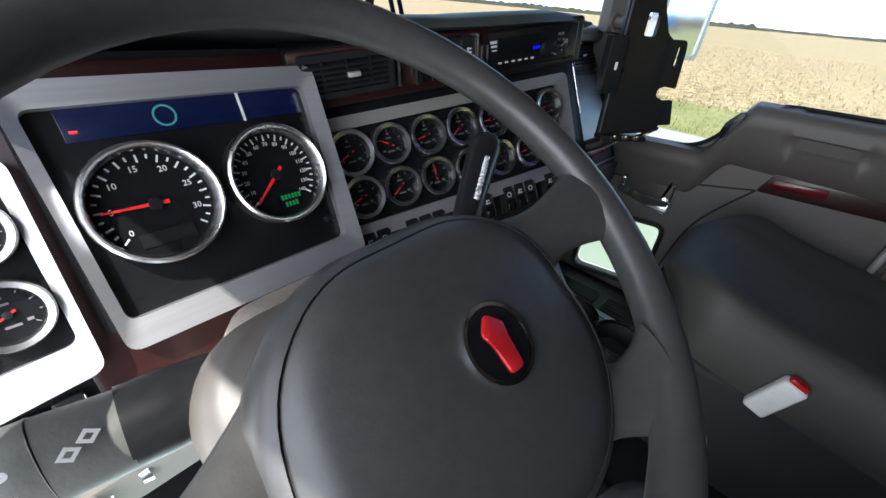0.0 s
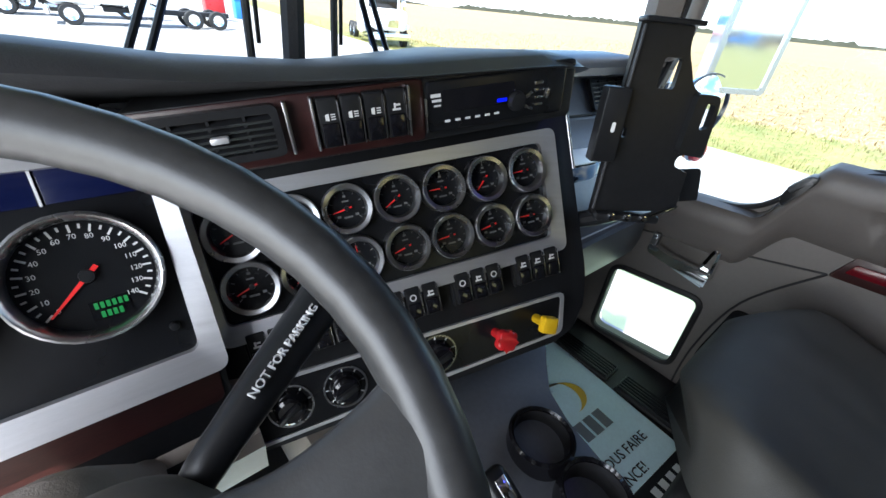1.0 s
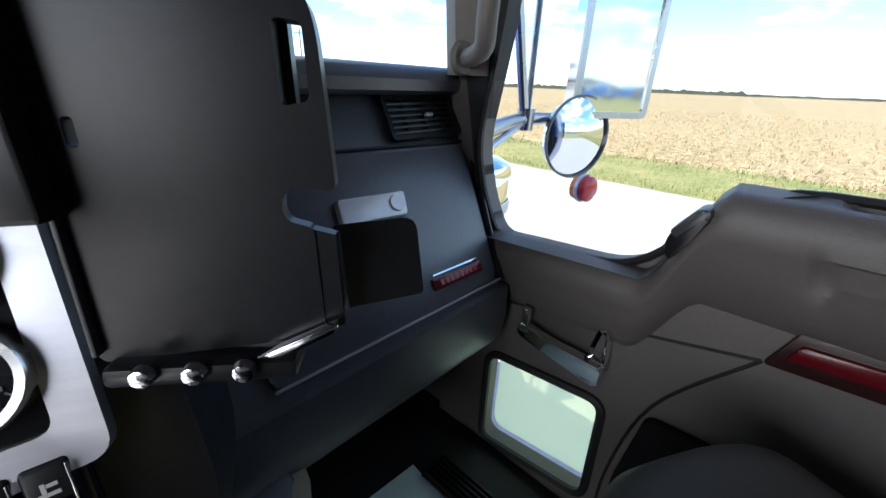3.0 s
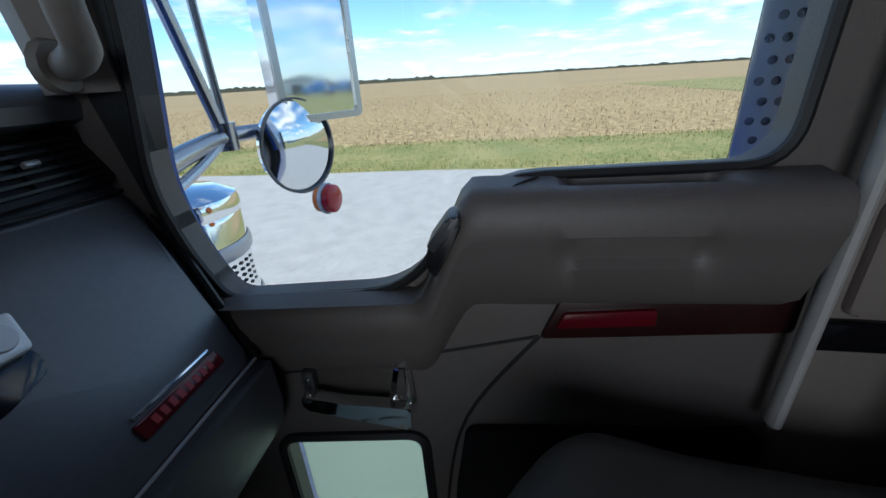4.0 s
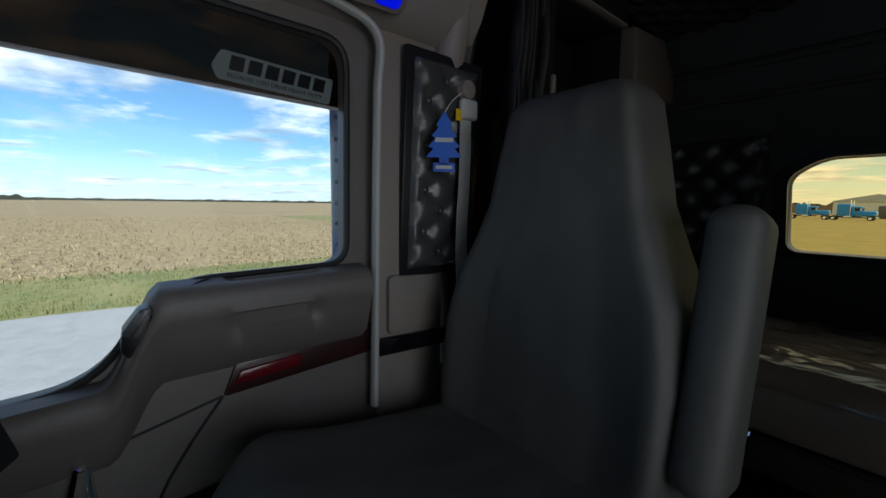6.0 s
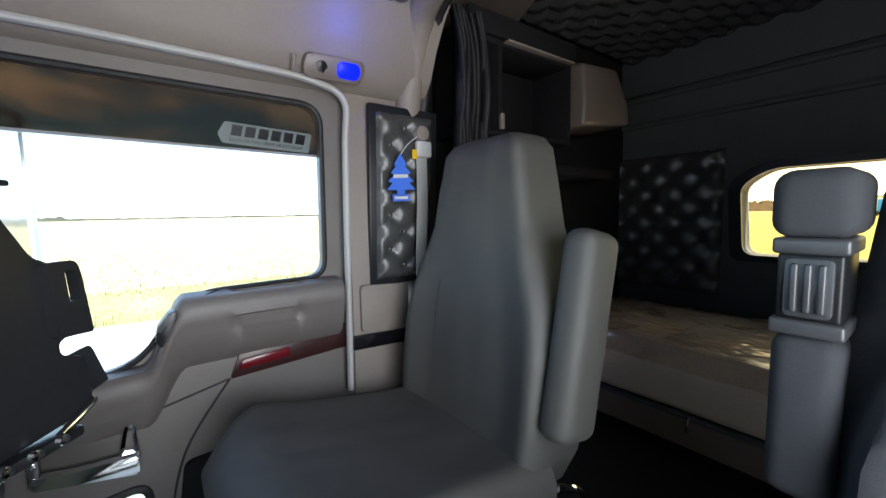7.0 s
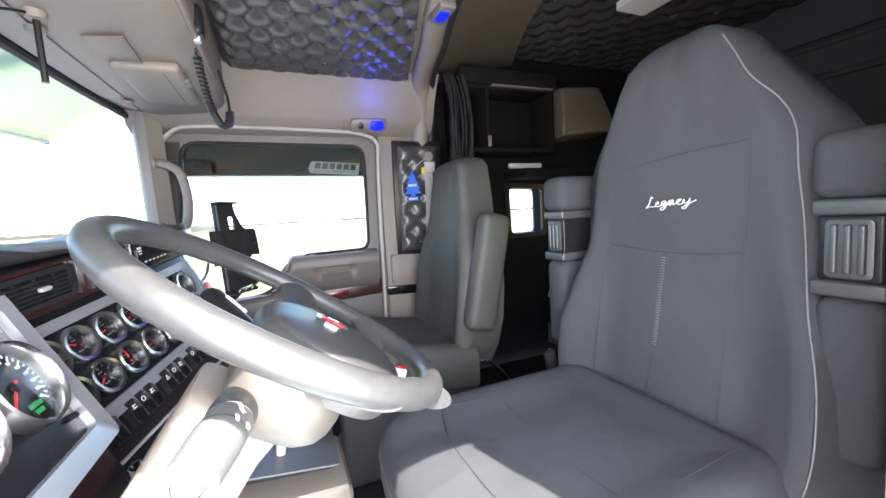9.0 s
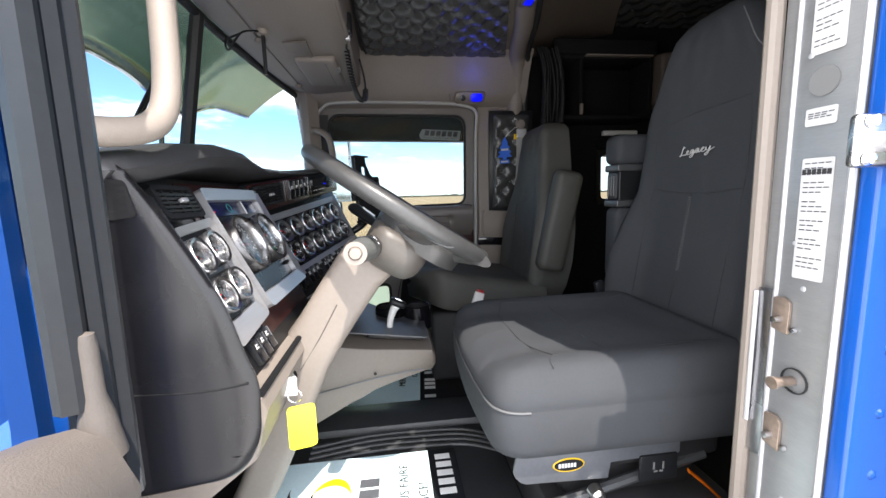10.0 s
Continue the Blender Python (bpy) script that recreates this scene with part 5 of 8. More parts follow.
    bars([(0.074 + 0.0140 * k, -0.020, 0.007, 0.0028) for k in range(6)] + [(0.059, 0.012, 0.013, 0.004), (0.060, 0.006, 0.012, 0.003), (0.061, 0.000, 0.009, 0.002), (0.136, 0.014, 0.020, 0.0016), (0.164, 0.006, 0.010, 0.0014)], UM @ Matrix.Translation((0, 0, 0.0004)), M_MARK, r, "key_mark")
    part("radio_dial", lathe([(0.0, 0.010), (0.011, 0.009), (0.013, 0.0)], UM @ Matrix.Translation((0.172, -0.008, 0.0)), 20), M_BLACK, r)
    for dx, dy, a in ((0.190, -0.003, 35), (0.192, -0.019, -25), (0.205, 0.011, 0), (0.206, 0.002, 0), (0.206, -0.007, 0), (0.206, -0.016, 0), (0.220, -0.004, 80)):
        part("radio_key", box((0.013, 0.004, 0.003), UM @ Matrix.Translation((dx, dy, 0.001)) @ Matrix.Rotation(radians(a), 4, "Z"), 0.001), M_STEEL, r)
    return c


centre_stack()


# ---- steering wheel and column ----
WM = plane((-0.416, 0.742, 1.010), (1, 0, 0.02), (0, 0.835, 0.55))


def steering():
    s = thing("steering_wheel", "black leather four-spoke steering wheel with round hub emblem", "steering wheel")
    R = 0.2165
    part("rim", tube([WM @ Vector((R * math.cos(a), R * math.sin(a), 0)) for a in [2 * math.pi * k / 48 for k in range(48)]], 0.0168, 16, 1, True, smooth=False), M_LEATHER, s, angle=60)
    # hub pad: a domed shield
    rows = []
    base = rounded([(-0.108, -0.018), (-0.055, 0.026), (0.070, 0.026), (0.128, -0.015), (0.120, -0.125), (0.062, -0.176), (-0.055, -0.176), (-0.130, -0.120)], 0.042, 6)
    cx, cy = 0.012, -0.065
    for k, z in ((1.0, -0.060), (1.03, -0.034), (1.02, -0.022), (0.96, -0.0125), (0.915, -0.0095), (0.906, -0.0112), (0.897, -0.0085), (0.74, -0.0035), (0.50, 0.0), (0.22, 0.0015)):
        rows.append([WM @ Vector((cx + (x - cx) * k, cy + (y - cy) * k, z)) for x, y in base])
    part("hub_pad", loft(rows), M_LEATHER, s, "moulded black hub pad", angle=60)
    def spoke(pts):
        path = spline([Vector((x, y, z)) for (x, y), z in zip(pts, (-0.034, -0.026, -0.016, -0.002))], 6)
        rings_in = []
        for k, q in enumerate(path):
            t = (path[min(k + 1, len(path) - 1)] - path[max(k - 1, 0)]).normalized()
            side = Vector((0, 0, 1)).cross(t).normalized()
            up = t.cross(side)
            u = k / (len(path) - 1)
            a = 0.025 + 0.034 * max(0, 1 - u / 0.55) ** 2 + 0.022 * max(0, (u - 0.55) / 0.45) ** 2
            b = 0.0125 + 0.0035 * (2 * u - 1) ** 2
            rings_in.append([WM @ (q + side * a * math.cos(h) + up * b * math.sin(h)) for h in [2 * math.pi * j / 20 for j in range(20)]])
        part("spoke", loft(rings_in), M_LEATHER, s, angle=70)
    for pts in ([(0.075, -0.036), (0.125, -0.030), (0.165, -0.028), (0.2135, -0.030)], [(-0.075, -0.052), (-0.125, -0.060), (-0.165, -0.066), (-0.205, -0.070)],
                [(0.050, -0.120), (0.082, -0.146), (0.104, -0.162), (0.132, -0.172)], [(-0.045, -0.125), (-0.080, -0.150), (-0.104, -0.164), (-0.132, -0.172)]):
        spoke(pts)
    em = WM @ Matrix.Translation((0.018, -0.067, 0.0005)) @ Matrix.Rotation(radians(-3), 4, "Z") @ Matrix.Diagonal((0.84, 0.84, 1, 1))
    e = part("emblem", lathe([(0.0, 0.004), (0.026, 0.0035), (0.028, 0.0)], em, 30), M_GLOSS, s, "round black emblem with a red shield")
    part("emblem_rim", ring(circle(0.0295, 30), circle(0.0265, 30), 0.004, em), M_CHROME, s)
    part("emblem_shield", prism(rounded([(-0.007, -0.022), (0.007, -0.022), (0.008, 0.002), (0.012, 0.010), (0.0, 0.022), (-0.012, 0.010), (-0.008, 0.002)], 0.004, 3), 0.002, em, 0.001, base=0.0035), M_RED, s)
    part("shaft", lathe([(0.055, -0.055), (0.05, -0.10), (0.035, -0.12)], WM @ Matrix.Translation((0.0, -0.03, 0)), 20), M_MATTE, s)
    return s


steering()


def column():
    c = thing("steering_column", "taupe plastic steering column shroud with stalks", "steering column")
    rows = []
    for lo, hi, hw in (((0.785, 0.896), (0.838, 0.938), 0.050), ((0.768, 0.878), (0.852, 0.942), 0.066), ((0.764, 0.866), (0.858, 0.936), 0.073), ((0.791, 0.842), (0.880, 0.906), 0.075), ((0.832, 0.785), (0.920, 0.848), 0.076), ((0.870, 0.730), (0.957, 0.793), 0.078),
                       ((0.905, 0.674), (1.00, 0.738), 0.082), ((0.935, 0.608), (1.03, 0.645), 0.084), ((0.975, 0.520), (1.06, 0.550), 0.080), ((1.03, 0.400), (1.11, 0.430), 0.072), ((1.09, 0.290), (1.17, 0.310), 0.068)):
        mid = Vector((-0.42, (lo[0] + hi[0]) / 2, (lo[1] + hi[1]) / 2))
        up = Vector((0, hi[0] - lo[0], hi[1] - lo[1]))
        rows.append([mid + Vector((px, 0, 0)) + up * py for px, py in ((x, y / up.length) for x, y in rrect(2 * hw, up.length, 0.022, 5))])
    part("shroud", loft(rows), M_TRIM, c, angle=45)
    part("shroud_seam", tube([(-0.4965, 0.880, 0.812), (-0.4985, 0.918, 0.745), (-0.5025, 0.962, 0.678)], 0.0013, 6, 4), M_SHROUD, c)
    # clamshell under the wheel
    rows = []
    for k, (dz, sc) in enumerate(((-0.130, 0.66), (-0.124, 0.78), (-0.112, 0.90), (-0.098, 0.97), (-0.080, 1.0), (-0.062, 0.99), (-0.050, 0.95), (-0.044, 0.88))):
        rows.append([WM @ Vector((0.0 + x * sc, -0.038 + y * sc, dz)) for x, y in rrect(0.25, 0.135, 0.05, 9)])
    part("clamshell", loft(rows), M_SHROUD, c, "dark taupe clamshell under the wheel", angle=50)
    # turn stalk to the left
    st = part("turn_stalk", tube([(-0.50, 0.80, 0.933), (-0.555, 0.804, 0.936), (-0.60, 0.811, 0.939), (-0.65, 0.82, 0.940)], [0.018, 0.022, 0.0225, 0.0195], 20, 8), M_GREYSTALK, c, "grey turn stalk with white symbols")
    m = plane((-0.650, 0.82, 0.940), (0, -1, 0), (0, 0, 1))
    part("stalk_end", lathe([(0.0, 0.010), (0.009, 0.009), (0.0105, 0.005), (0.0115, 0.003)], m, 20), M_TRIM, st, "taupe push button")
    part("stalk_ring", ring(circle(0.0195, 24), circle(0.0118, 24), 0.005, m), M_TRIM, st)
    part("stalk_grip", tube([(-0.503, 0.800, 0.933), (-0.515, 0.801, 0.934), (-0.540, 0.803, 0.9355), (-0.560, 0.805, 0.937)], [0.015, 0.0215, 0.0232, 0.0225], 20, 6), M_BLACK, st)
    sm = plane((-0.577, 0.7935, 0.9535), (1, 0.08, 0), (0, 0.6, 0.8))
    for dx, dy in ((-0.003, -0.001), (0.0055, 0.002)):
        part("stalk_icon", ring([(dx - 0.0048, dy), (dx, dy - 0.0040), (dx + 0.0048, dy), (dx, dy + 0.0040)], [(dx - 0.0022, dy), (dx, dy - 0.0018), (dx + 0.0022, dy), (dx, dy + 0.0018)], 0.0008, sm, base=0.0040), M_MARK, st)
    for dx, dy in ((-0.026, 0.005), (-0.027, -0.007)):
        part("stalk_icon", ring(rrect(0.011, 0.0042, 0.0018, 3, dx, dy), rrect(0.007, 0.0016, 0.0007, 3, dx, dy), 0.0008, sm, base=0.0040), M_MARK, st)
    part("stalk_joint", lathe([(0.0226, -0.0006), (0.0231, 0.0), (0.0226, 0.0006)], plane((-0.590, 0.8095, 0.9385), (0, -1, 0), (0, 0, 1)), 20), M_BLACK, st)
    # trailer brake lever to the right
    lv = part("brake_lever", tube([(-0.340, 0.772, 0.926), (-0.305, 0.792, 0.952), (-0.283, 0.804, 0.964), (-0.190, 0.858, 1.000), (-0.170, 0.870, 1.008)], [0.009, 0.011, 0.0125, 0.0190, 0.0125], 16, 6, flat=0.75), M_BLACK, c, "black trailer brake lever with white lettering")
    a, b = Vector((-0.274, 0.809, 0.9675)), Vector((-0.205, 0.849, 0.994))
    eye = Vector((-0.33, 0.63, 1.17))
    ax = (b - a).normalized()
    nrm = (eye - (a + b) / 2); nrm = (nrm - ax * nrm.dot(ax)).normalized()
    letters("NOT FOR PARKING", 0.0074, plane((a + b) / 2 + nrm * 0.0158, ax, nrm.cross(ax)), M_MARK, lv, depth=0.002)
    # ignition key and tag
    part("key_switch", lathe([(0.0, 0.008), (0.012, 0.008), (0.016, 0.0)], plane((-0.575, 0.965, 0.70), (0.3, -1, 0), (0, 0, 1)), 16), M_CHROME, c)
    return c


column()


def key_tag():
    k = thing("key_with_tag", "white key with a lime yellow tag hanging in the ignition", "key")
    part("key_bow", box((0.004, 0.03, 0.035), Matrix.Translation((-0.615, 0.955, 0.70)), 0.003), M_WHITE, k)
    part("key_blade", box((0.003, 0.035, 0.009), Matrix.Translation((-0.605, 0.975, 0.70)), 0.001), M_CHROME, k)
    part("key_ring", tube([(-0.617, 0.945 + 0.012 * math.cos(a), 0.682 + 0.012 * math.sin(a)) for a in [2 * math.pi * j / 12 for j in range(12)]], 0.0012, 6, 1, True, smooth=False), M_CHROME, k)
    part("tag", prism(rounded([(-0.024, -0.04), (0.024, -0.04), (0.024, 0.04), (-0.024, 0.04)], 0.008, 4), 0.004, plane((-0.62, 0.935, 0.625), (0.25, -1, 0), (0, 0.1, 1)), 0.001), M_TAG, k, "lime yellow plastic tag")


key_tag()


def console():
    c = thing("centre_console", "taupe console with gear selector and two cup holders", "console")
    rows = []
    for y, zt, zb, x0, x1 in ((1.24, 0.645, 0.26, -0.20, 0.40), (1.12, 0.636, 0.30, -0.20, 0.40), (1.0, 0.62, 0.36, -0.195, 0.375), (0.95, 0.608, 0.385, -0.19, 0.33), (0.91, 0.598, 0.405, -0.187, 0.282), (0.87, 0.59, 0.42, -0.182, 0.235), (0.83, 0.584, 0.44, -0.178, 0.203), (0.78, 0.578, 0.455, -0.173, 0.190),
                              (0.70, 0.568, 0.475, -0.165, 0.180), (0.655, 0.562, 0.485, -0.16, 0.172), (0.645, 0.548, 0.495, -0.15, 0.16)):
        rows.append([(x0 + 0.05, y, zb), (x0 + 0.012, y, zb + 0.012), (x0, y, zt - 0.02), (x0 + 0.006, y, zt - 0.004), (x0 + 0.02, y, zt), (x1 - 0.02, y, zt), (x1, y, zt - 0.02), (x1 - 0.01, y, zb + 0.01), (x1 - 0.04, y, zb)])
    part("body", loft(rows), M_TRIM, c, angle=40)
    part("top_pad", prism(rounded([(-0.125, 0.640), (0.160, 0.640), (0.172, 0.76), (0.190, 0.815), (0.235, 0.86), (0.300, 0.915), (0.350, 0.965), (0.372, 1.22), (-0.204, 1.22), (-0.150, 1.06), (-0.125, 0.88)], 0.010, 4), 0.004, plane((0, 0.03, 0.500), (1, 0, 0), (0, 1, 0.135)), 0.002), M_DARK, c, "charcoal console top")
    part("side_line", tube([(-0.200, 1.0, 0.47), (-0.190, 0.90, 0.485), (-0.178, 0.80, 0.497), (-0.166, 0.68, 0.505)], 0.002, 6, 4), M_DARK, c)
    m = plane((-0.058, 0.768, 0.590), (1, 0, 0), (0, 0.99, 0.10))
    part("selector_plate", prism(rounded([(-0.06, -0.09), (0.06, -0.09), (0.065, 0.09), (-0.06, 0.09)], 0.012, 4), 0.010, m, 0.003), M_BLACK, c)
    for k in range(6):
        part("gate_mark", box((0.006, 0.004, 0.001), m, 0, at=(0.03, -0.06 + 0.022 * k, 0.0105)), M_MARK, c)
    part("selector_lever", tube([(-0.050, 0.785, 0.600), (-0.046, 0.780, 0.635), (-0.040, 0.765, 0.668), (-0.038, 0.745, 0.680)], [0.010, 0.011, 0.014, 0.013], 12, 6), M_LENS, c, "pale gear selector stem")
    part("selector_knob", box((0.036, 0.056, 0.024), plane((-0.040, 0.755, 0.683), (1, 0, 0), (0, 0.85, 0.42)), 0.010, 3), M_BLACK, c, "black selector knob")
    part("selector_badge", box((0.016, 0.03, 0.004), plane((-0.040, 0.750, 0.6945), (1, 0, 0), (0, 0.85, 0.42)), 0.002), M_CHROME, c)
    for x, y in ((0.095, 0.785), (0.088, 0.685)):
        h = part("cup_holder", lathe([(0.044, 0.050), (0.048, 0.054), (0.052, 0.050), (0.052, -0.03), (0.044, -0.03), (0.040, -0.025), (0.0, -0.025)], Matrix.Translation((x, y, 0.585)), 28), M_GLOSS, c, "glossy black cup holder")
        part("cup_liner", lathe([(0.0, -0.018), (0.040, -0.018), (0.0435, 0.048)], Matrix.Translation((x, y, 0.585)), 28), M_MATTE, h)
    part("side_bolt", lathe([(0.0, 0.002), (0.005, 0.001), (0.005, 0)], plane((-0.185, 0.83, 0.51), (0, -1, 0), (0, 0, 1)), 8), M_BLACK, c)
    return c


console()


def phone_mount():
    p = thing("phone_mount", "black plastic tablet cradle with empty clamp arms", "phone mount")
    m = plane((0.287, 0.849, 1.07), (0.777, -0.63, 0), (0, 0.08, 1.0))
    body = rounded([(-0.069, -0.128), (0.046, -0.118), (0.044, -0.056), (0.030, -0.052), (0.030, -0.038), (0.042, -0.034), (0.040, 0.040), (0.018, 0.050), (0.008, 0.071), (-0.003, 0.091), (-0.006, 0.118), (-0.072, 0.120)],
                   [0.006, 0.004, 0.004, 0.006, 0.006, 0.004, 0.004, 0.010, 0.008, 0.010, 0.004, 0.005], 4)
    part("plate", plate(body, [rrect(0.023, 0.036, 0.004, 3, -0.0185, 0.0635), rrect(0.005, 0.013, 0.002, 3, -0.0535, -0.012)], -0.009, m), M_BLACK, p)
    part("plate_rib", box((0.003, 0.236, 0.006), m, 0.001, at=(-0.0675, -0.004, 0.002)), M_STALK2, p)
    part("top_lip", box((0.072, 0.006, 0.026), m, 0.002, at=(-0.038, 0.119, 0.004)), M_BLACK, p)
    up = rounded([(0.022, -0.032), (0.0575, -0.035), (0.0535, 0.030), (0.0500, 0.044), (0.022, 0.044)], [0.004, 0.004, 0.010, 0.008, 0.004], 4)
    part("clamp_arm", plate(up, [rounded([(0.0370, 0.001), (0.0490, 0.003), (0.0480, 0.033), (0.0365, 0.034)], 0.003, 3)], 0.012, m), M_BLACK, p)
    am = plane((0.3585, 0.8150, 0.9850), (0.046, -0.018, 0.0), (0.010, 0.012, 0.046))
    part("clamp_arm", prism(rounded([(-0.026, -0.024), (0.024, -0.024), (0.024, 0.024), (-0.026, 0.024)], [0.002, 0.003, 0.009, 0.002], 4), -0.006, am), M_BLACK, p)
    part("clamp_lip", box((0.003, 0.044, 0.012), am, 0.001, at=(-0.0255, -0.001, 0.004)), M_STALK2, p)
    part("clamp_web", prism([(0.040, -0.118), (0.056, -0.112), (0.054, -0.060), (0.040, -0.056)], -0.008, m, base=-0.001), M_BLACK, p)
    part("clamp_arm", prism(rounded([(-0.0955, -0.051), (-0.0625, -0.049), (-0.0650, 0.044), (-0.0960, 0.044)], 0.003, 3), 0.020, m, 0.003, base=-0.004), M_BLACK, p)
    part("clamp_slot", prism(rrect(0.0045, 0.013, 0.002, 3, -0.0775, -0.004), 0.001, m, base=0.016), M_LENS, p)
    part("foot", box((0.095, 0.012, 0.036), m, 0.004, at=(-0.016, -0.131, -0.006)), M_BLACK, p)
    part("foot_lever", prism(rounded([(0.004, -0.136), (0.052, -0.112), (0.054, -0.106), (0.006, -0.127)], 0.002, 2), 0.006, m, 0.001, base=0.002), M_CHROME, p, "chrome clamp lever")
    for dx in (-0.042, -0.018, 0.006):
        part("foot_screw", lathe([(0.0, 0.006), (0.005, 0.005), (0.006, 0)], m @ Matrix.Translation((dx, -0.128, 0.012)), 10), M_CHROME, p)
    part("stem", tube([m @ Vector((-0.02, -0.128, -0.012)), m @ Vector((-0.03, -0.150, -0.040)), (0.27, 0.97, 0.87)], 0.014, 10, 5), M_BLACK, p)
    return p


phone_mount()


def floor_mat(x, y, z, turn):
    f = thing("floor_mat", "pale blue and black printed paper floor mat", "floor mat")
    w, h = 0.55, 0.55
    m = Matrix.Translation((x, y, z)) @ Matrix.Rotation(radians(turn), 4, "Z")
    part("sheet", box((w, h, 0.003), m, 0), M_MAT, f)
    part("dark_band", box((w, 0.080, 0.0035), m, 0, at=(0, -h / 2 + 0.040, 0.0005)), M_BLACK, f)
    def crescent(cx, cy, r, shift, a0, a1):
        arc = [radians(a0 + (a1 - a0) * k / 16) for k in range(17)]
        outer = [(cx + r * math.cos(a), cy + r * math.sin(a)) for a in arc]
        return outer + [(x + shift * math.sin(math.pi * k / 16), y - 0.4 * shift * math.sin(math.pi * k / 16)) for k, (x, y) in reversed(list(enumerate(outer)))][1:-1]
    part("swoosh", prism(crescent(0.115, 0.070, 0.055, 0.026, -80, 110), 0.0008, m, base=0.0020), M_YELLOW, f)
    part("swoosh", prism(crescent(0.085, 0.055, 0.055, 0.026, 60, 250), 0.0008, m, base=0.0016), M_BLACK, f)
    part("swoosh", prism(crescent(0.150, 0.105, 0.075, 0.016, 70, 170), 0.0008, m, base=0.0016), M_BLACK, f)
    bars([(-0.115 + 0.040 * k, -0.030, 0.031, 0.052) for k in range(8)], m @ Matrix.Translation((0, 0, 0.0016)), M_DARK, f, "mark_bar")
    letters("MERCI DE NOUS FAIRE", 0.036, m @ Matrix.Translation((0.040, -0.122, 0.002)), M_BLACK, f)
    letters("CONFIANCE!", 0.036, m @ Matrix.Translation((0.040, -0.172, 0.002)), M_BLACK, f)
    bars([(-0.235 + 0.034 * k, -h / 2 + 0.040, 0.022, 0.044) for k in range(15) if k not in (1, 5, 9)], m @ Matrix.Translation((0, 0, 0.0022)), M_WHITE, f)
    return f


def rubber_mat():
    r = thing("rubber_mat", "black ribbed rubber mat on the driver floor", "rubber mat")
    part("sheet", prism(rounded([(-0.70, 0.46), (-0.09, 0.46), (-0.09, 1.10), (-0.70, 1.10)], 0.06, 5), 0.006, Matrix.Translation((0, 0, FLOOR_Z)), 0.002), M_FLOOR, r)
    for k in range(4):
        x = -0.105 - 0.026 * k
        part("ridge", tube([(x - 0.06, 0.46, FLOOR_Z + 0.007), (x - 0.012, 0.56, FLOOR_Z + 0.009), (x, 0.70, FLOOR_Z + 0.010), (x, 0.86, FLOOR_Z + 0.010), (x - 0.03, 1.04, FLOOR_Z + 0.008)], 0.007, 8, 6), M_FLOOR, r)
    part("raised_edge", loft([[(-0.080, y, FLOOR_Z), (-0.072, y, FLOOR_Z + 0.020), (-0.02, y, FLOOR_Z + 0.034 * k), (0.05, y, FLOOR_Z + 0.034 * k), (0.070, y, FLOOR_Z + 0.020), (0.075, y, FLOOR_Z)] for y, k in ((0.48, 0.65), (0.55, 1.0), (0.80, 1.0), (1.10, 1.0))]), M_FLOOR, r, "raised middle of the rubber mat", angle=50)


rubber_mat()


def heel_vent(x, y, w, h):
    v = thing("floor_strip", "ribbed black rubber strip on the floor beside the mat", "floor strip", "floor strips")
    part("base", box((w, h, 0.012), Matrix.Translation((x, y, FLOOR_Z + 0.006)), 0.003), M_RUBBER, v)
    for k in range(6):
        part("rib", box((0.006, h - 0.01, 0.010), Matrix.Translation((x - w / 2 + 0.008 + (w - 0.016) * k / 5, y, FLOOR_Z + 0.016)), 0.002), M_BLACK, v)


heel_vent(0.70, 0.985, 0.075, 0.20)
heel_vent(0.695, 0.755, 0.075, 0.20)
floor_mat(0.375, 0.862, FLOOR_Z + 0.004, -4)
floor_mat(-0.495, 0.880, FLOOR_Z + 0.017, 0)


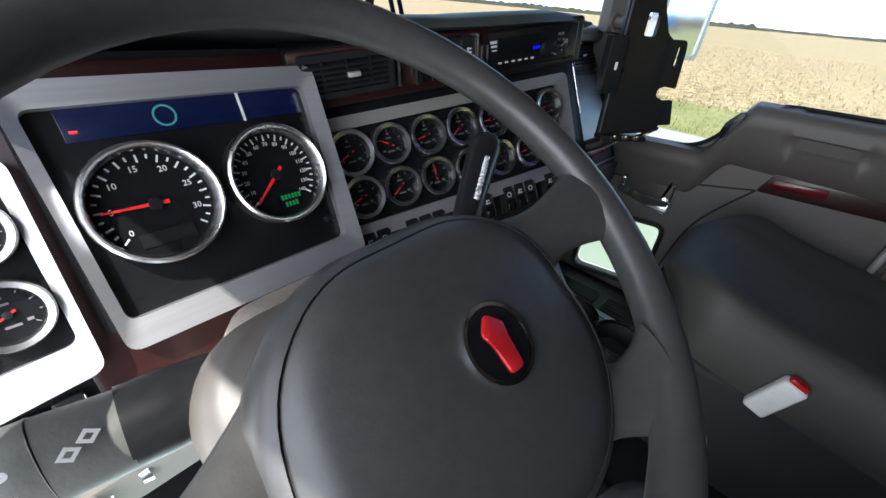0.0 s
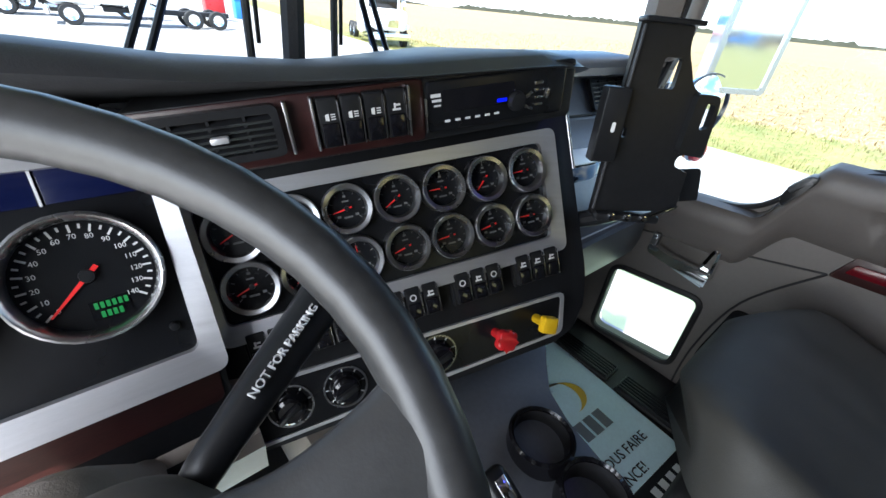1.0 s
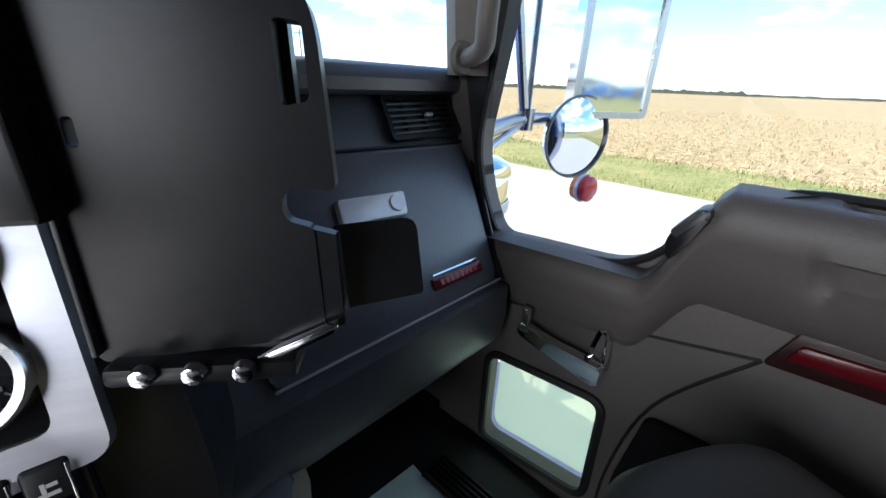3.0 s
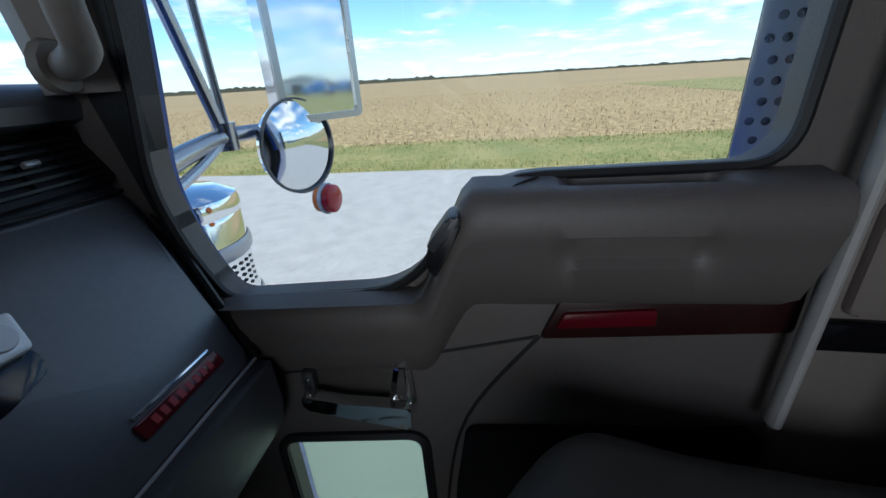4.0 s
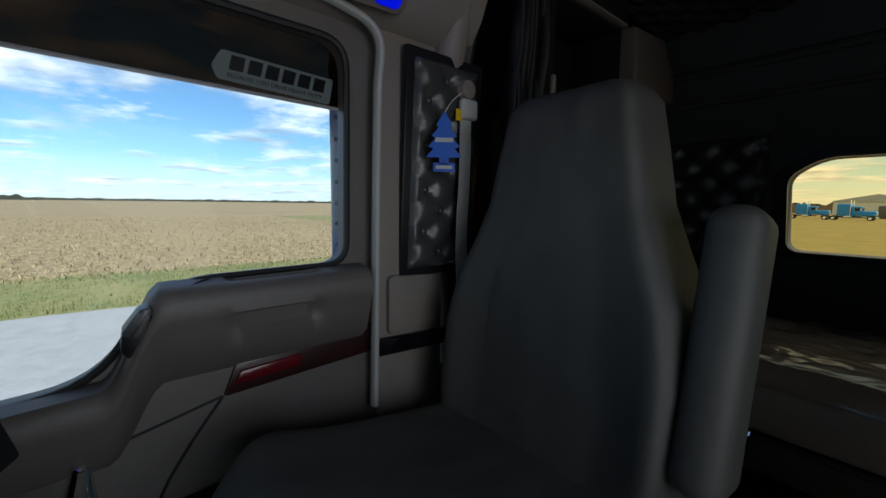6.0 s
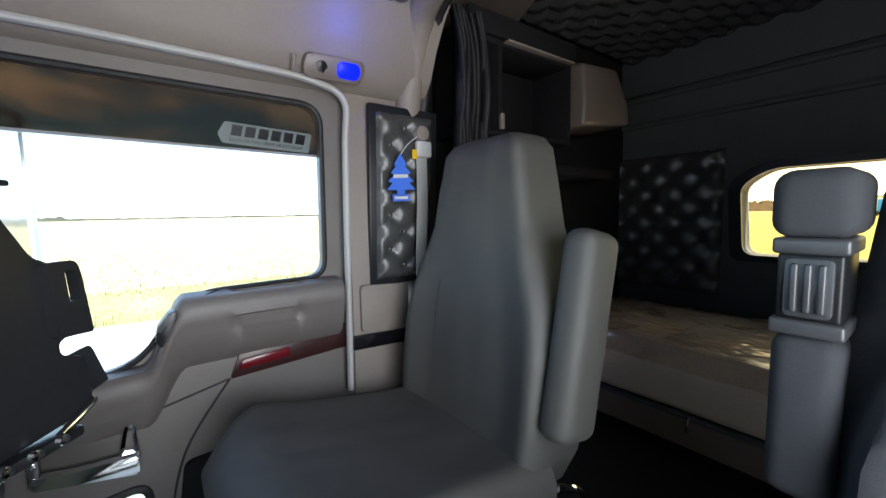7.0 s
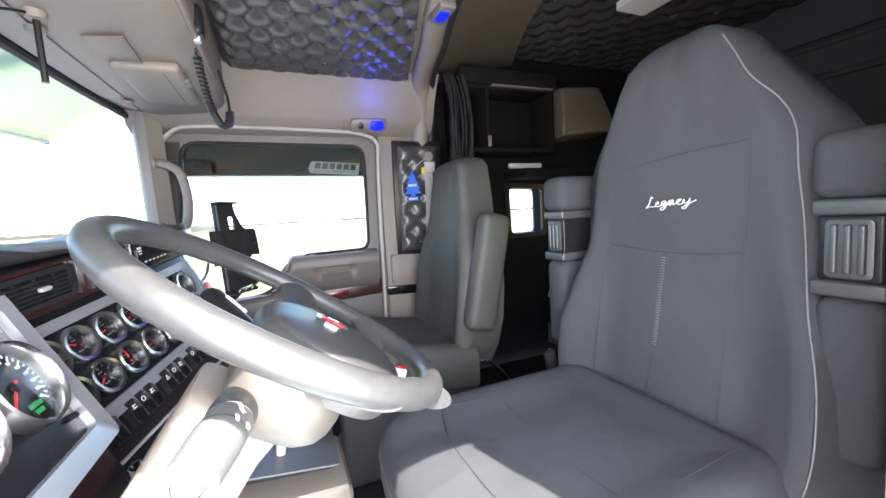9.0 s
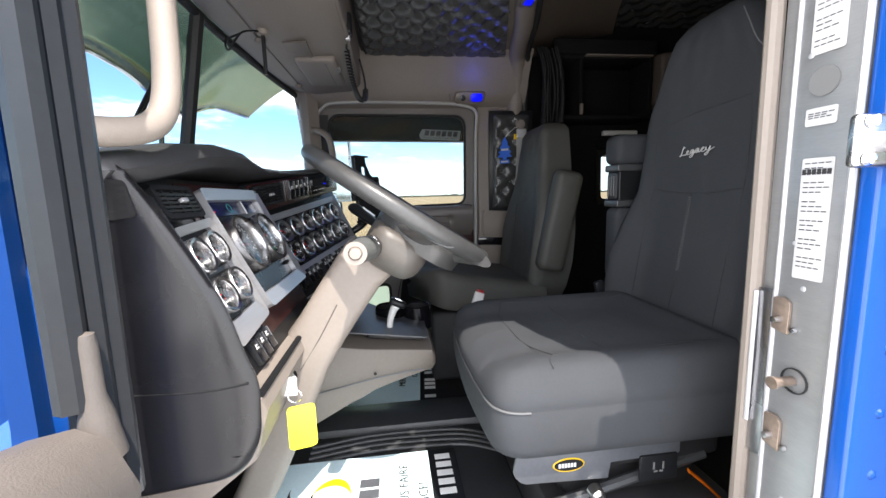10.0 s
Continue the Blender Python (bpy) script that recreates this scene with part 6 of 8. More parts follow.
# ---- driver's door opening and open door ----
def left_wall():
    w = thing("wall_left", "bare aluminium door jamb of the blue truck cab", "wall", kind="structure")
    # jamb post: front face and folded inner flange
    part("jamb_post", box((0.074, 0.045, 1.85), Matrix.Translation((-0.899, 0.238, 0.68)), 0.003, 2), M_JAMB, w, "bare aluminium door jamb")
    part("jamb_step", box((0.030, 0.030, 1.85), Matrix.Translation((-0.850, 0.2375, 0.68)), 0.003, 2), M_JAMB, w)
    part("jamb_bead", tube([(-0.861, 0.259, -0.2), (-0.861, 0.259, 1.60)], 0.0035, 8, 1), M_SILVER, w)
    part("outer_bead", tube([(-0.9345, 0.262, -0.2), (-0.9345, 0.262, 1.60)], 0.004, 8, 1), M_SILVER, w)
    part("jamb_seal", tube([(-0.828, 0.256, 0.0), (-0.828, 0.258, 0.6), (-0.827, 0.258, 1.1), (-0.822, 0.256, 1.50)], 0.0105, 10, 5), M_TRIM, w, "pale rubber door seal")
    part("outer_skin", box((0.022, 0.32, 2.6), Matrix.Translation((-0.948, 0.10, 0.40)), 0.006, 3), M_BLUE, w, "blue painted cab side")
    part("inner_lining", box((0.03, 0.32, 1.6), Matrix.Translation((-0.845, 0.06, 0.92)), 0.01), M_VINYL, w)
    f = plane((-0.885, 0.2615, 0.0), (-1, 0, 0), (0, 0, 1))
    def label(cx, cz, ww, hh, rows_n, border=True):
        lb = part("label", prism(rrect(ww, hh, 0.002, 2, cx, cz), 0.0008, f), M_PAPER, w, "white printed rating label")
        step = (hh - 0.010) / rows_n
        for k in range(rows_n):
            if k % 4 == 3:
                continue
            wide = ww * (0.86, 0.62, 0.78, 0.5, 0.70)[k % 5]
            z = cz + hh / 2 - 0.006 - k * step
            n = max(2, int(wide / 0.0065))
            bars([(cx - ww * 0.43 + wide * (q + 0.5) / n, z, wide / n * 0.78, 0.0013) for q in range(n)], f @ Matrix.Translation((0, 0, 0.0008)), M_STALK2, lb, "print_bar", 0.0003)
        return lb
    lb = label(0.0135, 0.9895, 0.035, 0.145, 24)
    bars([(-0.0005 + 0.0055 * k, 1.046, 0.0044, 0.0065) for k in range(6)], f @ Matrix.Translation((0, 0, 0.0012)), M_MATTE, lb, "mark_bar", 0.0004)
    label(0.0115, 1.235, 0.036, 0.112, 18)
    label(0.0115, 1.109, 0.034, 0.020, 4)
    part("round_sticker", lathe([(0.0, 0.001), (0.0165, 0.001), (0.0165, 0)], f @ Matrix.Translation((0.011, 1.148, 0)), 24), M_DIM, w, "dull grey round sticker")
    # striker and catch plates
    for x, z in ((-0.0115, 0.866), (-0.010, 0.706)):
        part("catch_plate", prism(rounded([(x - 0.011, z - 0.020), (x + 0.011, z - 0.024), (x + 0.011, z + 0.018), (x + 0.003, z + 0.024), (x - 0.011, z + 0.022)], 0.003, 3), 0.004, f, 0.001), M_RUST, w, "brown rusted catch plate")
        part("catch_bolt", lathe([(0.0, 0.010), (0.004, 0.009), (0.005, 0.0)], f @ Matrix.Translation((x - 0.001, z - 0.006, 0.004)), 12), M_STEEL, w)
        part("catch_bolt", lathe([(0.0, 0.005), (0.003, 0.004), (0.004, 0.0)], f @ Matrix.Translation((x + 0.016, z - 0.016, 0.0)), 10), M_STEEL, w)
    part("striker_plate", prism(rounded([(-0.048, 0.655), (-0.026, 0.655), (-0.024, 0.70), (-0.027, 0.72), (-0.027, 0.895), (-0.048, 0.895)], 0.003, 3), 0.004, f, 0.001, base=-0.004), M_STEEL, w, "dull steel striker flange")
    part("striker_lip", tube([(-0.8375, 0.264, 0.700), (-0.838, 0.265, 0.80), (-0.8375, 0.264, 0.890)], 0.003, 8, 4), M_SILVER, w)
    part("striker_ring", ring(circle(0.0165, 24, 0.011, 0.786), circle(0.0148, 24, 0.011, 0.786), 0.002, f), M_RUBBER, w)
    part("striker_pin", lathe([(0.006, 0.0), (0.006, 0.024), (0.008, 0.026), (0.008, 0.030), (0.0, 0.031)], f @ Matrix.Translation((0.008, 0.785, 0)), 16), M_RUST, w, "worn striker pin")
    for x, z in ((0.0105, 0.905), (-0.004, 0.96), (0.010, 0.62), (-0.006, 1.18)):
        part("rivet", lathe([(0.0, 0.002), (0.0030, 0.001), (0.0035, 0)], f @ Matrix.Translation((x, z, 0)), 8), M_SILVER, w)
    me = bpy.data.meshes.new("skin_rivet")
    b = lathe([(0.0, 0.003), (0.004, 0.002), (0.006, 0)], n=8); b.to_mesh(me); b.free(); me.materials.append(M_BLUE)
    for k in range(24):
        shared("skin_rivet", me, w, plane((-0.959, 0.225, -0.2 + 0.075 * k), (0, -1, 0), (0, 0, 1)))
    # grab bracket on the outside
    part("bracket", box((0.012, 0.048, 0.052), Matrix.Translation((-0.965, 0.285, 1.072)), 0.006, 3), M_STEEL, w, "bare metal grab bar bracket")
    part("bracket_arm", tube([(-0.968, 0.283, 1.070), (-1.01, 0.285, 1.069), (-1.06, 0.285, 1.069)], 0.010, 10, 4), M_STEEL, w)
    part("bracket_foot", box((0.016, 0.060, 0.050), Matrix.Translation((-0.963, 0.250, 1.072)), 0.005, 3), M_STEEL, w)
    for z in (1.054, 1.090):
        part("bracket_bolt", lathe([(0.0, 0.006), (0.005, 0.005), (0.007, 0)], plane((-0.972, 0.298, z), (0, -1, 0), (0, 0, 1)), 10), M_CHROME, w)
    # sill and roof side over the opening
    part("sill", box((0.10, 1.02, 0.10), Matrix.Translation((-0.885, 0.75, 0.05)), 0.01), M_JAMB, w)
    rows = []
    for y in (0.03, 0.16, 0.5, 0.9, 1.15, 1.22):
        rows.append([(-0.862, y, 1.565), (-0.845, y, 1.55), (-0.80, y, 1.552), (-0.765, y, 1.575), (-0.735, y, 1.63), (-0.69, y, 1.705), (-0.66, y, 1.74), (-0.862, y, 1.78)])
    part("roof_rail", loft(rows), M_TRIM, w, angle=60)
    part("front_post", box((0.08, 0.15, 1.9), Matrix.Translation((-0.90, 1.15, 0.62)), 0.02, 3), M_BLUE, w, "blue painted front door post")
    return w


left_wall()


def driver_door():
    """The open door stands out to the left of the cab, hinged at its front edge."""
    d = thing("door_2", "blue driver door standing open, with taupe inner panel", "door", kind="structure")
    m = plane((-0.048, 1.0, 0), (1, 0, 0), (0, 0, 1))
    win = rounded([(-1.70, 1.0), (-1.36, 0.99), (-1.28, 0.835), (-0.935, 0.815), (-0.930, 1.46), (-1.69, 1.46)], [0.05, 0.08, 0.07, 0.05, 0.06, 0.05], 6)
    part("inner_panel", plate(rounded([(-1.80, 0.14), (-0.90, 0.14), (-0.905, 1.50), (-1.78, 1.50)], 0.04, 4), [win], -0.010, m), M_DOOR, d)
    part("door_skin", plate(rounded([(-1.81, -0.1), (-0.895, -0.1), (-0.90, 1.52), (-1.79, 1.52)], 0.04, 4), [grown(win, 0.022)], -0.02, m @ Matrix.Translation((0, 0, -0.055))), M_BLUE, d)
    part("window_seal", tube([m @ Vector((x, y, 0.002)) for x, y in win], 0.012, 6, 1, True, smooth=False), M_RUBBER, d)
    for k, w in enumerate((0.014, 0.034, 0.052)):
        part("weather_strip", tube([m @ Vector((-0.962 + w, 0.88 - 0.05 * k, 0.004)), m @ Vector((-0.958 + w, 1.48, 0.004))], 0.0125, 8, 1), M_STALK2, d)
    g = part("window_pane", prism(win, 0.004, m, base=-0.03), G_CLEAR, d)
    g.visible_shadow = False
    rows = []
    for k in range(31):
        x = -0.962 - 0.82 * k / 30
        s = min(1, max(0, (-1.27 - x) / 0.10)); s = s * s * (3 - 2 * s)
        zt = 0.872 + 0.015 * min(1, (-0.962 - x) / 0.06) + 0.088 * s
        rows.append([m @ Vector((x, zt + dy, dz)) for dy, dz in ((-0.006, -0.02), (0.0, 0.012), (-0.012, 0.035), (-0.05, 0.05), (-0.12, 0.04), (-0.17, 0.0), (-0.17, -0.02))])
    part("armrest", loft(rows), M_TRIM, d, "padded taupe sill of the open door", angle=50)
    part("lock_knob", lathe([(0.016, -0.05), (0.011, -0.015), (0.0075, 0.0), (0.007, 0.040), (0.006, 0.048), (0.0, 0.050)], Matrix.Translation((-0.993, 0.985, 0.888)), 14), M_TRIM, d, "grey lock knob")
    return d


driver_door()


def grab_bar(name, pts, r, label, brackets):
    g = thing(name, label, "grab handle")
    part("bar", tube(pts, r, 12, 8), M_TRIM, g)
    for p in brackets:
        part("foot", lathe([(0.0, 0.012), (r * 1.6, 0.010), (r * 1.8, 0.0)], Matrix.Translation(p) @ Matrix.Rotation(radians(90), 4, "X"), 14), M_TRIM, g)


grab_bar("grab_handle", [(-0.80, 1.12, 1.50), (-0.73, 1.07, 1.47), (-0.70, 1.05, 1.42), (-0.70, 1.05, 1.28), (-0.715, 1.05, 1.17), (-0.755, 1.055, 1.125), (-0.82, 1.08, 1.11), (-0.86, 1.11, 1.11)], 0.017, "taupe plastic grab handle on the windscreen pillar", [(-0.80, 1.13, 1.50), (-0.86, 1.12, 1.11)])
grab_bar("grab_handle", [(0.80, 1.14, 1.375), (0.765, 1.10, 1.365), (0.745, 1.06, 1.33), (0.742, 1.045, 1.25), (0.745, 1.05, 1.17), (0.765, 1.07, 1.135), (0.80, 1.13, 1.125)], 0.016, "taupe plastic grab handle on the windscreen pillar", [(0.80, 1.15, 1.375), (0.80, 1.145, 1.125)])


# ---- small cab things ----
def courtesy_light():
    c = thing("courtesy_lamp", "black roof-rail lamp with a lit blue lens and a clear lens", "lamp")
    m = plane((0.768, 0.335, 1.535), (0, -1, 0.03), (-0.42, 0, 0.91))
    part("housing", prism(rounded([(-0.085, -0.028), (0.075, -0.028), (0.080, 0.028), (-0.080, 0.028)], 0.018, 5), 0.014, m, 0.005), M_BROWN, c)
    part("blue_lens", prism(rrect(0.062, 0.040, 0.014, 5, 0.032, 0.0), 0.006, m, 0.003, base=0.013), M_BLUELED, c, "lit blue lens")
    part("clear_lens", lathe([(0.0, 0.006), (0.014, 0.005), (0.016, 0)], m @ Matrix.Translation((-0.040, 0, 0.014)), 20), M_CHROME, c)
    part("hook", tube([(0.772, 0.44, 1.515), (0.76, 0.44, 1.525), (0.758, 0.44, 1.545)], 0.006, 8, 4), M_TRIM, c)
    lamp = new("courtesy_glow", bpy.data.lights.new("courtesy_glow", "POINT"))
    lamp.data.energy, lamp.data.color, lamp.data.shadow_soft_size = 0.12, (0.05, 0.08, 1.0), 0.02
    lamp.location = (0.660, 0.32, 1.60)


courtesy_light()


def roof_marker():
    c = thing("roof_lamp", "small roof lamp with a lit blue lens", "lamp")
    part("housing", box((0.10, 0.05, 0.020), Matrix.Translation((0.10, 0.255, 1.702)), 0.006), M_DOOR, c)
    part("blue_lens", box((0.05, 0.03, 0.01), Matrix.Translation((0.10, 0.255, 1.692)), 0.004), M_BLUELED, c)


def freshener():
    t = thing("air_freshener", "blue tree-shaped card air freshener hanging on a cord", "air freshener")
    m = plane((0.752, 0.155, 1.262), (-0.60, -0.80, 0), (0, 0, 1))
    outline = [(-0.009, -0.052), (-0.009, -0.035), (-0.034, -0.034), (-0.020, -0.016), (-0.030, -0.012), (-0.016, 0.006), (-0.024, 0.010), (-0.011, 0.028), (-0.015, 0.033), (0.0, 0.062)]
    pts = outline + [(-x, y) for x, y in outline[-2::-1]]
    pts = [(1.22 * x, 1.08 * y) for x, y in pts]
    part("card", prism(pts, 0.003, m), M_TREE, t)
    part("card_foot", box((0.05, 0.020, 0.003), m, 0, at=(0, -0.060, 0.0015)), M_TREE, t)
    bars([(0, 0.002, 0.042, 0.010), (0, -0.060, 0.038, 0.008)], m @ Matrix.Translation((0, 0, 0.003)), M_PAPER, t, "label_bar")
    part("cord", tube([(0.752, 0.155, 1.324), (0.766, 0.12, 1.36), (0.780, 0.075, 1.39)], 0.001, 5, 3), M_WHITE, t)


freshener()


def seat_belt():
    b = thing("seat_belt", "grey webbing seat belt hanging from its pillar anchor", "seat belt")
    bm = bmesh.new()
    pts = [(0.785, 0.060, 1.345), (0.782, 0.062, 1.20), (0.776, 0.075, 1.02), (0.75, 0.09, 0.85), (0.735, 0.10, 0.66)]
    rows = []
    for p in spline(pts, 6):
        rows.append([(p.x - 0.006, p.y + 0.022, p.z), (p.x + 0.002, p.y - 0.022, p.z), (p.x + 0.004, p.y - 0.022, p.z), (p.x - 0.004, p.y + 0.022, p.z)])
    part("webbing", loft(rows), M_BELT, b)
    part("anchor", box((0.02, 0.055, 0.05), Matrix.Translation((0.78, 0.055, 1.352)), 0.008, 3), M_BELT, b)
    part("anchor_loop", lathe([(0.0, 0.02), (0.022, 0.016), (0.026, 0.0)], plane((0.79, 0.058, 1.40), (0, -1, 0), (0, 0, 1)), 16), M_TRIM, b)
    part("tag", box((0.004, 0.018, 0.028), Matrix.Translation((0.778, 0.088, 1.335)), 0.001), M_YELLOW, b)


seat_belt()


def curtain():
    c = thing("sleeper_curtain", "black sleeper curtain gathered and tied at the pillar", "curtain")
    rng = random.Random(4)
    for k in range(14):
        x0, y0 = 0.70 + 0.05 * rng.random(), -0.02 - 0.008 * k
        pts = [(x0 - 0.02, y0 + 0.02, 1.76), (x0 - 0.01 + rng.uniform(-0.01, 0.01), y0 - 0.01, 1.66), (x0 + rng.uniform(-0.015, 0.015), y0 - 0.02 + rng.uniform(-0.01, 0.01), 1.52), (x0 + 0.01, y0 - 0.02, 1.38), (x0 + 0.01, y0 - 0.03, 1.10), (x0 + 0.02, y0 - 0.03, 0.55)]
        part("fold", tube(pts, [0.008, 0.013, 0.017, 0.018, 0.018, 0.02], 8, 6, flat=0.6), M_CURTAIN, c, angle=80)


curtain()


def cb_mic():
    c = thing("radio_microphone", "black coiled microphone cord hanging from the overhead shelf", "microphone")
    base = [(0.21, 0.90, 1.63), (0.235, 0.895, 1.53), (0.27, 0.88, 1.44), (0.30, 0.86, 1.405), (0.315, 0.845, 1.425), (0.32, 0.845, 1.49), (0.30, 0.86, 1.56)]
    path = spline(base, 60)
    pts = []
    for i, p in enumerate(path):
        a = i * 1.05
        k = 0.009 if 40 < i < 270 else 0.0015
        pts.append(p + Vector((math.cos(a) * k, math.sin(a) * k, 0)))
    part("coiled_cord", tube(pts, 0.0034, 6, 1), M_BLACK, c)
    part("microphone", box((0.055, 0.03, 0.075), Matrix.Translation((0.19, 0.885, 1.635)), 0.012, 3), M_BLACK, c)
    part("holder", box((0.02, 0.04, 0.03), Matrix.Translation((0.19, 0.90, 1.60)), 0.004), M_SILVER, c)


cb_mic()
roof_marker()


# ---- sleeper ----
def arch():
    a = thing("wall_sleeper_arch", "taupe moulded arch between cab and sleeper", "wall", kind="structure")
    half = [(0.850, 0.075, 1.42), (0.80, 0.080, 1.57), (0.735, 0.095, 1.68), (0.64, 0.12, 1.725), (0.40, 0.175, 1.735)]
    pts = half + [(0.0, 0.265, 1.742)] + [(-x, y, z) for x, y, z in half[::-1]]
    part("arch_trim", tube(pts, 0.042, 12, 8, flat=0.9), M_TRIM, a)
    part("arch_seal", tube([(x * 0.99, y - 0.052, z + 0.004) for x, y, z in pts], 0.016, 8, 8), M_RUBBER, a)


arch()


def sleeper():
    w = thing("wall_sleeper", "black and taupe sleeper cab with tufted rear wall and window", "wall", kind="structure")
    REAR = plane((0, -1.50, 0), (1, 0, 0), (0, 0, 1))           # faces forward is -z of this frame
    hole = rounded([(-0.42, 0.93), (0.38, 0.93), (0.40, 1.25), (0.30, 1.325), (-0.34, 1.325), (-0.44, 1.25)], [0.05, 0.05, 0.04, 0.08, 0.08, 0.04], 5)
    part("rear_wall", plate([(-1.02, 0.1), (1.02, 0.1), (1.02, 2.1), (-1.02, 2.1)], [hole], 0.08, REAR), M_LINING, w)
    part("window_frame", ring(rounded([(-0.47, 0.90), (0.43, 0.90), (0.45, 1.27), (0.33, 1.36), (-0.37, 1.36), (-0.49, 1.27)], [0.05, 0.05, 0.04, 0.08, 0.08, 0.04], 5), hole, -0.02, REAR), M_BLACK, w)
    g = part("rear_pane", prism(hole, 0.004, REAR, base=0.05), G_AMBER, w, "amber tinted rear window pane")
    g.visible_shadow = False
    quilt("tufted_panel", plane((0.80, -1.495, 1.08), (-1, 0, 0), (0, 0, 1)), 0.66, 0.72, 0.15, 0.035, M_VINYL, w, "black diamond-tufted rear wall panel", res=8)
    for z in (1.62, 1.76):
        part("wall_bead", tube([(1.0, -1.495, z), (-1.0, -1.495, z)], 0.016, 8, 1), M_LINING, w)
    part("upper_wall", box((2.0, 0.03, 0.30), Matrix.Translation((0, -1.49, 1.93)), 0.01), M_LINING, w)
    # right side wall with a window
    hole2 = rounded([(-0.735, 0.985), (-0.515, 0.985), (-0.510, 1.250), (-0.735, 1.240)], 0.025, 4)
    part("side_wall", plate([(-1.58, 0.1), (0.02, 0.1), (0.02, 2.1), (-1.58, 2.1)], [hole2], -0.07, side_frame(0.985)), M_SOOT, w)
    part("side_window_frame", ring(rounded([(-0.765, 0.955), (-0.485, 0.955), (-0.480, 1.280), (-0.765, 1.270)], 0.025, 4), hole2, 0.015, side_frame(0.985)), M_BLACK, w)
    g = part("side_pane", prism(hole2, 0.004, side_frame(1.03)), G_CLEAR, w)
    g.visible_shadow = False
    part("left_lining", box((0.05, 1.6, 2.0), Matrix.Translation((-1.0, -0.77, 1.1)), 0), M_DARK, w)
    part("side_return", box((0.16, 0.03, 1.7), Matrix.Translation((0.93, 0.03, 0.95)), 0.005), M_BLACK, w)
    part("side_return", box((0.16, 0.03, 2.0), Matrix.Translation((-0.94, 0.00, 1.0)), 0.005), M_BLACK, w)
    part("reading_lamp", box((0.03, 0.22, 0.03), Matrix.Translation((0.955, -0.615, 1.375)), 0.008), M_LENS, w)
    part("sleeper_skin", plate([(-1.60, -0.3), (0.03, -0.3), (0.03, 2.15), (-1.60, 2.15)], [hole2], 0.012, side_frame(1.068)), M_BLUE, w, "blue painted sleeper side")
    part("sleeper_skin", plate([(-1.60, -0.3), (0.03, -0.3), (0.03, 2.15), (-1.60, 2.15)], [], 0.012, side_frame(-1.050)), M_BLUE, w, "blue painted sleeper side")
    part("rear_skin", plate([(-1.04, -0.3), (1.06, -0.3), (1.06, 2.15), (-1.04, 2.15)], [hole], 0.012, plane((0, -1.585, 0), (1, 0, 0), (0, 0, 1))), M_BLUE, w, "blue painted sleeper back")
    return w


sleeper()

ob = finish("ceiling_sleeper", box((2.1, 1.75, 0.05), Matrix.Translation((0, -0.72, 2.09)), 0.0), M_DARK)
tagged(ob, "dark sleeper roof lining", "ceiling", kind="structure")


def sleeper_lining():
    h = thing("sleeper_headliner", "black tufted sleeper headliner with taupe border panels", "headliner")
    quilt("tufting", plane((0.0, -0.90, 1.985), (1, 0, 0), (0, -1, 0)), 1.92, 1.20, 0.14, 0.03, M_VINYL, h, res=8)
    part("backing", box((1.94, 1.24, 0.05), Matrix.Translation((0.0, -0.88, 2.02)), 0.01), M_BLACK, h)
    # curved taupe border that climbs from the arch to the tufting
    rows = []
    for k in range(21):
        x = -0.98 + 1.96 * k / 20
        a = abs(x)
        ya = 0.25 - 0.22 * a
        ye = -0.24 - 0.34 * a ** 1.6
        rows.append([(x, ya, 1.742), (x, ya - 0.10, 1.80), (x, ya * 0.5 + ye * 0.5, 1.885), (x, ye + 0.05, 1.935), (x, ye, 1.945), (x, ye, 2.06), (x, ya, 2.06)])
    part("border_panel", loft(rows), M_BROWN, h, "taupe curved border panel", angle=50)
    part("ceiling_lamp", prism(rrect(0.24, 0.165, 0.012, 3, 0.185, -0.722), 0.030, Matrix.Translation((0, 0, 1.932)), 0.004), M_WHITE, h, "white sleeper ceiling lamp")


sleeper_lining()


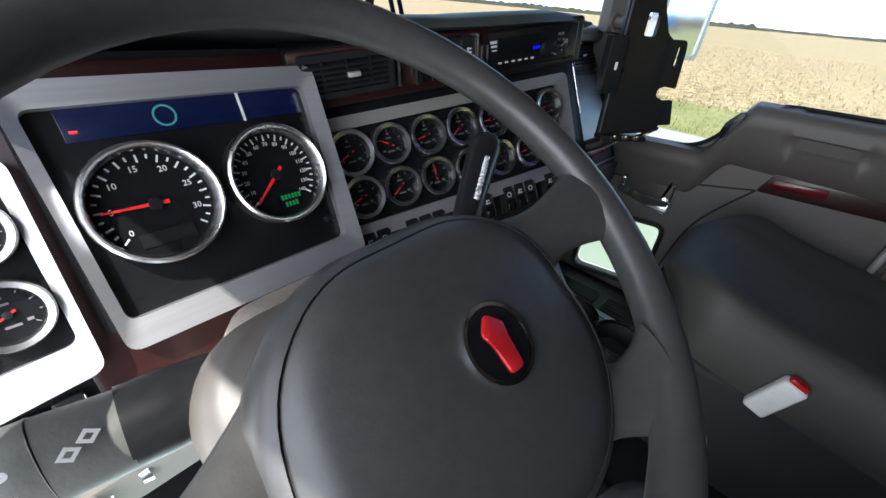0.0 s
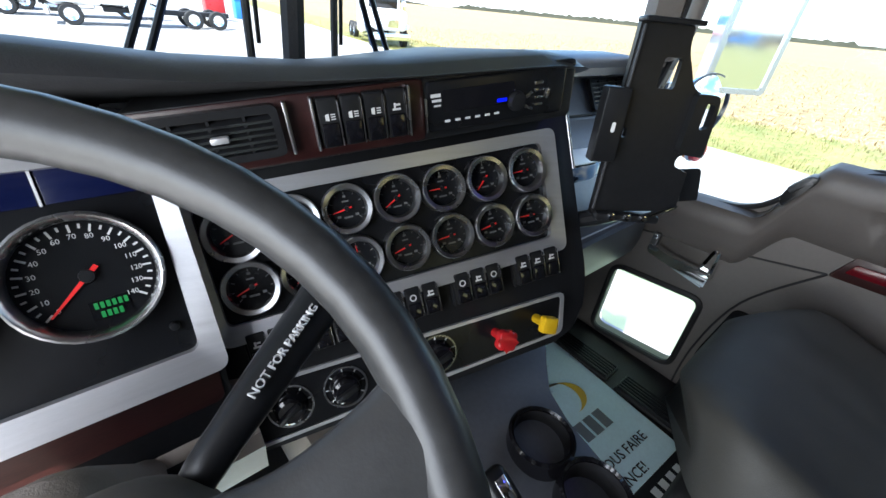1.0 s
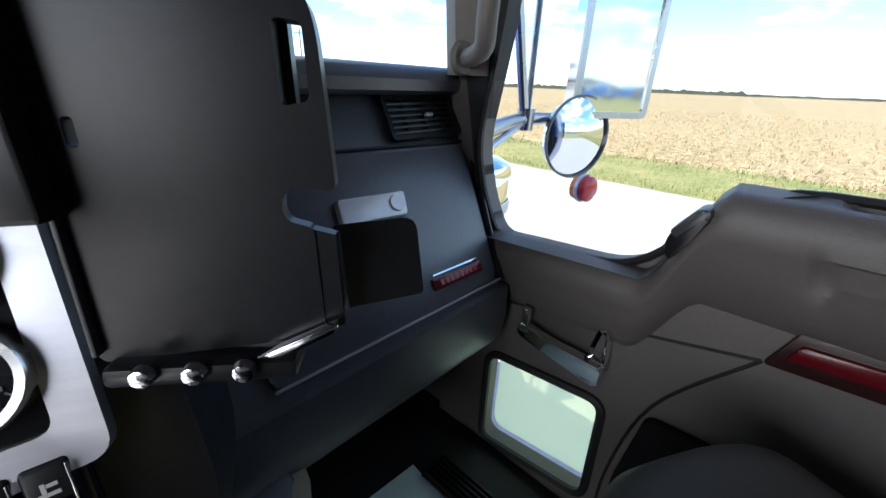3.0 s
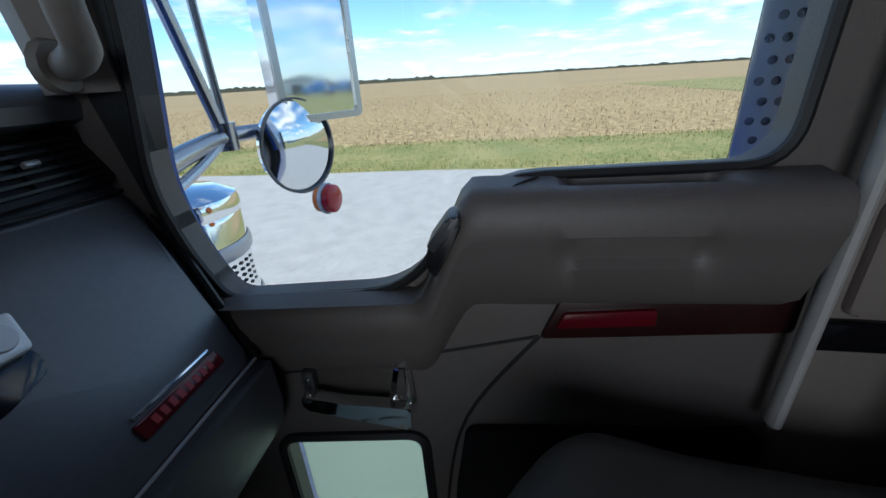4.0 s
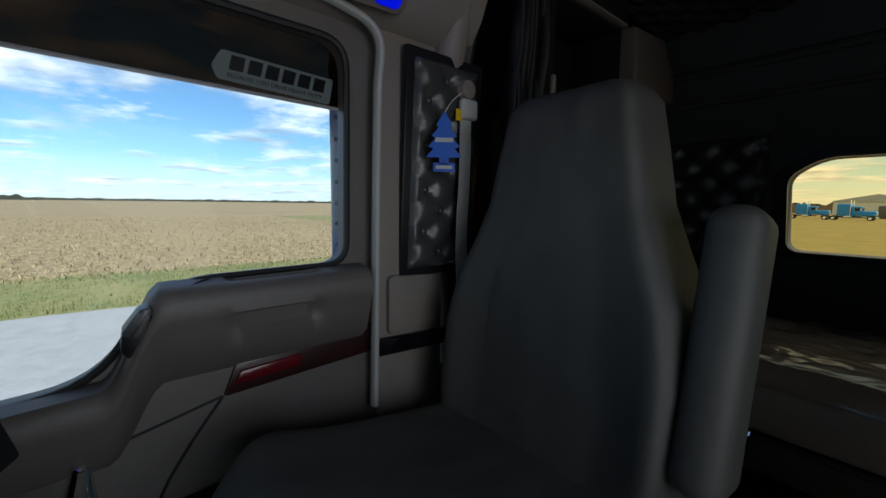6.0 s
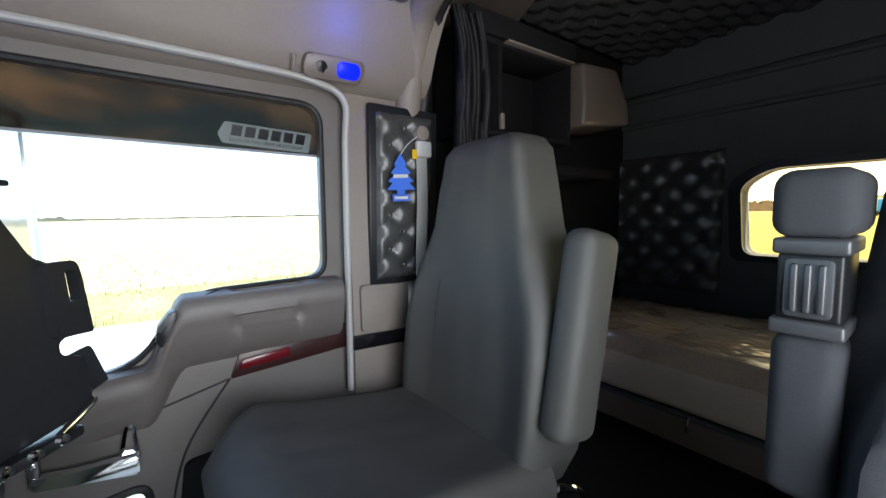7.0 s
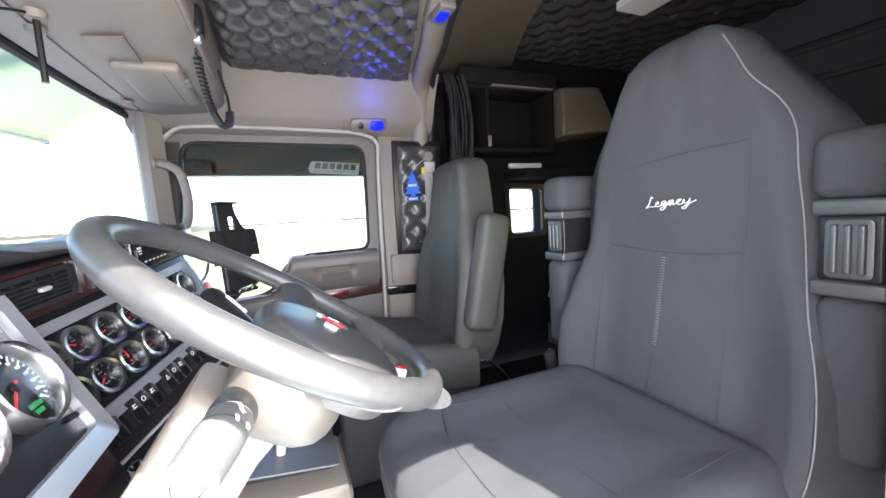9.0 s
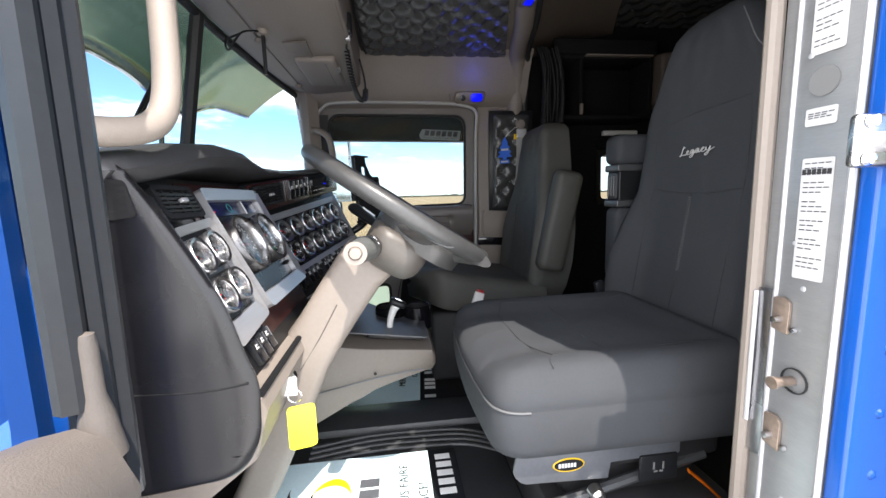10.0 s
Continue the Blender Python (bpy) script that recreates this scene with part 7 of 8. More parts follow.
def cabinet():
    c = thing("sleeper_cabinet", "black open shelf cabinet with a taupe end box", "cabinet")
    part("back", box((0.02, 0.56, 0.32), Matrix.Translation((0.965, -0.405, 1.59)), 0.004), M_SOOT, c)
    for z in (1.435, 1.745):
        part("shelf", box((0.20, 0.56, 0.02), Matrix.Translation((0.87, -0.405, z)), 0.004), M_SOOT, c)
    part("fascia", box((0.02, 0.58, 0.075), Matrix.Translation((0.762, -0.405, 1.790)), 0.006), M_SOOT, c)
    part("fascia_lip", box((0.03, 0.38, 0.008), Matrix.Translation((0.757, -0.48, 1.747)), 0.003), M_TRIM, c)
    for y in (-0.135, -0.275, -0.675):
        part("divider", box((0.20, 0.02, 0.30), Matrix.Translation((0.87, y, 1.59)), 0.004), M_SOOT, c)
    part("catch", box((0.012, 0.018, 0.055), Matrix.Translation((0.765, -0.275, 1.475)), 0.003), M_TRIM, c)
    bm = loft([[(0.72, -0.70, 1.50), (0.95, -0.72, 1.49), (0.95, -1.08, 1.53), (0.725, -1.075, 1.545)],
               [(0.715, -0.705, 1.60), (0.95, -0.72, 1.60), (0.95, -1.07, 1.62), (0.72, -1.055, 1.63)],
               [(0.735, -0.715, 1.76), (0.95, -0.72, 1.80), (0.95, -1.02, 1.80), (0.74, -0.985, 1.785)]])
    bmesh.ops.bevel(bm, geom=bm.edges[:], offset=0.018, segments=3, profile=0.5, affect="EDGES", clamp_overlap=True)
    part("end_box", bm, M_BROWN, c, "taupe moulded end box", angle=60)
    part("lower_shelf", box((0.24, 0.50, 0.045), Matrix.Translation((0.86, -0.72, 1.315)), 0.012, 3), M_SOOT, c)


cabinet()


def bunk():
    b = thing("bunk", "sleeper bunk with a tan mattress under clear plastic", "bed")
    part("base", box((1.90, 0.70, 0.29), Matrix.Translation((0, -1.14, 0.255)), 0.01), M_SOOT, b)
    part("front_board", box((1.90, 0.025, 0.105), Matrix.Translation((0, -0.742, 0.350)), 0.006), M_TRIM, b, "taupe bunk front board")
    part("rail", box((1.90, 0.03, 0.014), Matrix.Translation((0, -0.740, 0.409)), 0.004), M_DARK, b)
    rng = random.Random(2)
    def top(s, t):
        x, y = -0.95 + 1.9 * s, -1.49 + 0.75 * t
        e = min(1, (1 - t) / 0.06, t / 0.05)
        return Vector((x, y, 0.575 + 0.065 * max(0, e) ** 0.5 + 0.014 * noise.noise(Vector((x * 5, y * 7, 0))) + 0.009 * abs(noise.noise(Vector((x * 11, y * 22, 3)))) + 0.004 * noise.noise(Vector((x * 30, y * 40, 5)))))
    part("mattress", sheet(top, 150, 70), M_BED, b, "tan mattress wrapped in crumpled clear plastic", angle=180)
    part("mattress_side", box((1.9, 0.745, 0.172), Matrix.Translation((0, -1.1125, 0.502)), 0.03, 3), M_TICK, b)
    part("hook", tube([(0.30, -0.725, 0.42), (0.30, -0.705, 0.40), (0.30, -0.708, 0.37)], 0.006, 8, 4), M_CHROME, b)


bunk()


# ---- outside ----
GROUND_Z = -1.25


def ground_material():
    m = bpy.data.materials.new("stubble_field")
    m.use_nodes = True
    nt = m.node_tree
    b = nt.nodes["Principled BSDF"]
    b.inputs["Roughness"].default_value = 0.95
    tc = nt.nodes.new("ShaderNodeTexCoord")
    mp = nt.nodes.new("ShaderNodeMapping"); mp.inputs["Scale"].default_value = (1.0, 0.35, 1)
    nt.links.new(tc.outputs["Object"], mp.inputs[0])
    n1 = nt.nodes.new("ShaderNodeTexNoise"); n1.inputs["Scale"].default_value = 0.05; n1.inputs["Detail"].default_value = 6
    n2 = nt.nodes.new("ShaderNodeTexNoise"); n2.inputs["Scale"].default_value = 2.4; n2.inputs["Detail"].default_value = 8; n2.inputs["Roughness"].default_value = 0.75
    nt.links.new(mp.outputs[0], n1.inputs["Vector"]); nt.links.new(tc.outputs["Object"], n2.inputs["Vector"])
    r1 = nt.nodes.new("ShaderNodeValToRGB")
    r1.color_ramp.elements[0].position, r1.color_ramp.elements[1].position = 0.38, 0.64
    r1.color_ramp.elements[0].color, r1.color_ramp.elements[1].color = (0.130, 0.088, 0.042, 1), (0.43, 0.325, 0.165, 1)
    nt.links.new(n2.outputs["Fac"], r1.inputs[0])
    r2 = nt.nodes.new("ShaderNodeValToRGB")
    r2.color_ramp.elements[0].color, r2.color_ramp.elements[1].color = (0.75, 0.75, 0.75, 1), (1.1, 1.1, 1.1, 1)
    nt.links.new(n1.outputs["Fac"], r2.inputs[0])
    mul = nt.nodes.new("ShaderNodeMix"); mul.data_type = "RGBA"; mul.blend_type = "MULTIPLY"; mul.inputs["Factor"].default_value = 1
    nt.links.new(r1.outputs[0], mul.inputs["A"]); nt.links.new(r2.outputs[0], mul.inputs["B"])
    nt.links.new(mul.outputs["Result"], b.inputs["Base Color"])
    return m


M_FIELD = ground_material()
M_GRAVEL = material("pale_gravel", (0.29, 0.29, 0.29), 0.9, vary=0.16, scale=3.0, fine=22, bump=0.3, bump_scale=80)
M_GRASS = material("verge_grass", (0.10, 0.14, 0.03), 0.9, second=(0.26, 0.22, 0.09), scale=0.6, fine=6)
M_STALK = material("maize_stalk", (0.26, 0.185, 0.09), 0.9, second=(0.56, 0.44, 0.26), scale=1.0, fine=12)
M_BARE = material("bare_trees", (0.20, 0.165, 0.13), 0.95, vary=0.3, scale=0.3, fine=2.0)
M_WOODS = material("far_woods", (0.055, 0.060, 0.045), 0.95, vary=0.3, scale=0.02, fine=0.3)

ob = finish("ground", sheet(lambda s, t: Vector((-3000 + 6000 * s, -3000 + 6000 * t, GROUND_Z - 0.02)), 8, 8), M_FIELD)
tagged(ob, "harvested maize stubble field reaching the horizon", "ground", kind="structure")


def road_edge(y):
    return 11.0 + 0.5 * noise.noise(Vector((y * 0.15, 0, 0))) + max(0, y - 5) * 0.15


bm = bmesh.new()
ys = [-60 + 2 * k for k in range(81)]
rows = [[bm.verts.new((-60, y, GROUND_Z)), bm.verts.new((road_edge(y), y, GROUND_Z))] for y in ys]
for a, b in zip(rows, rows[1:]):
    bm.faces.new((a[0], a[1], b[1], b[0]))
ob = finish("road", bm, M_GRAVEL)
tagged(ob, "pale grey gravel yard", "gravel yard", kind="structure")
bm = bmesh.new()
rows = [[bm.verts.new((road_edge(y) - 0.05, y, GROUND_Z + 0.002)), bm.verts.new((road_edge(y) + 2.2, y, GROUND_Z + 0.06)), bm.verts.new((road_edge(y) + 5.6 + 1.4 * noise.noise(Vector((y * 0.3, 4, 0))), y, GROUND_Z - 0.015))] for y in ys]
for a, b in zip(rows, rows[1:]):
    bm.faces.new((a[0], a[1], b[1], b[0])); bm.faces.new((a[1], a[2], b[2], b[1]))
ob = finish("ground_verge", bm, M_GRASS)
tagged(ob, "green and dry grass verge beside the field", "verge", kind="structure")

bm = sheet(lambda a, b: Vector((-70 + 140 * a, -20 - 150 * b + 1.5 * noise.noise(Vector((a * 30, b * 3, 2))), GROUND_Z + 0.012)), 30, 6)
ob = finish("ground_lawn", bm, M_GRASS)
tagged(ob, "dry green lawn behind the truck", "lawn", kind="structure")


def blades(name, mat, count, area, size, seed, flat, label, category):
    """Many thin leaning slivers as one mesh."""
    rng = np.random.default_rng(seed)
    x0, x1, y0, y1 = area
    u = rng.random(count)
    xs = x0 + (x1 - x0) * u ** 1.6
    yy = y0 + (y1 - y0) * rng.random(count)
    if name == "verge_grass":
        xs = np.array([road_edge(v) for v in yy]) + 0.05 + 5.2 * rng.random(count) ** 1.3
    h = size * (0.5 + rng.random(count))
    a = rng.random(count) * 2 * np.pi
    lean = flat * (0.3 + rng.random(count))
    v = np.zeros((count, 3, 3))
    wdt = 0.10 * h
    v[:, 0] = np.stack([xs - wdt * np.sin(a), yy + wdt * np.cos(a), np.full(count, GROUND_Z - 0.01)], 1)
    v[:, 1] = np.stack([xs + wdt * np.sin(a), yy - wdt * np.cos(a), np.full(count, GROUND_Z - 0.01)], 1)
    v[:, 2] = np.stack([xs + lean * h * np.cos(a), yy + lean * h * np.sin(a), GROUND_Z + h * np.sqrt(np.maximum(0.05, 1 - np.minimum(lean, 0.97) ** 2))], 1)
    me = bpy.data.meshes.new(name)
    me.from_pydata(v.reshape(-1, 3).tolist(), [], np.arange(3 * count).reshape(-1, 3).tolist())
    me.materials.append(mat)
    o = new(name, me)
    return tagged(o, label, category, kind="stuff")


blades("stubble", M_STALK, 70000, (16.0, 70.0, -50, 45), 0.17, 1, 1.3, "pale broken maize stalks left on the field", "stubble")
blades("verge_grass", M_GRASS, 36000, (11.0, 14.0, -30, 30), 0.10, 2, 0.5, "short green and dry grass", "grass")


def woods(name, d, a0, a1, h, seed, mat=None):
    """A far belt of trees with an uneven top."""
    bm = bmesh.new()
    rng = random.Random(seed)
    n = 220
    prev = None
    for k in range(n + 1):
        a = radians(a0 + (a1 - a0) * k / n)
        env = min(1, k / 10, (n - k) / 10)
        z = h * (0.55 + 0.6 * abs(noise.noise(Vector((k * 0.21, seed, 0)))) + 0.18 * rng.random()) * env
        x, y = d * math.sin(a), d * math.cos(a)
        cur = [bm.verts.new((x, y, GROUND_Z - 1)), bm.verts.new((x, y, GROUND_Z + z)), bm.verts.new((x * 1.02, y * 1.02, GROUND_Z + z * 0.9)), bm.verts.new((x * 1.02, y * 1.02, GROUND_Z - 1))]
        if prev:
            for i in range(3):
                bm.faces.new((prev[i], cur[i], cur[i + 1], prev[i + 1]))
        prev = cur
    o = finish(name, bm, mat or M_WOODS)
    tagged(o, "far belt of woods along the horizon", "woods", kind="stuff")


woods("far_woods", 1500, 40, 84, 16, 1)
woods("far_woods", 1900, 80, 150, 11, 2)
woods("far_woods", 1700, -60, 38, 14, 3)
woods("far_woods", 900, 150, 230, 14, 5)
woods("far_woods", 260, 160, 215, 6, 7, M_BARE)


def mirrors():
    m = thing("door_mirror", "chrome framed west-coast mirror with a round convex mirror below", "mirror")
    # flat mirror
    c, w, h = Vector((1.395, 1.10, 1.245)), 0.21, 0.44
    mp = plane(c, (0.85, -0.53, 0), (0, 0, 1))
    part("back", prism(rrect(w + 0.02, h + 0.02, 0.015, 4), -0.05, mp, 0), M_CHROME, m)
    part("mirror_glass", prism(rrect(w, h, 0.010, 4), 0.004, mp), M_MIRROR, m, "flat mirror glass")
    part("mirror_frame", ring(rrect(w + 0.03, h + 0.03, 0.018, 4), rrect(w - 0.004, h - 0.004, 0.010, 4), 0.010, mp), M_STEEL, m)
    mr = plane((1.315, 1.145, 0.957), (0.93, -0.36, 0), (0, 0.0, 1)) @ Matrix.Diagonal((1.05, 1.05, 1, 1))
    part("round_back", lathe([(0.0, -0.05), (0.06, -0.045), (0.10, -0.02), (0.106, 0.0)], mr, 30), M_CHROME, m)
    part("round_rim", ring(circle(0.108, 40), circle(0.1035, 40), 0.008, mr), M_DARK, m)
    part("round_glass", lathe([(0.0, 0.022), (0.035, 0.019), (0.07, 0.012), (0.103, 0.001)], mr, 36), M_MIRROR, m, "convex mirror glass")
    lm = plane((1.40, 1.13, 0.80), (1, -0.18, 0), (0, 0, 1))
    lamp = part("marker_lamp", lathe([(0.042, -0.012), (0.044, -0.010), (0.044, 0.0), (0.042, 0.002)], lm, 24), M_SILVER, m, "round red and amber marker lamp")
    part("red_lens", lathe([(0.0, 0.026), (0.030, 0.024), (0.039, 0.018), (0.041, 0.0)], lm, 24), M_REDLENS, lamp)
    part("amber_lens", lathe([(0.0, -0.036), (0.030, -0.034), (0.039, -0.028), (0.041, -0.010)], lm, 24), M_ORANGE, lamp)
    part("arm", tube([(0.93, 1.21, 0.975), (1.05, 1.232, 0.990), (1.18, 1.238, 1.003), (1.30, 1.18, 1.005)], [0.020, 0.019, 0.017, 0.014], 12, 5), M_STEEL, m)
    part("arm", tube([(0.93, 1.20, 0.935), (1.06, 1.225, 0.960), (1.18, 1.238, 1.000)], 0.010, 10, 5), M_STEEL, m)
    part("clamp", lathe([(0.0, -0.030), (0.022, -0.028), (0.024, 0.028), (0.0, 0.030)], Matrix.Translation((1.185, 1.238, 1.003)), 14), M_STEEL, m)
    part("arm", tube([(1.18, 1.238, 1.0), (1.115, 1.245, 1.245), (1.02, 1.26, 1.62)], 0.013, 10, 5), M_STEEL, m)
    part("arm", tube([(1.19, 1.238, 1.0), (1.19, 1.238, 1.75)], 0.009, 10, 1), M_STEEL, m)
    part("arm", tube([(1.345, 1.15, 0.86), (1.345, 1.15, 1.62)], 0.018, 10, 1), M_CHROME, m)
    part("arm", tube([(0.93, 1.22, 1.66), (1.2, 1.28, 1.64), (1.36, 1.14, 1.62)], 0.014, 10, 5), M_CHROME, m)
    return m


M_MIRROR = material("mirror_silver", (0.74, 0.77, 0.80), 0.03, 1.0, vary=0.01)
M_REDLENS = material("red_lens", (0.55, 0.02, 0.03), 0.2, vary=0.1)
mirrors()


def air_cleaner():
    a = thing("air_cleaner", "chrome perforated air cleaner canister with domed top", "air cleaner")
    c = Matrix.Translation((1.41, 1.64, 0.02)) @ Matrix.Diagonal((1.5, 1.5, 1, 1))
    part("canister", lathe([(0.0, 0.05), (0.11, 0.05), (0.125, 0.08), (0.125, 0.72), (0.12, 0.74)], c, 32), M_CHROME, a)
    part("band", lathe([(0.127, 0.60), (0.131, 0.61), (0.131, 0.64), (0.127, 0.65)], c, 32), M_SILVER, a)
    part("band", lathe([(0.127, 0.40), (0.131, 0.41), (0.131, 0.44), (0.127, 0.45)], c, 32), M_SILVER, a)
    part("dome", lathe([(0.128, 0.735), (0.130, 0.75), (0.124, 0.785), (0.09, 0.81), (0.0, 0.82)], c, 32), M_CHROME, a)
    me = bpy.data.meshes.new("vent_hole")
    b = lathe([(0.0, 0.001), (0.006, 0.001)], n=6); b.to_mesh(me); b.free(); me.materials.append(M_MATTE)
    for i in range(16):
        for j in range(5):
            t = radians(150 + 9 * i)
            shared("vent_hole", me, a, c @ Matrix.Rotation(t, 4, "Z") @ Matrix.Translation((0.1255, 0, 0.50 + 0.02 * j)) @ Matrix.Rotation(radians(90), 4, "Y"))
    part("bracket", tube([(1.41, 1.64, 0.12), (1.18, 1.55, 0.10), (0.93, 1.45, 0.10)], 0.06, 12, 5), M_CHROME, a)


air_cleaner()


M_SHIELD = material("stainless_plate", (0.86, 0.87, 0.88), 0.30, 0.75, vary=0.05)


def side_shield():
    """Perforated bright plate on the sleeper's front corner, behind the window."""
    s = thing("perforated_plate", "perforated stainless plate on the sleeper corner", "plate")
    m = plane((1.075, 0.235, 1.25), (0.35, 0.90, 0), (0, 0, 1))
    holes = []
    for j in range(26):
        for i in range(4):
            holes.append(circle(0.0068, 8, -0.034 + 0.021 * i + (0.005 if j % 2 else -0.005), -0.34 + 0.0295 * j))
    part("sheet", plate([(-0.05, -0.36), (0.05, -0.36), (0.05, 0.45), (-0.05, 0.45)], holes, 0.002, m), M_SHIELD, s)
    part("backing", box((0.10, 0.81, 0.002), m, 0, at=(0, 0.045, 0.014)), M_STEEL, s)
    part("edge", box((0.05, 0.17, 0.82), Matrix.Translation((1.045, 0.10, 1.28)), 0.003), M_BLUE, s)


side_shield()

# hood and body under the windscreen
def hood():
    h = thing("hood", "long blue truck hood", "hood")
    rows = []
    for y, w, z in ((1.42, 0.80, 0.95), (1.8, 0.76, 0.93), (2.4, 0.70, 0.88), (3.0, 0.62, 0.80), (3.15, 0.60, 0.70)):
        rows.append([(-w, y, z - 0.5), (-w, y, z - 0.15), (-w * 0.85, y, z - 0.03), (-w * 0.4, y, z), (w * 0.4, y, z), (w * 0.85, y, z - 0.03), (w, y, z - 0.15), (w, y, z - 0.5)])
    part("panel", loft(rows), M_BLUE, h, angle=60)
    part("cowl", box((1.84, 0.20, 0.9), Matrix.Translation((0, 1.492, 0.45)), 0.03), M_BLUE, h)


hood()


def wipers():
    for s, x0 in ((-1, -0.062), (1, 0.091)):
        w = thing("wiper", "black windscreen wiper with twin arm rods", "wiper")
        part("blade", tube([(x0 - 0.004, 1.412, 1.08), (x0, 1.405, 1.22), (x0 + 0.012, 1.375, 1.56)], 0.007, 8, 4), M_RUBBER, w)
        part("blade_spine", tube([(x0 + 0.014, 1.420, 1.10), (x0 + 0.018, 1.412, 1.24), (x0 + 0.026, 1.385, 1.54)], 0.004, 8, 4), M_BLACK, w)
        for e in (0.0, 0.03):
            part("arm_rod", tube([(s * (0.235 + e), 1.46, 1.02), (s * (0.16 + e * 0.8), 1.435, 1.18), (x0 + s * 0.02, 1.40, 1.36)], 0.006, 8, 4), M_BLACK, w)


wipers()


# ---- vehicles in the yard ----
def yard_truck(m, label, body=M_WHITE, sleeper_len=1.9, fender=None):
    t = thing("truck", label, "truck", "parked trucks")
    def bx(name, size, at, mat, bev=0.08, lab=""):
        return part(name, box(size, m, bev, 3, at=at), mat, t, lab)
    bx("hood", (2.2, 2.0, 1.1), (3.6, 0, 1.45), body, 0.25)
    bx("cab", (1.5, 2.2, 1.9), (1.85, 0, 1.95), body, 0.15)
    bx("sleeper", (sleeper_len, 2.4, 2.5), (1.1 - sleeper_len / 2, 0, 2.2), body, 0.2)
    bx("fairing", (1.0, 0.5, 0.5), (0.9, 0.95, 0.85), body, 0.08)
    bx("fairing", (1.0, 0.5, 0.5), (0.9, -0.95, 0.85), body, 0.08)
    bx("windscreen", (0.05, 1.8, 0.75), (2.62, 0, 2.4), M_GLOSS, 0.02)
    for s in (-1, 1):
        bx("side_window", (0.75, 0.03, 0.6), (1.95, s * 1.105, 2.35), M_GLOSS, 0.01)
        bx("mirror", (0.10, 0.25, 0.6), (2.5, s * 1.35, 2.2), M_CHROME, 0.03)
        bx("headlamp", (0.06, 0.35, 0.22), (4.68, s * 0.72, 1.35), M_LENS, 0.03)
        bx("fender", (1.3, 0.35, 0.28), (3.9, s * 0.98, 1.15), fender or body, 0.12)
        bx("tank", (1.3, 0.55, 0.55), (0.6, s * 0.95, 0.75), M_CHROME, 0.2)
        for x in (3.9, -1.6, -2.9):
            wm = m @ Matrix.Translation((x, s * 0.98, 0.5)) @ Matrix.Rotation(radians(90), 4, "X")
            w = part("wheel", lathe([(0.29, -0.16), (0.46, -0.16), (0.50, -0.10), (0.50, 0.10), (0.46, 0.16), (0.29, 0.16)], wm, 28), M_RUBBER, t)
            part("rim", lathe([(0.0, -0.05), (0.12, -0.06), (0.29, -0.13), (0.29, 0.13), (0.12, 0.06), (0.0, 0.05)], wm, 24), M_CHROME, w)
    bx("grille", (0.06, 0.9, 0.75), (4.70, 0, 1.45), M_CHROME, 0.03)
    bx("bumper", (0.20, 2.3, 0.38), (4.80, 0, 0.62), M_CHROME, 0.08)
    bx("chassis", (6.2, 0.8, 0.25), (-0.6, 0, 0.75), M_MATTE, 0.03)
    for s in (-1, 1):
        part("stack", tube([m @ Vector((0.98, s * 1.28, 0.9)), m @ Vector((0.98, s * 1.28, 4.2))], 0.075, 12, 1), M_CHROME, t)


G = Matrix.Translation((0, 0, GROUND_Z))
M_FARBLUE = material("bright_blue_paint", (0.03, 0.28, 0.80), 0.4, vary=0.05, scale=1)
M_SKYBLUE = material("light_blue_paint", (0.02, 0.20, 0.62), 0.3, vary=0.05, scale=1)
yard_truck(G @ Matrix.Translation((3.6, 31.5, 0)) @ Matrix.Rotation(radians(180), 4, "Z"), "white highway tractor parked side-on in the yard", M_WHITE, 0.7)
yard_truck(G @ Matrix.Translation((0.9, 36.5, 0)) @ Matrix.Rotation(radians(180), 4, "Z"), "white highway tractor with red fenders parked in the yard", M_WHITE, 1.9, M_RED)
yard_truck(G @ Matrix.Translation((-4.0, 41.0, 0)) @ Matrix.Rotation(radians(180), 4, "Z"), "light blue highway tractor parked in the yard", M_SKYBLUE)
yard_truck(G @ Matrix.Translation((15.6, 27.5, 0)) @ Matrix.Rotation(radians(-108), 4, "Z"), "white day-cab truck facing the cab in the yard", M_WHITE, 0.4)

for k, (x, y) in enumerate(((9.0, -118), (16.5, -124), (24.0, -122))):
    yard_truck(G @ Matrix.Translation((x, y, 0)) @ Matrix.Rotation(radians(174 + 5 * k), 4, "Z"), "light blue highway tractor parked far behind", M_FARBLUE, 2.2)


def shed(x, y):
    b = thing("shed", "white metal-clad shed far behind the truck", "shed")
    m = Matrix.Translation((x, y, GROUND_Z))
    part("wall", box((16, 9, 4.2), m, 0.05, at=(0, 0, 2.1)), M_WHITE, b)
    part("roof", prism([(-8.4, 4.15), (8.4, 4.15), (7.9, 4.5), (0, 6.2), (-7.9, 4.5)], 9.6, m @ Matrix.Translation((0, 4.8, 0)) @ Matrix.Rotation(radians(90), 4, "X"), 0.05), M_SILVER, b)
    part("door", box((3.6, 0.1, 3.2), m, 0.02, at=(-2, 4.56, 1.6)), M_DIM, b)


shed(5.5, -150)


def yard_bin(x, y, s, mat, label):
    b = thing("bin", label, "bin")
    part("body", box((s, s, s * 1.3), Matrix.Translation((x, y, GROUND_Z + s * 0.65)), 0.05), mat, b)
    part("lid", box((s * 1.06, s * 1.06, 0.08), Matrix.Translation((x, y, GROUND_Z + s * 1.33)), 0.02), mat, b)


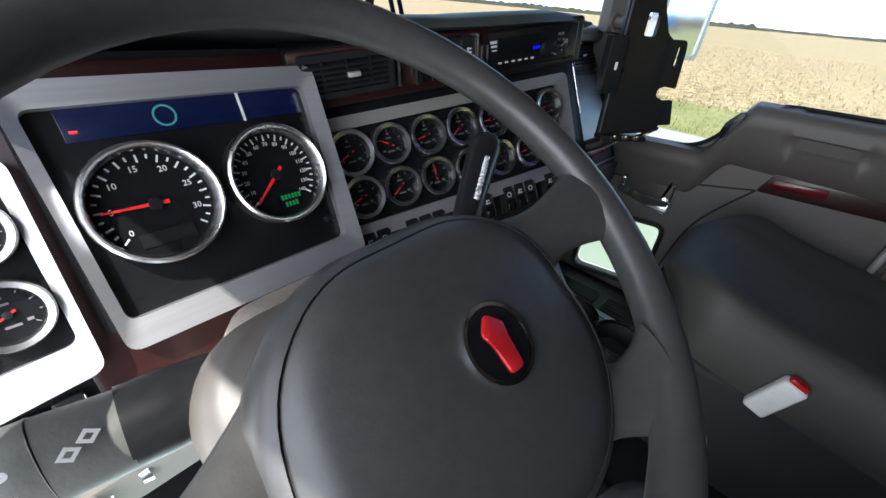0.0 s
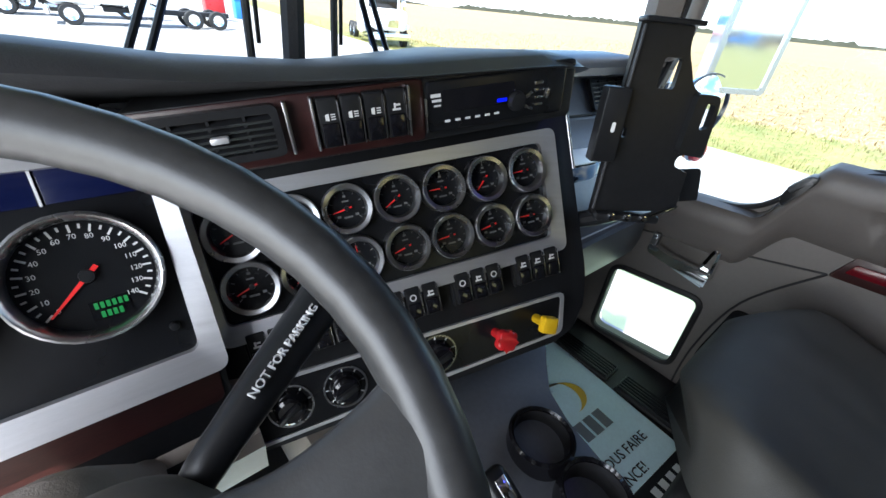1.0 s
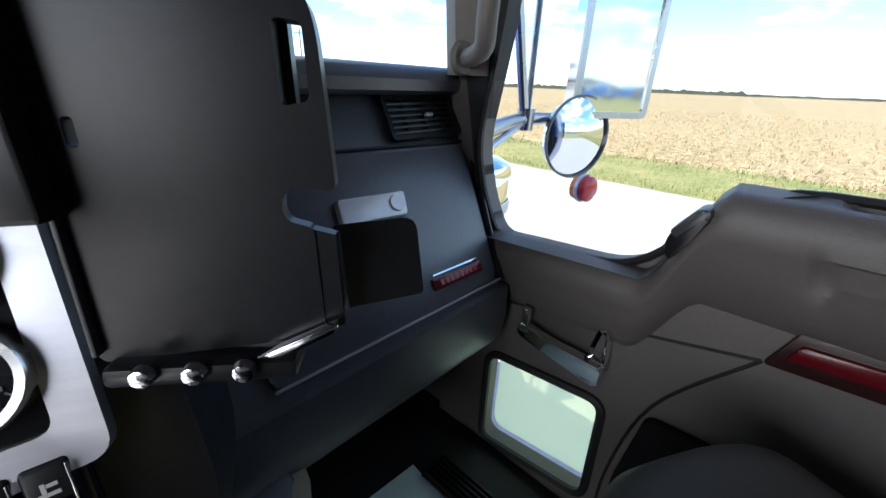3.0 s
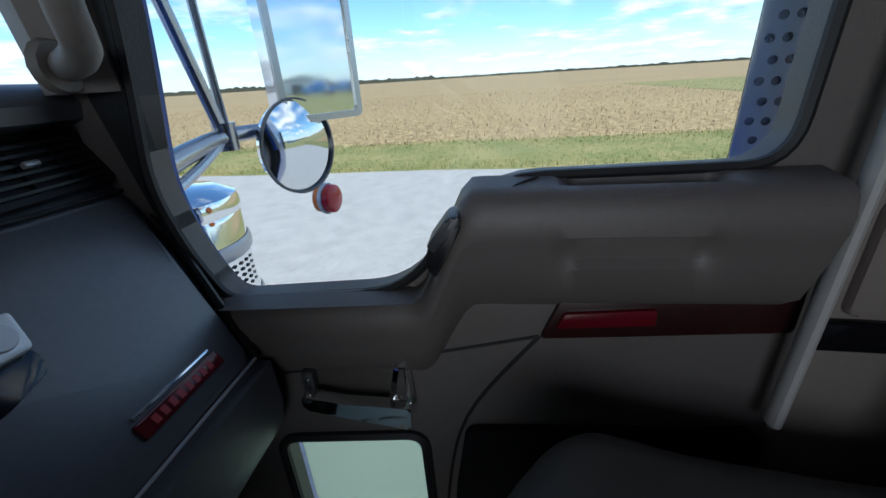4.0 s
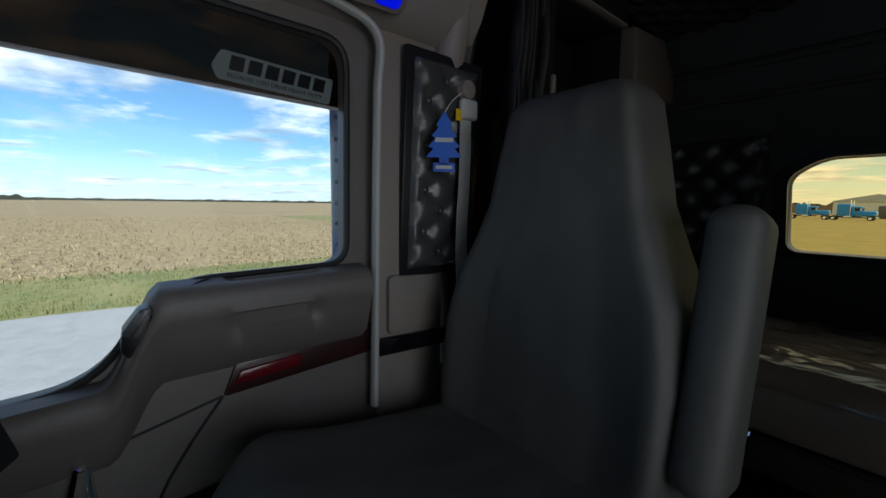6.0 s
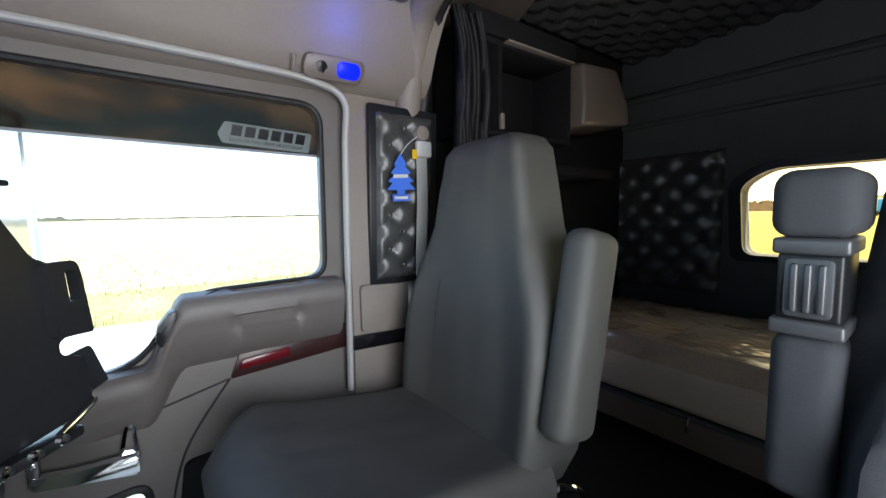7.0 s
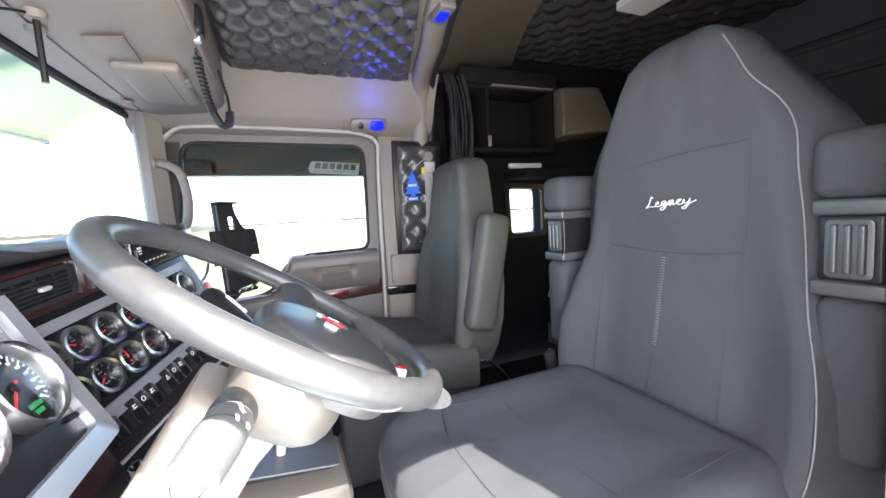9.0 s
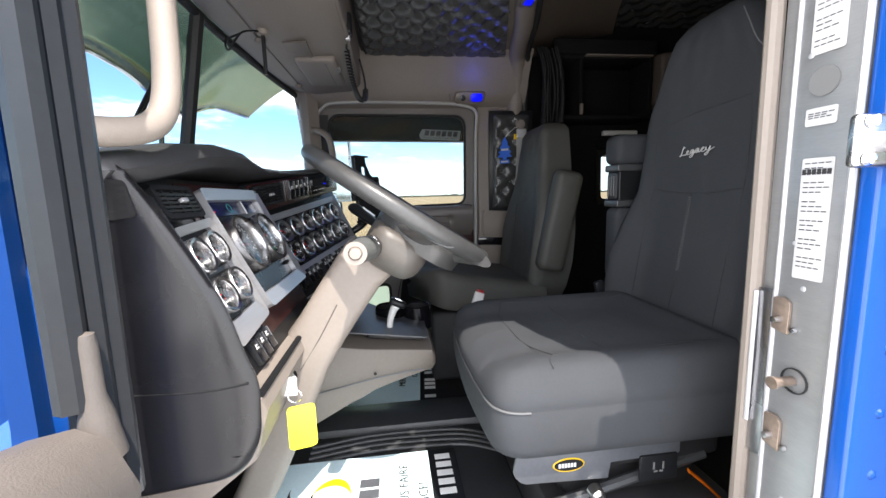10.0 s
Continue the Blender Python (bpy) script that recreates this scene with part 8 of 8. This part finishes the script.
yard_bin(8.3, 39.0, 1.3, M_RED, "red waste bin standing in the yard")
yard_bin(11.2, 42.5, 1.1, M_SKYBLUE, "blue waste bin standing in the yard")


def pole(x, y, h):
    p = thing("utility_pole", "weathered wooden utility pole with a cross arm", "pole", "utility poles")
    part("post", lathe([(0.16, 0), (0.11, h), (0.0, h)], Matrix.Translation((x, y, GROUND_Z)), 10), M_POLE, p)
    part("cross_arm", box((2.2, 0.12, 0.14), Matrix.Translation((x, y, GROUND_Z + h - 0.6)), 0.01), M_POLE, p)


M_POLE = material("weathered_pole", (0.16, 0.13, 0.10), 0.9, vary=0.25)
pole(38, 70, 10)
pole(60, 120, 10)


def sun_visor():
    v = thing("outside_visor", "polished stainless sun visor above the windscreen outside", "visor")
    def pt(s, t):
        x = -0.95 + 1.9 * s
        q = abs(x) / 0.95
        drop = 0.19 + 0.09 * math.exp(-((q - 0.42) / 0.20) ** 2)
        y0 = 1.30 - 0.10 * q * q
        return Vector((x, y0 + 0.30 * t, 1.66 - drop * t ** 1.4))
    bm = sheet(pt, 60, 8)
    bmesh.ops.solidify(bm, geom=bm.faces[:], thickness=0.004)
    part("visor_sheet", bm, M_VISOR, v, angle=180)
    part("visor_edge", tube([pt(k / 40, 1.0) for k in range(41)], 0.006, 6, 1, smooth=False), M_CHROME, v)


# the steel's olive tint paints in the reflection of the grass
M_VISOR = material("grass_tinted_stainless", (0.46, 0.50, 0.34), 0.16, 1.0, vary=0.08, scale=3)
sun_visor()


def dash_camera():
    d = thing("dash_camera", "small black camera on a rod under the overhead shelf", "camera")
    part("rod", tube([(0.03, 1.13, 1.55), (0.032, 1.13, 1.42)], 0.006, 8, 1), M_BLACK, d)
    part("clip", lathe([(0.0, -0.02), (0.016, -0.016), (0.018, 0.0)], Matrix.Translation((0.03, 1.13, 1.552)), 14), M_TRIM, d)
    part("cable", tube([(0.03, 1.13, 1.545), (-0.03, 1.17, 1.52), (-0.06, 1.20, 1.46), (-0.02, 1.22, 1.50), (0.05, 1.20, 1.548)], 0.003, 6, 6), M_BLACK, d)


dash_camera()
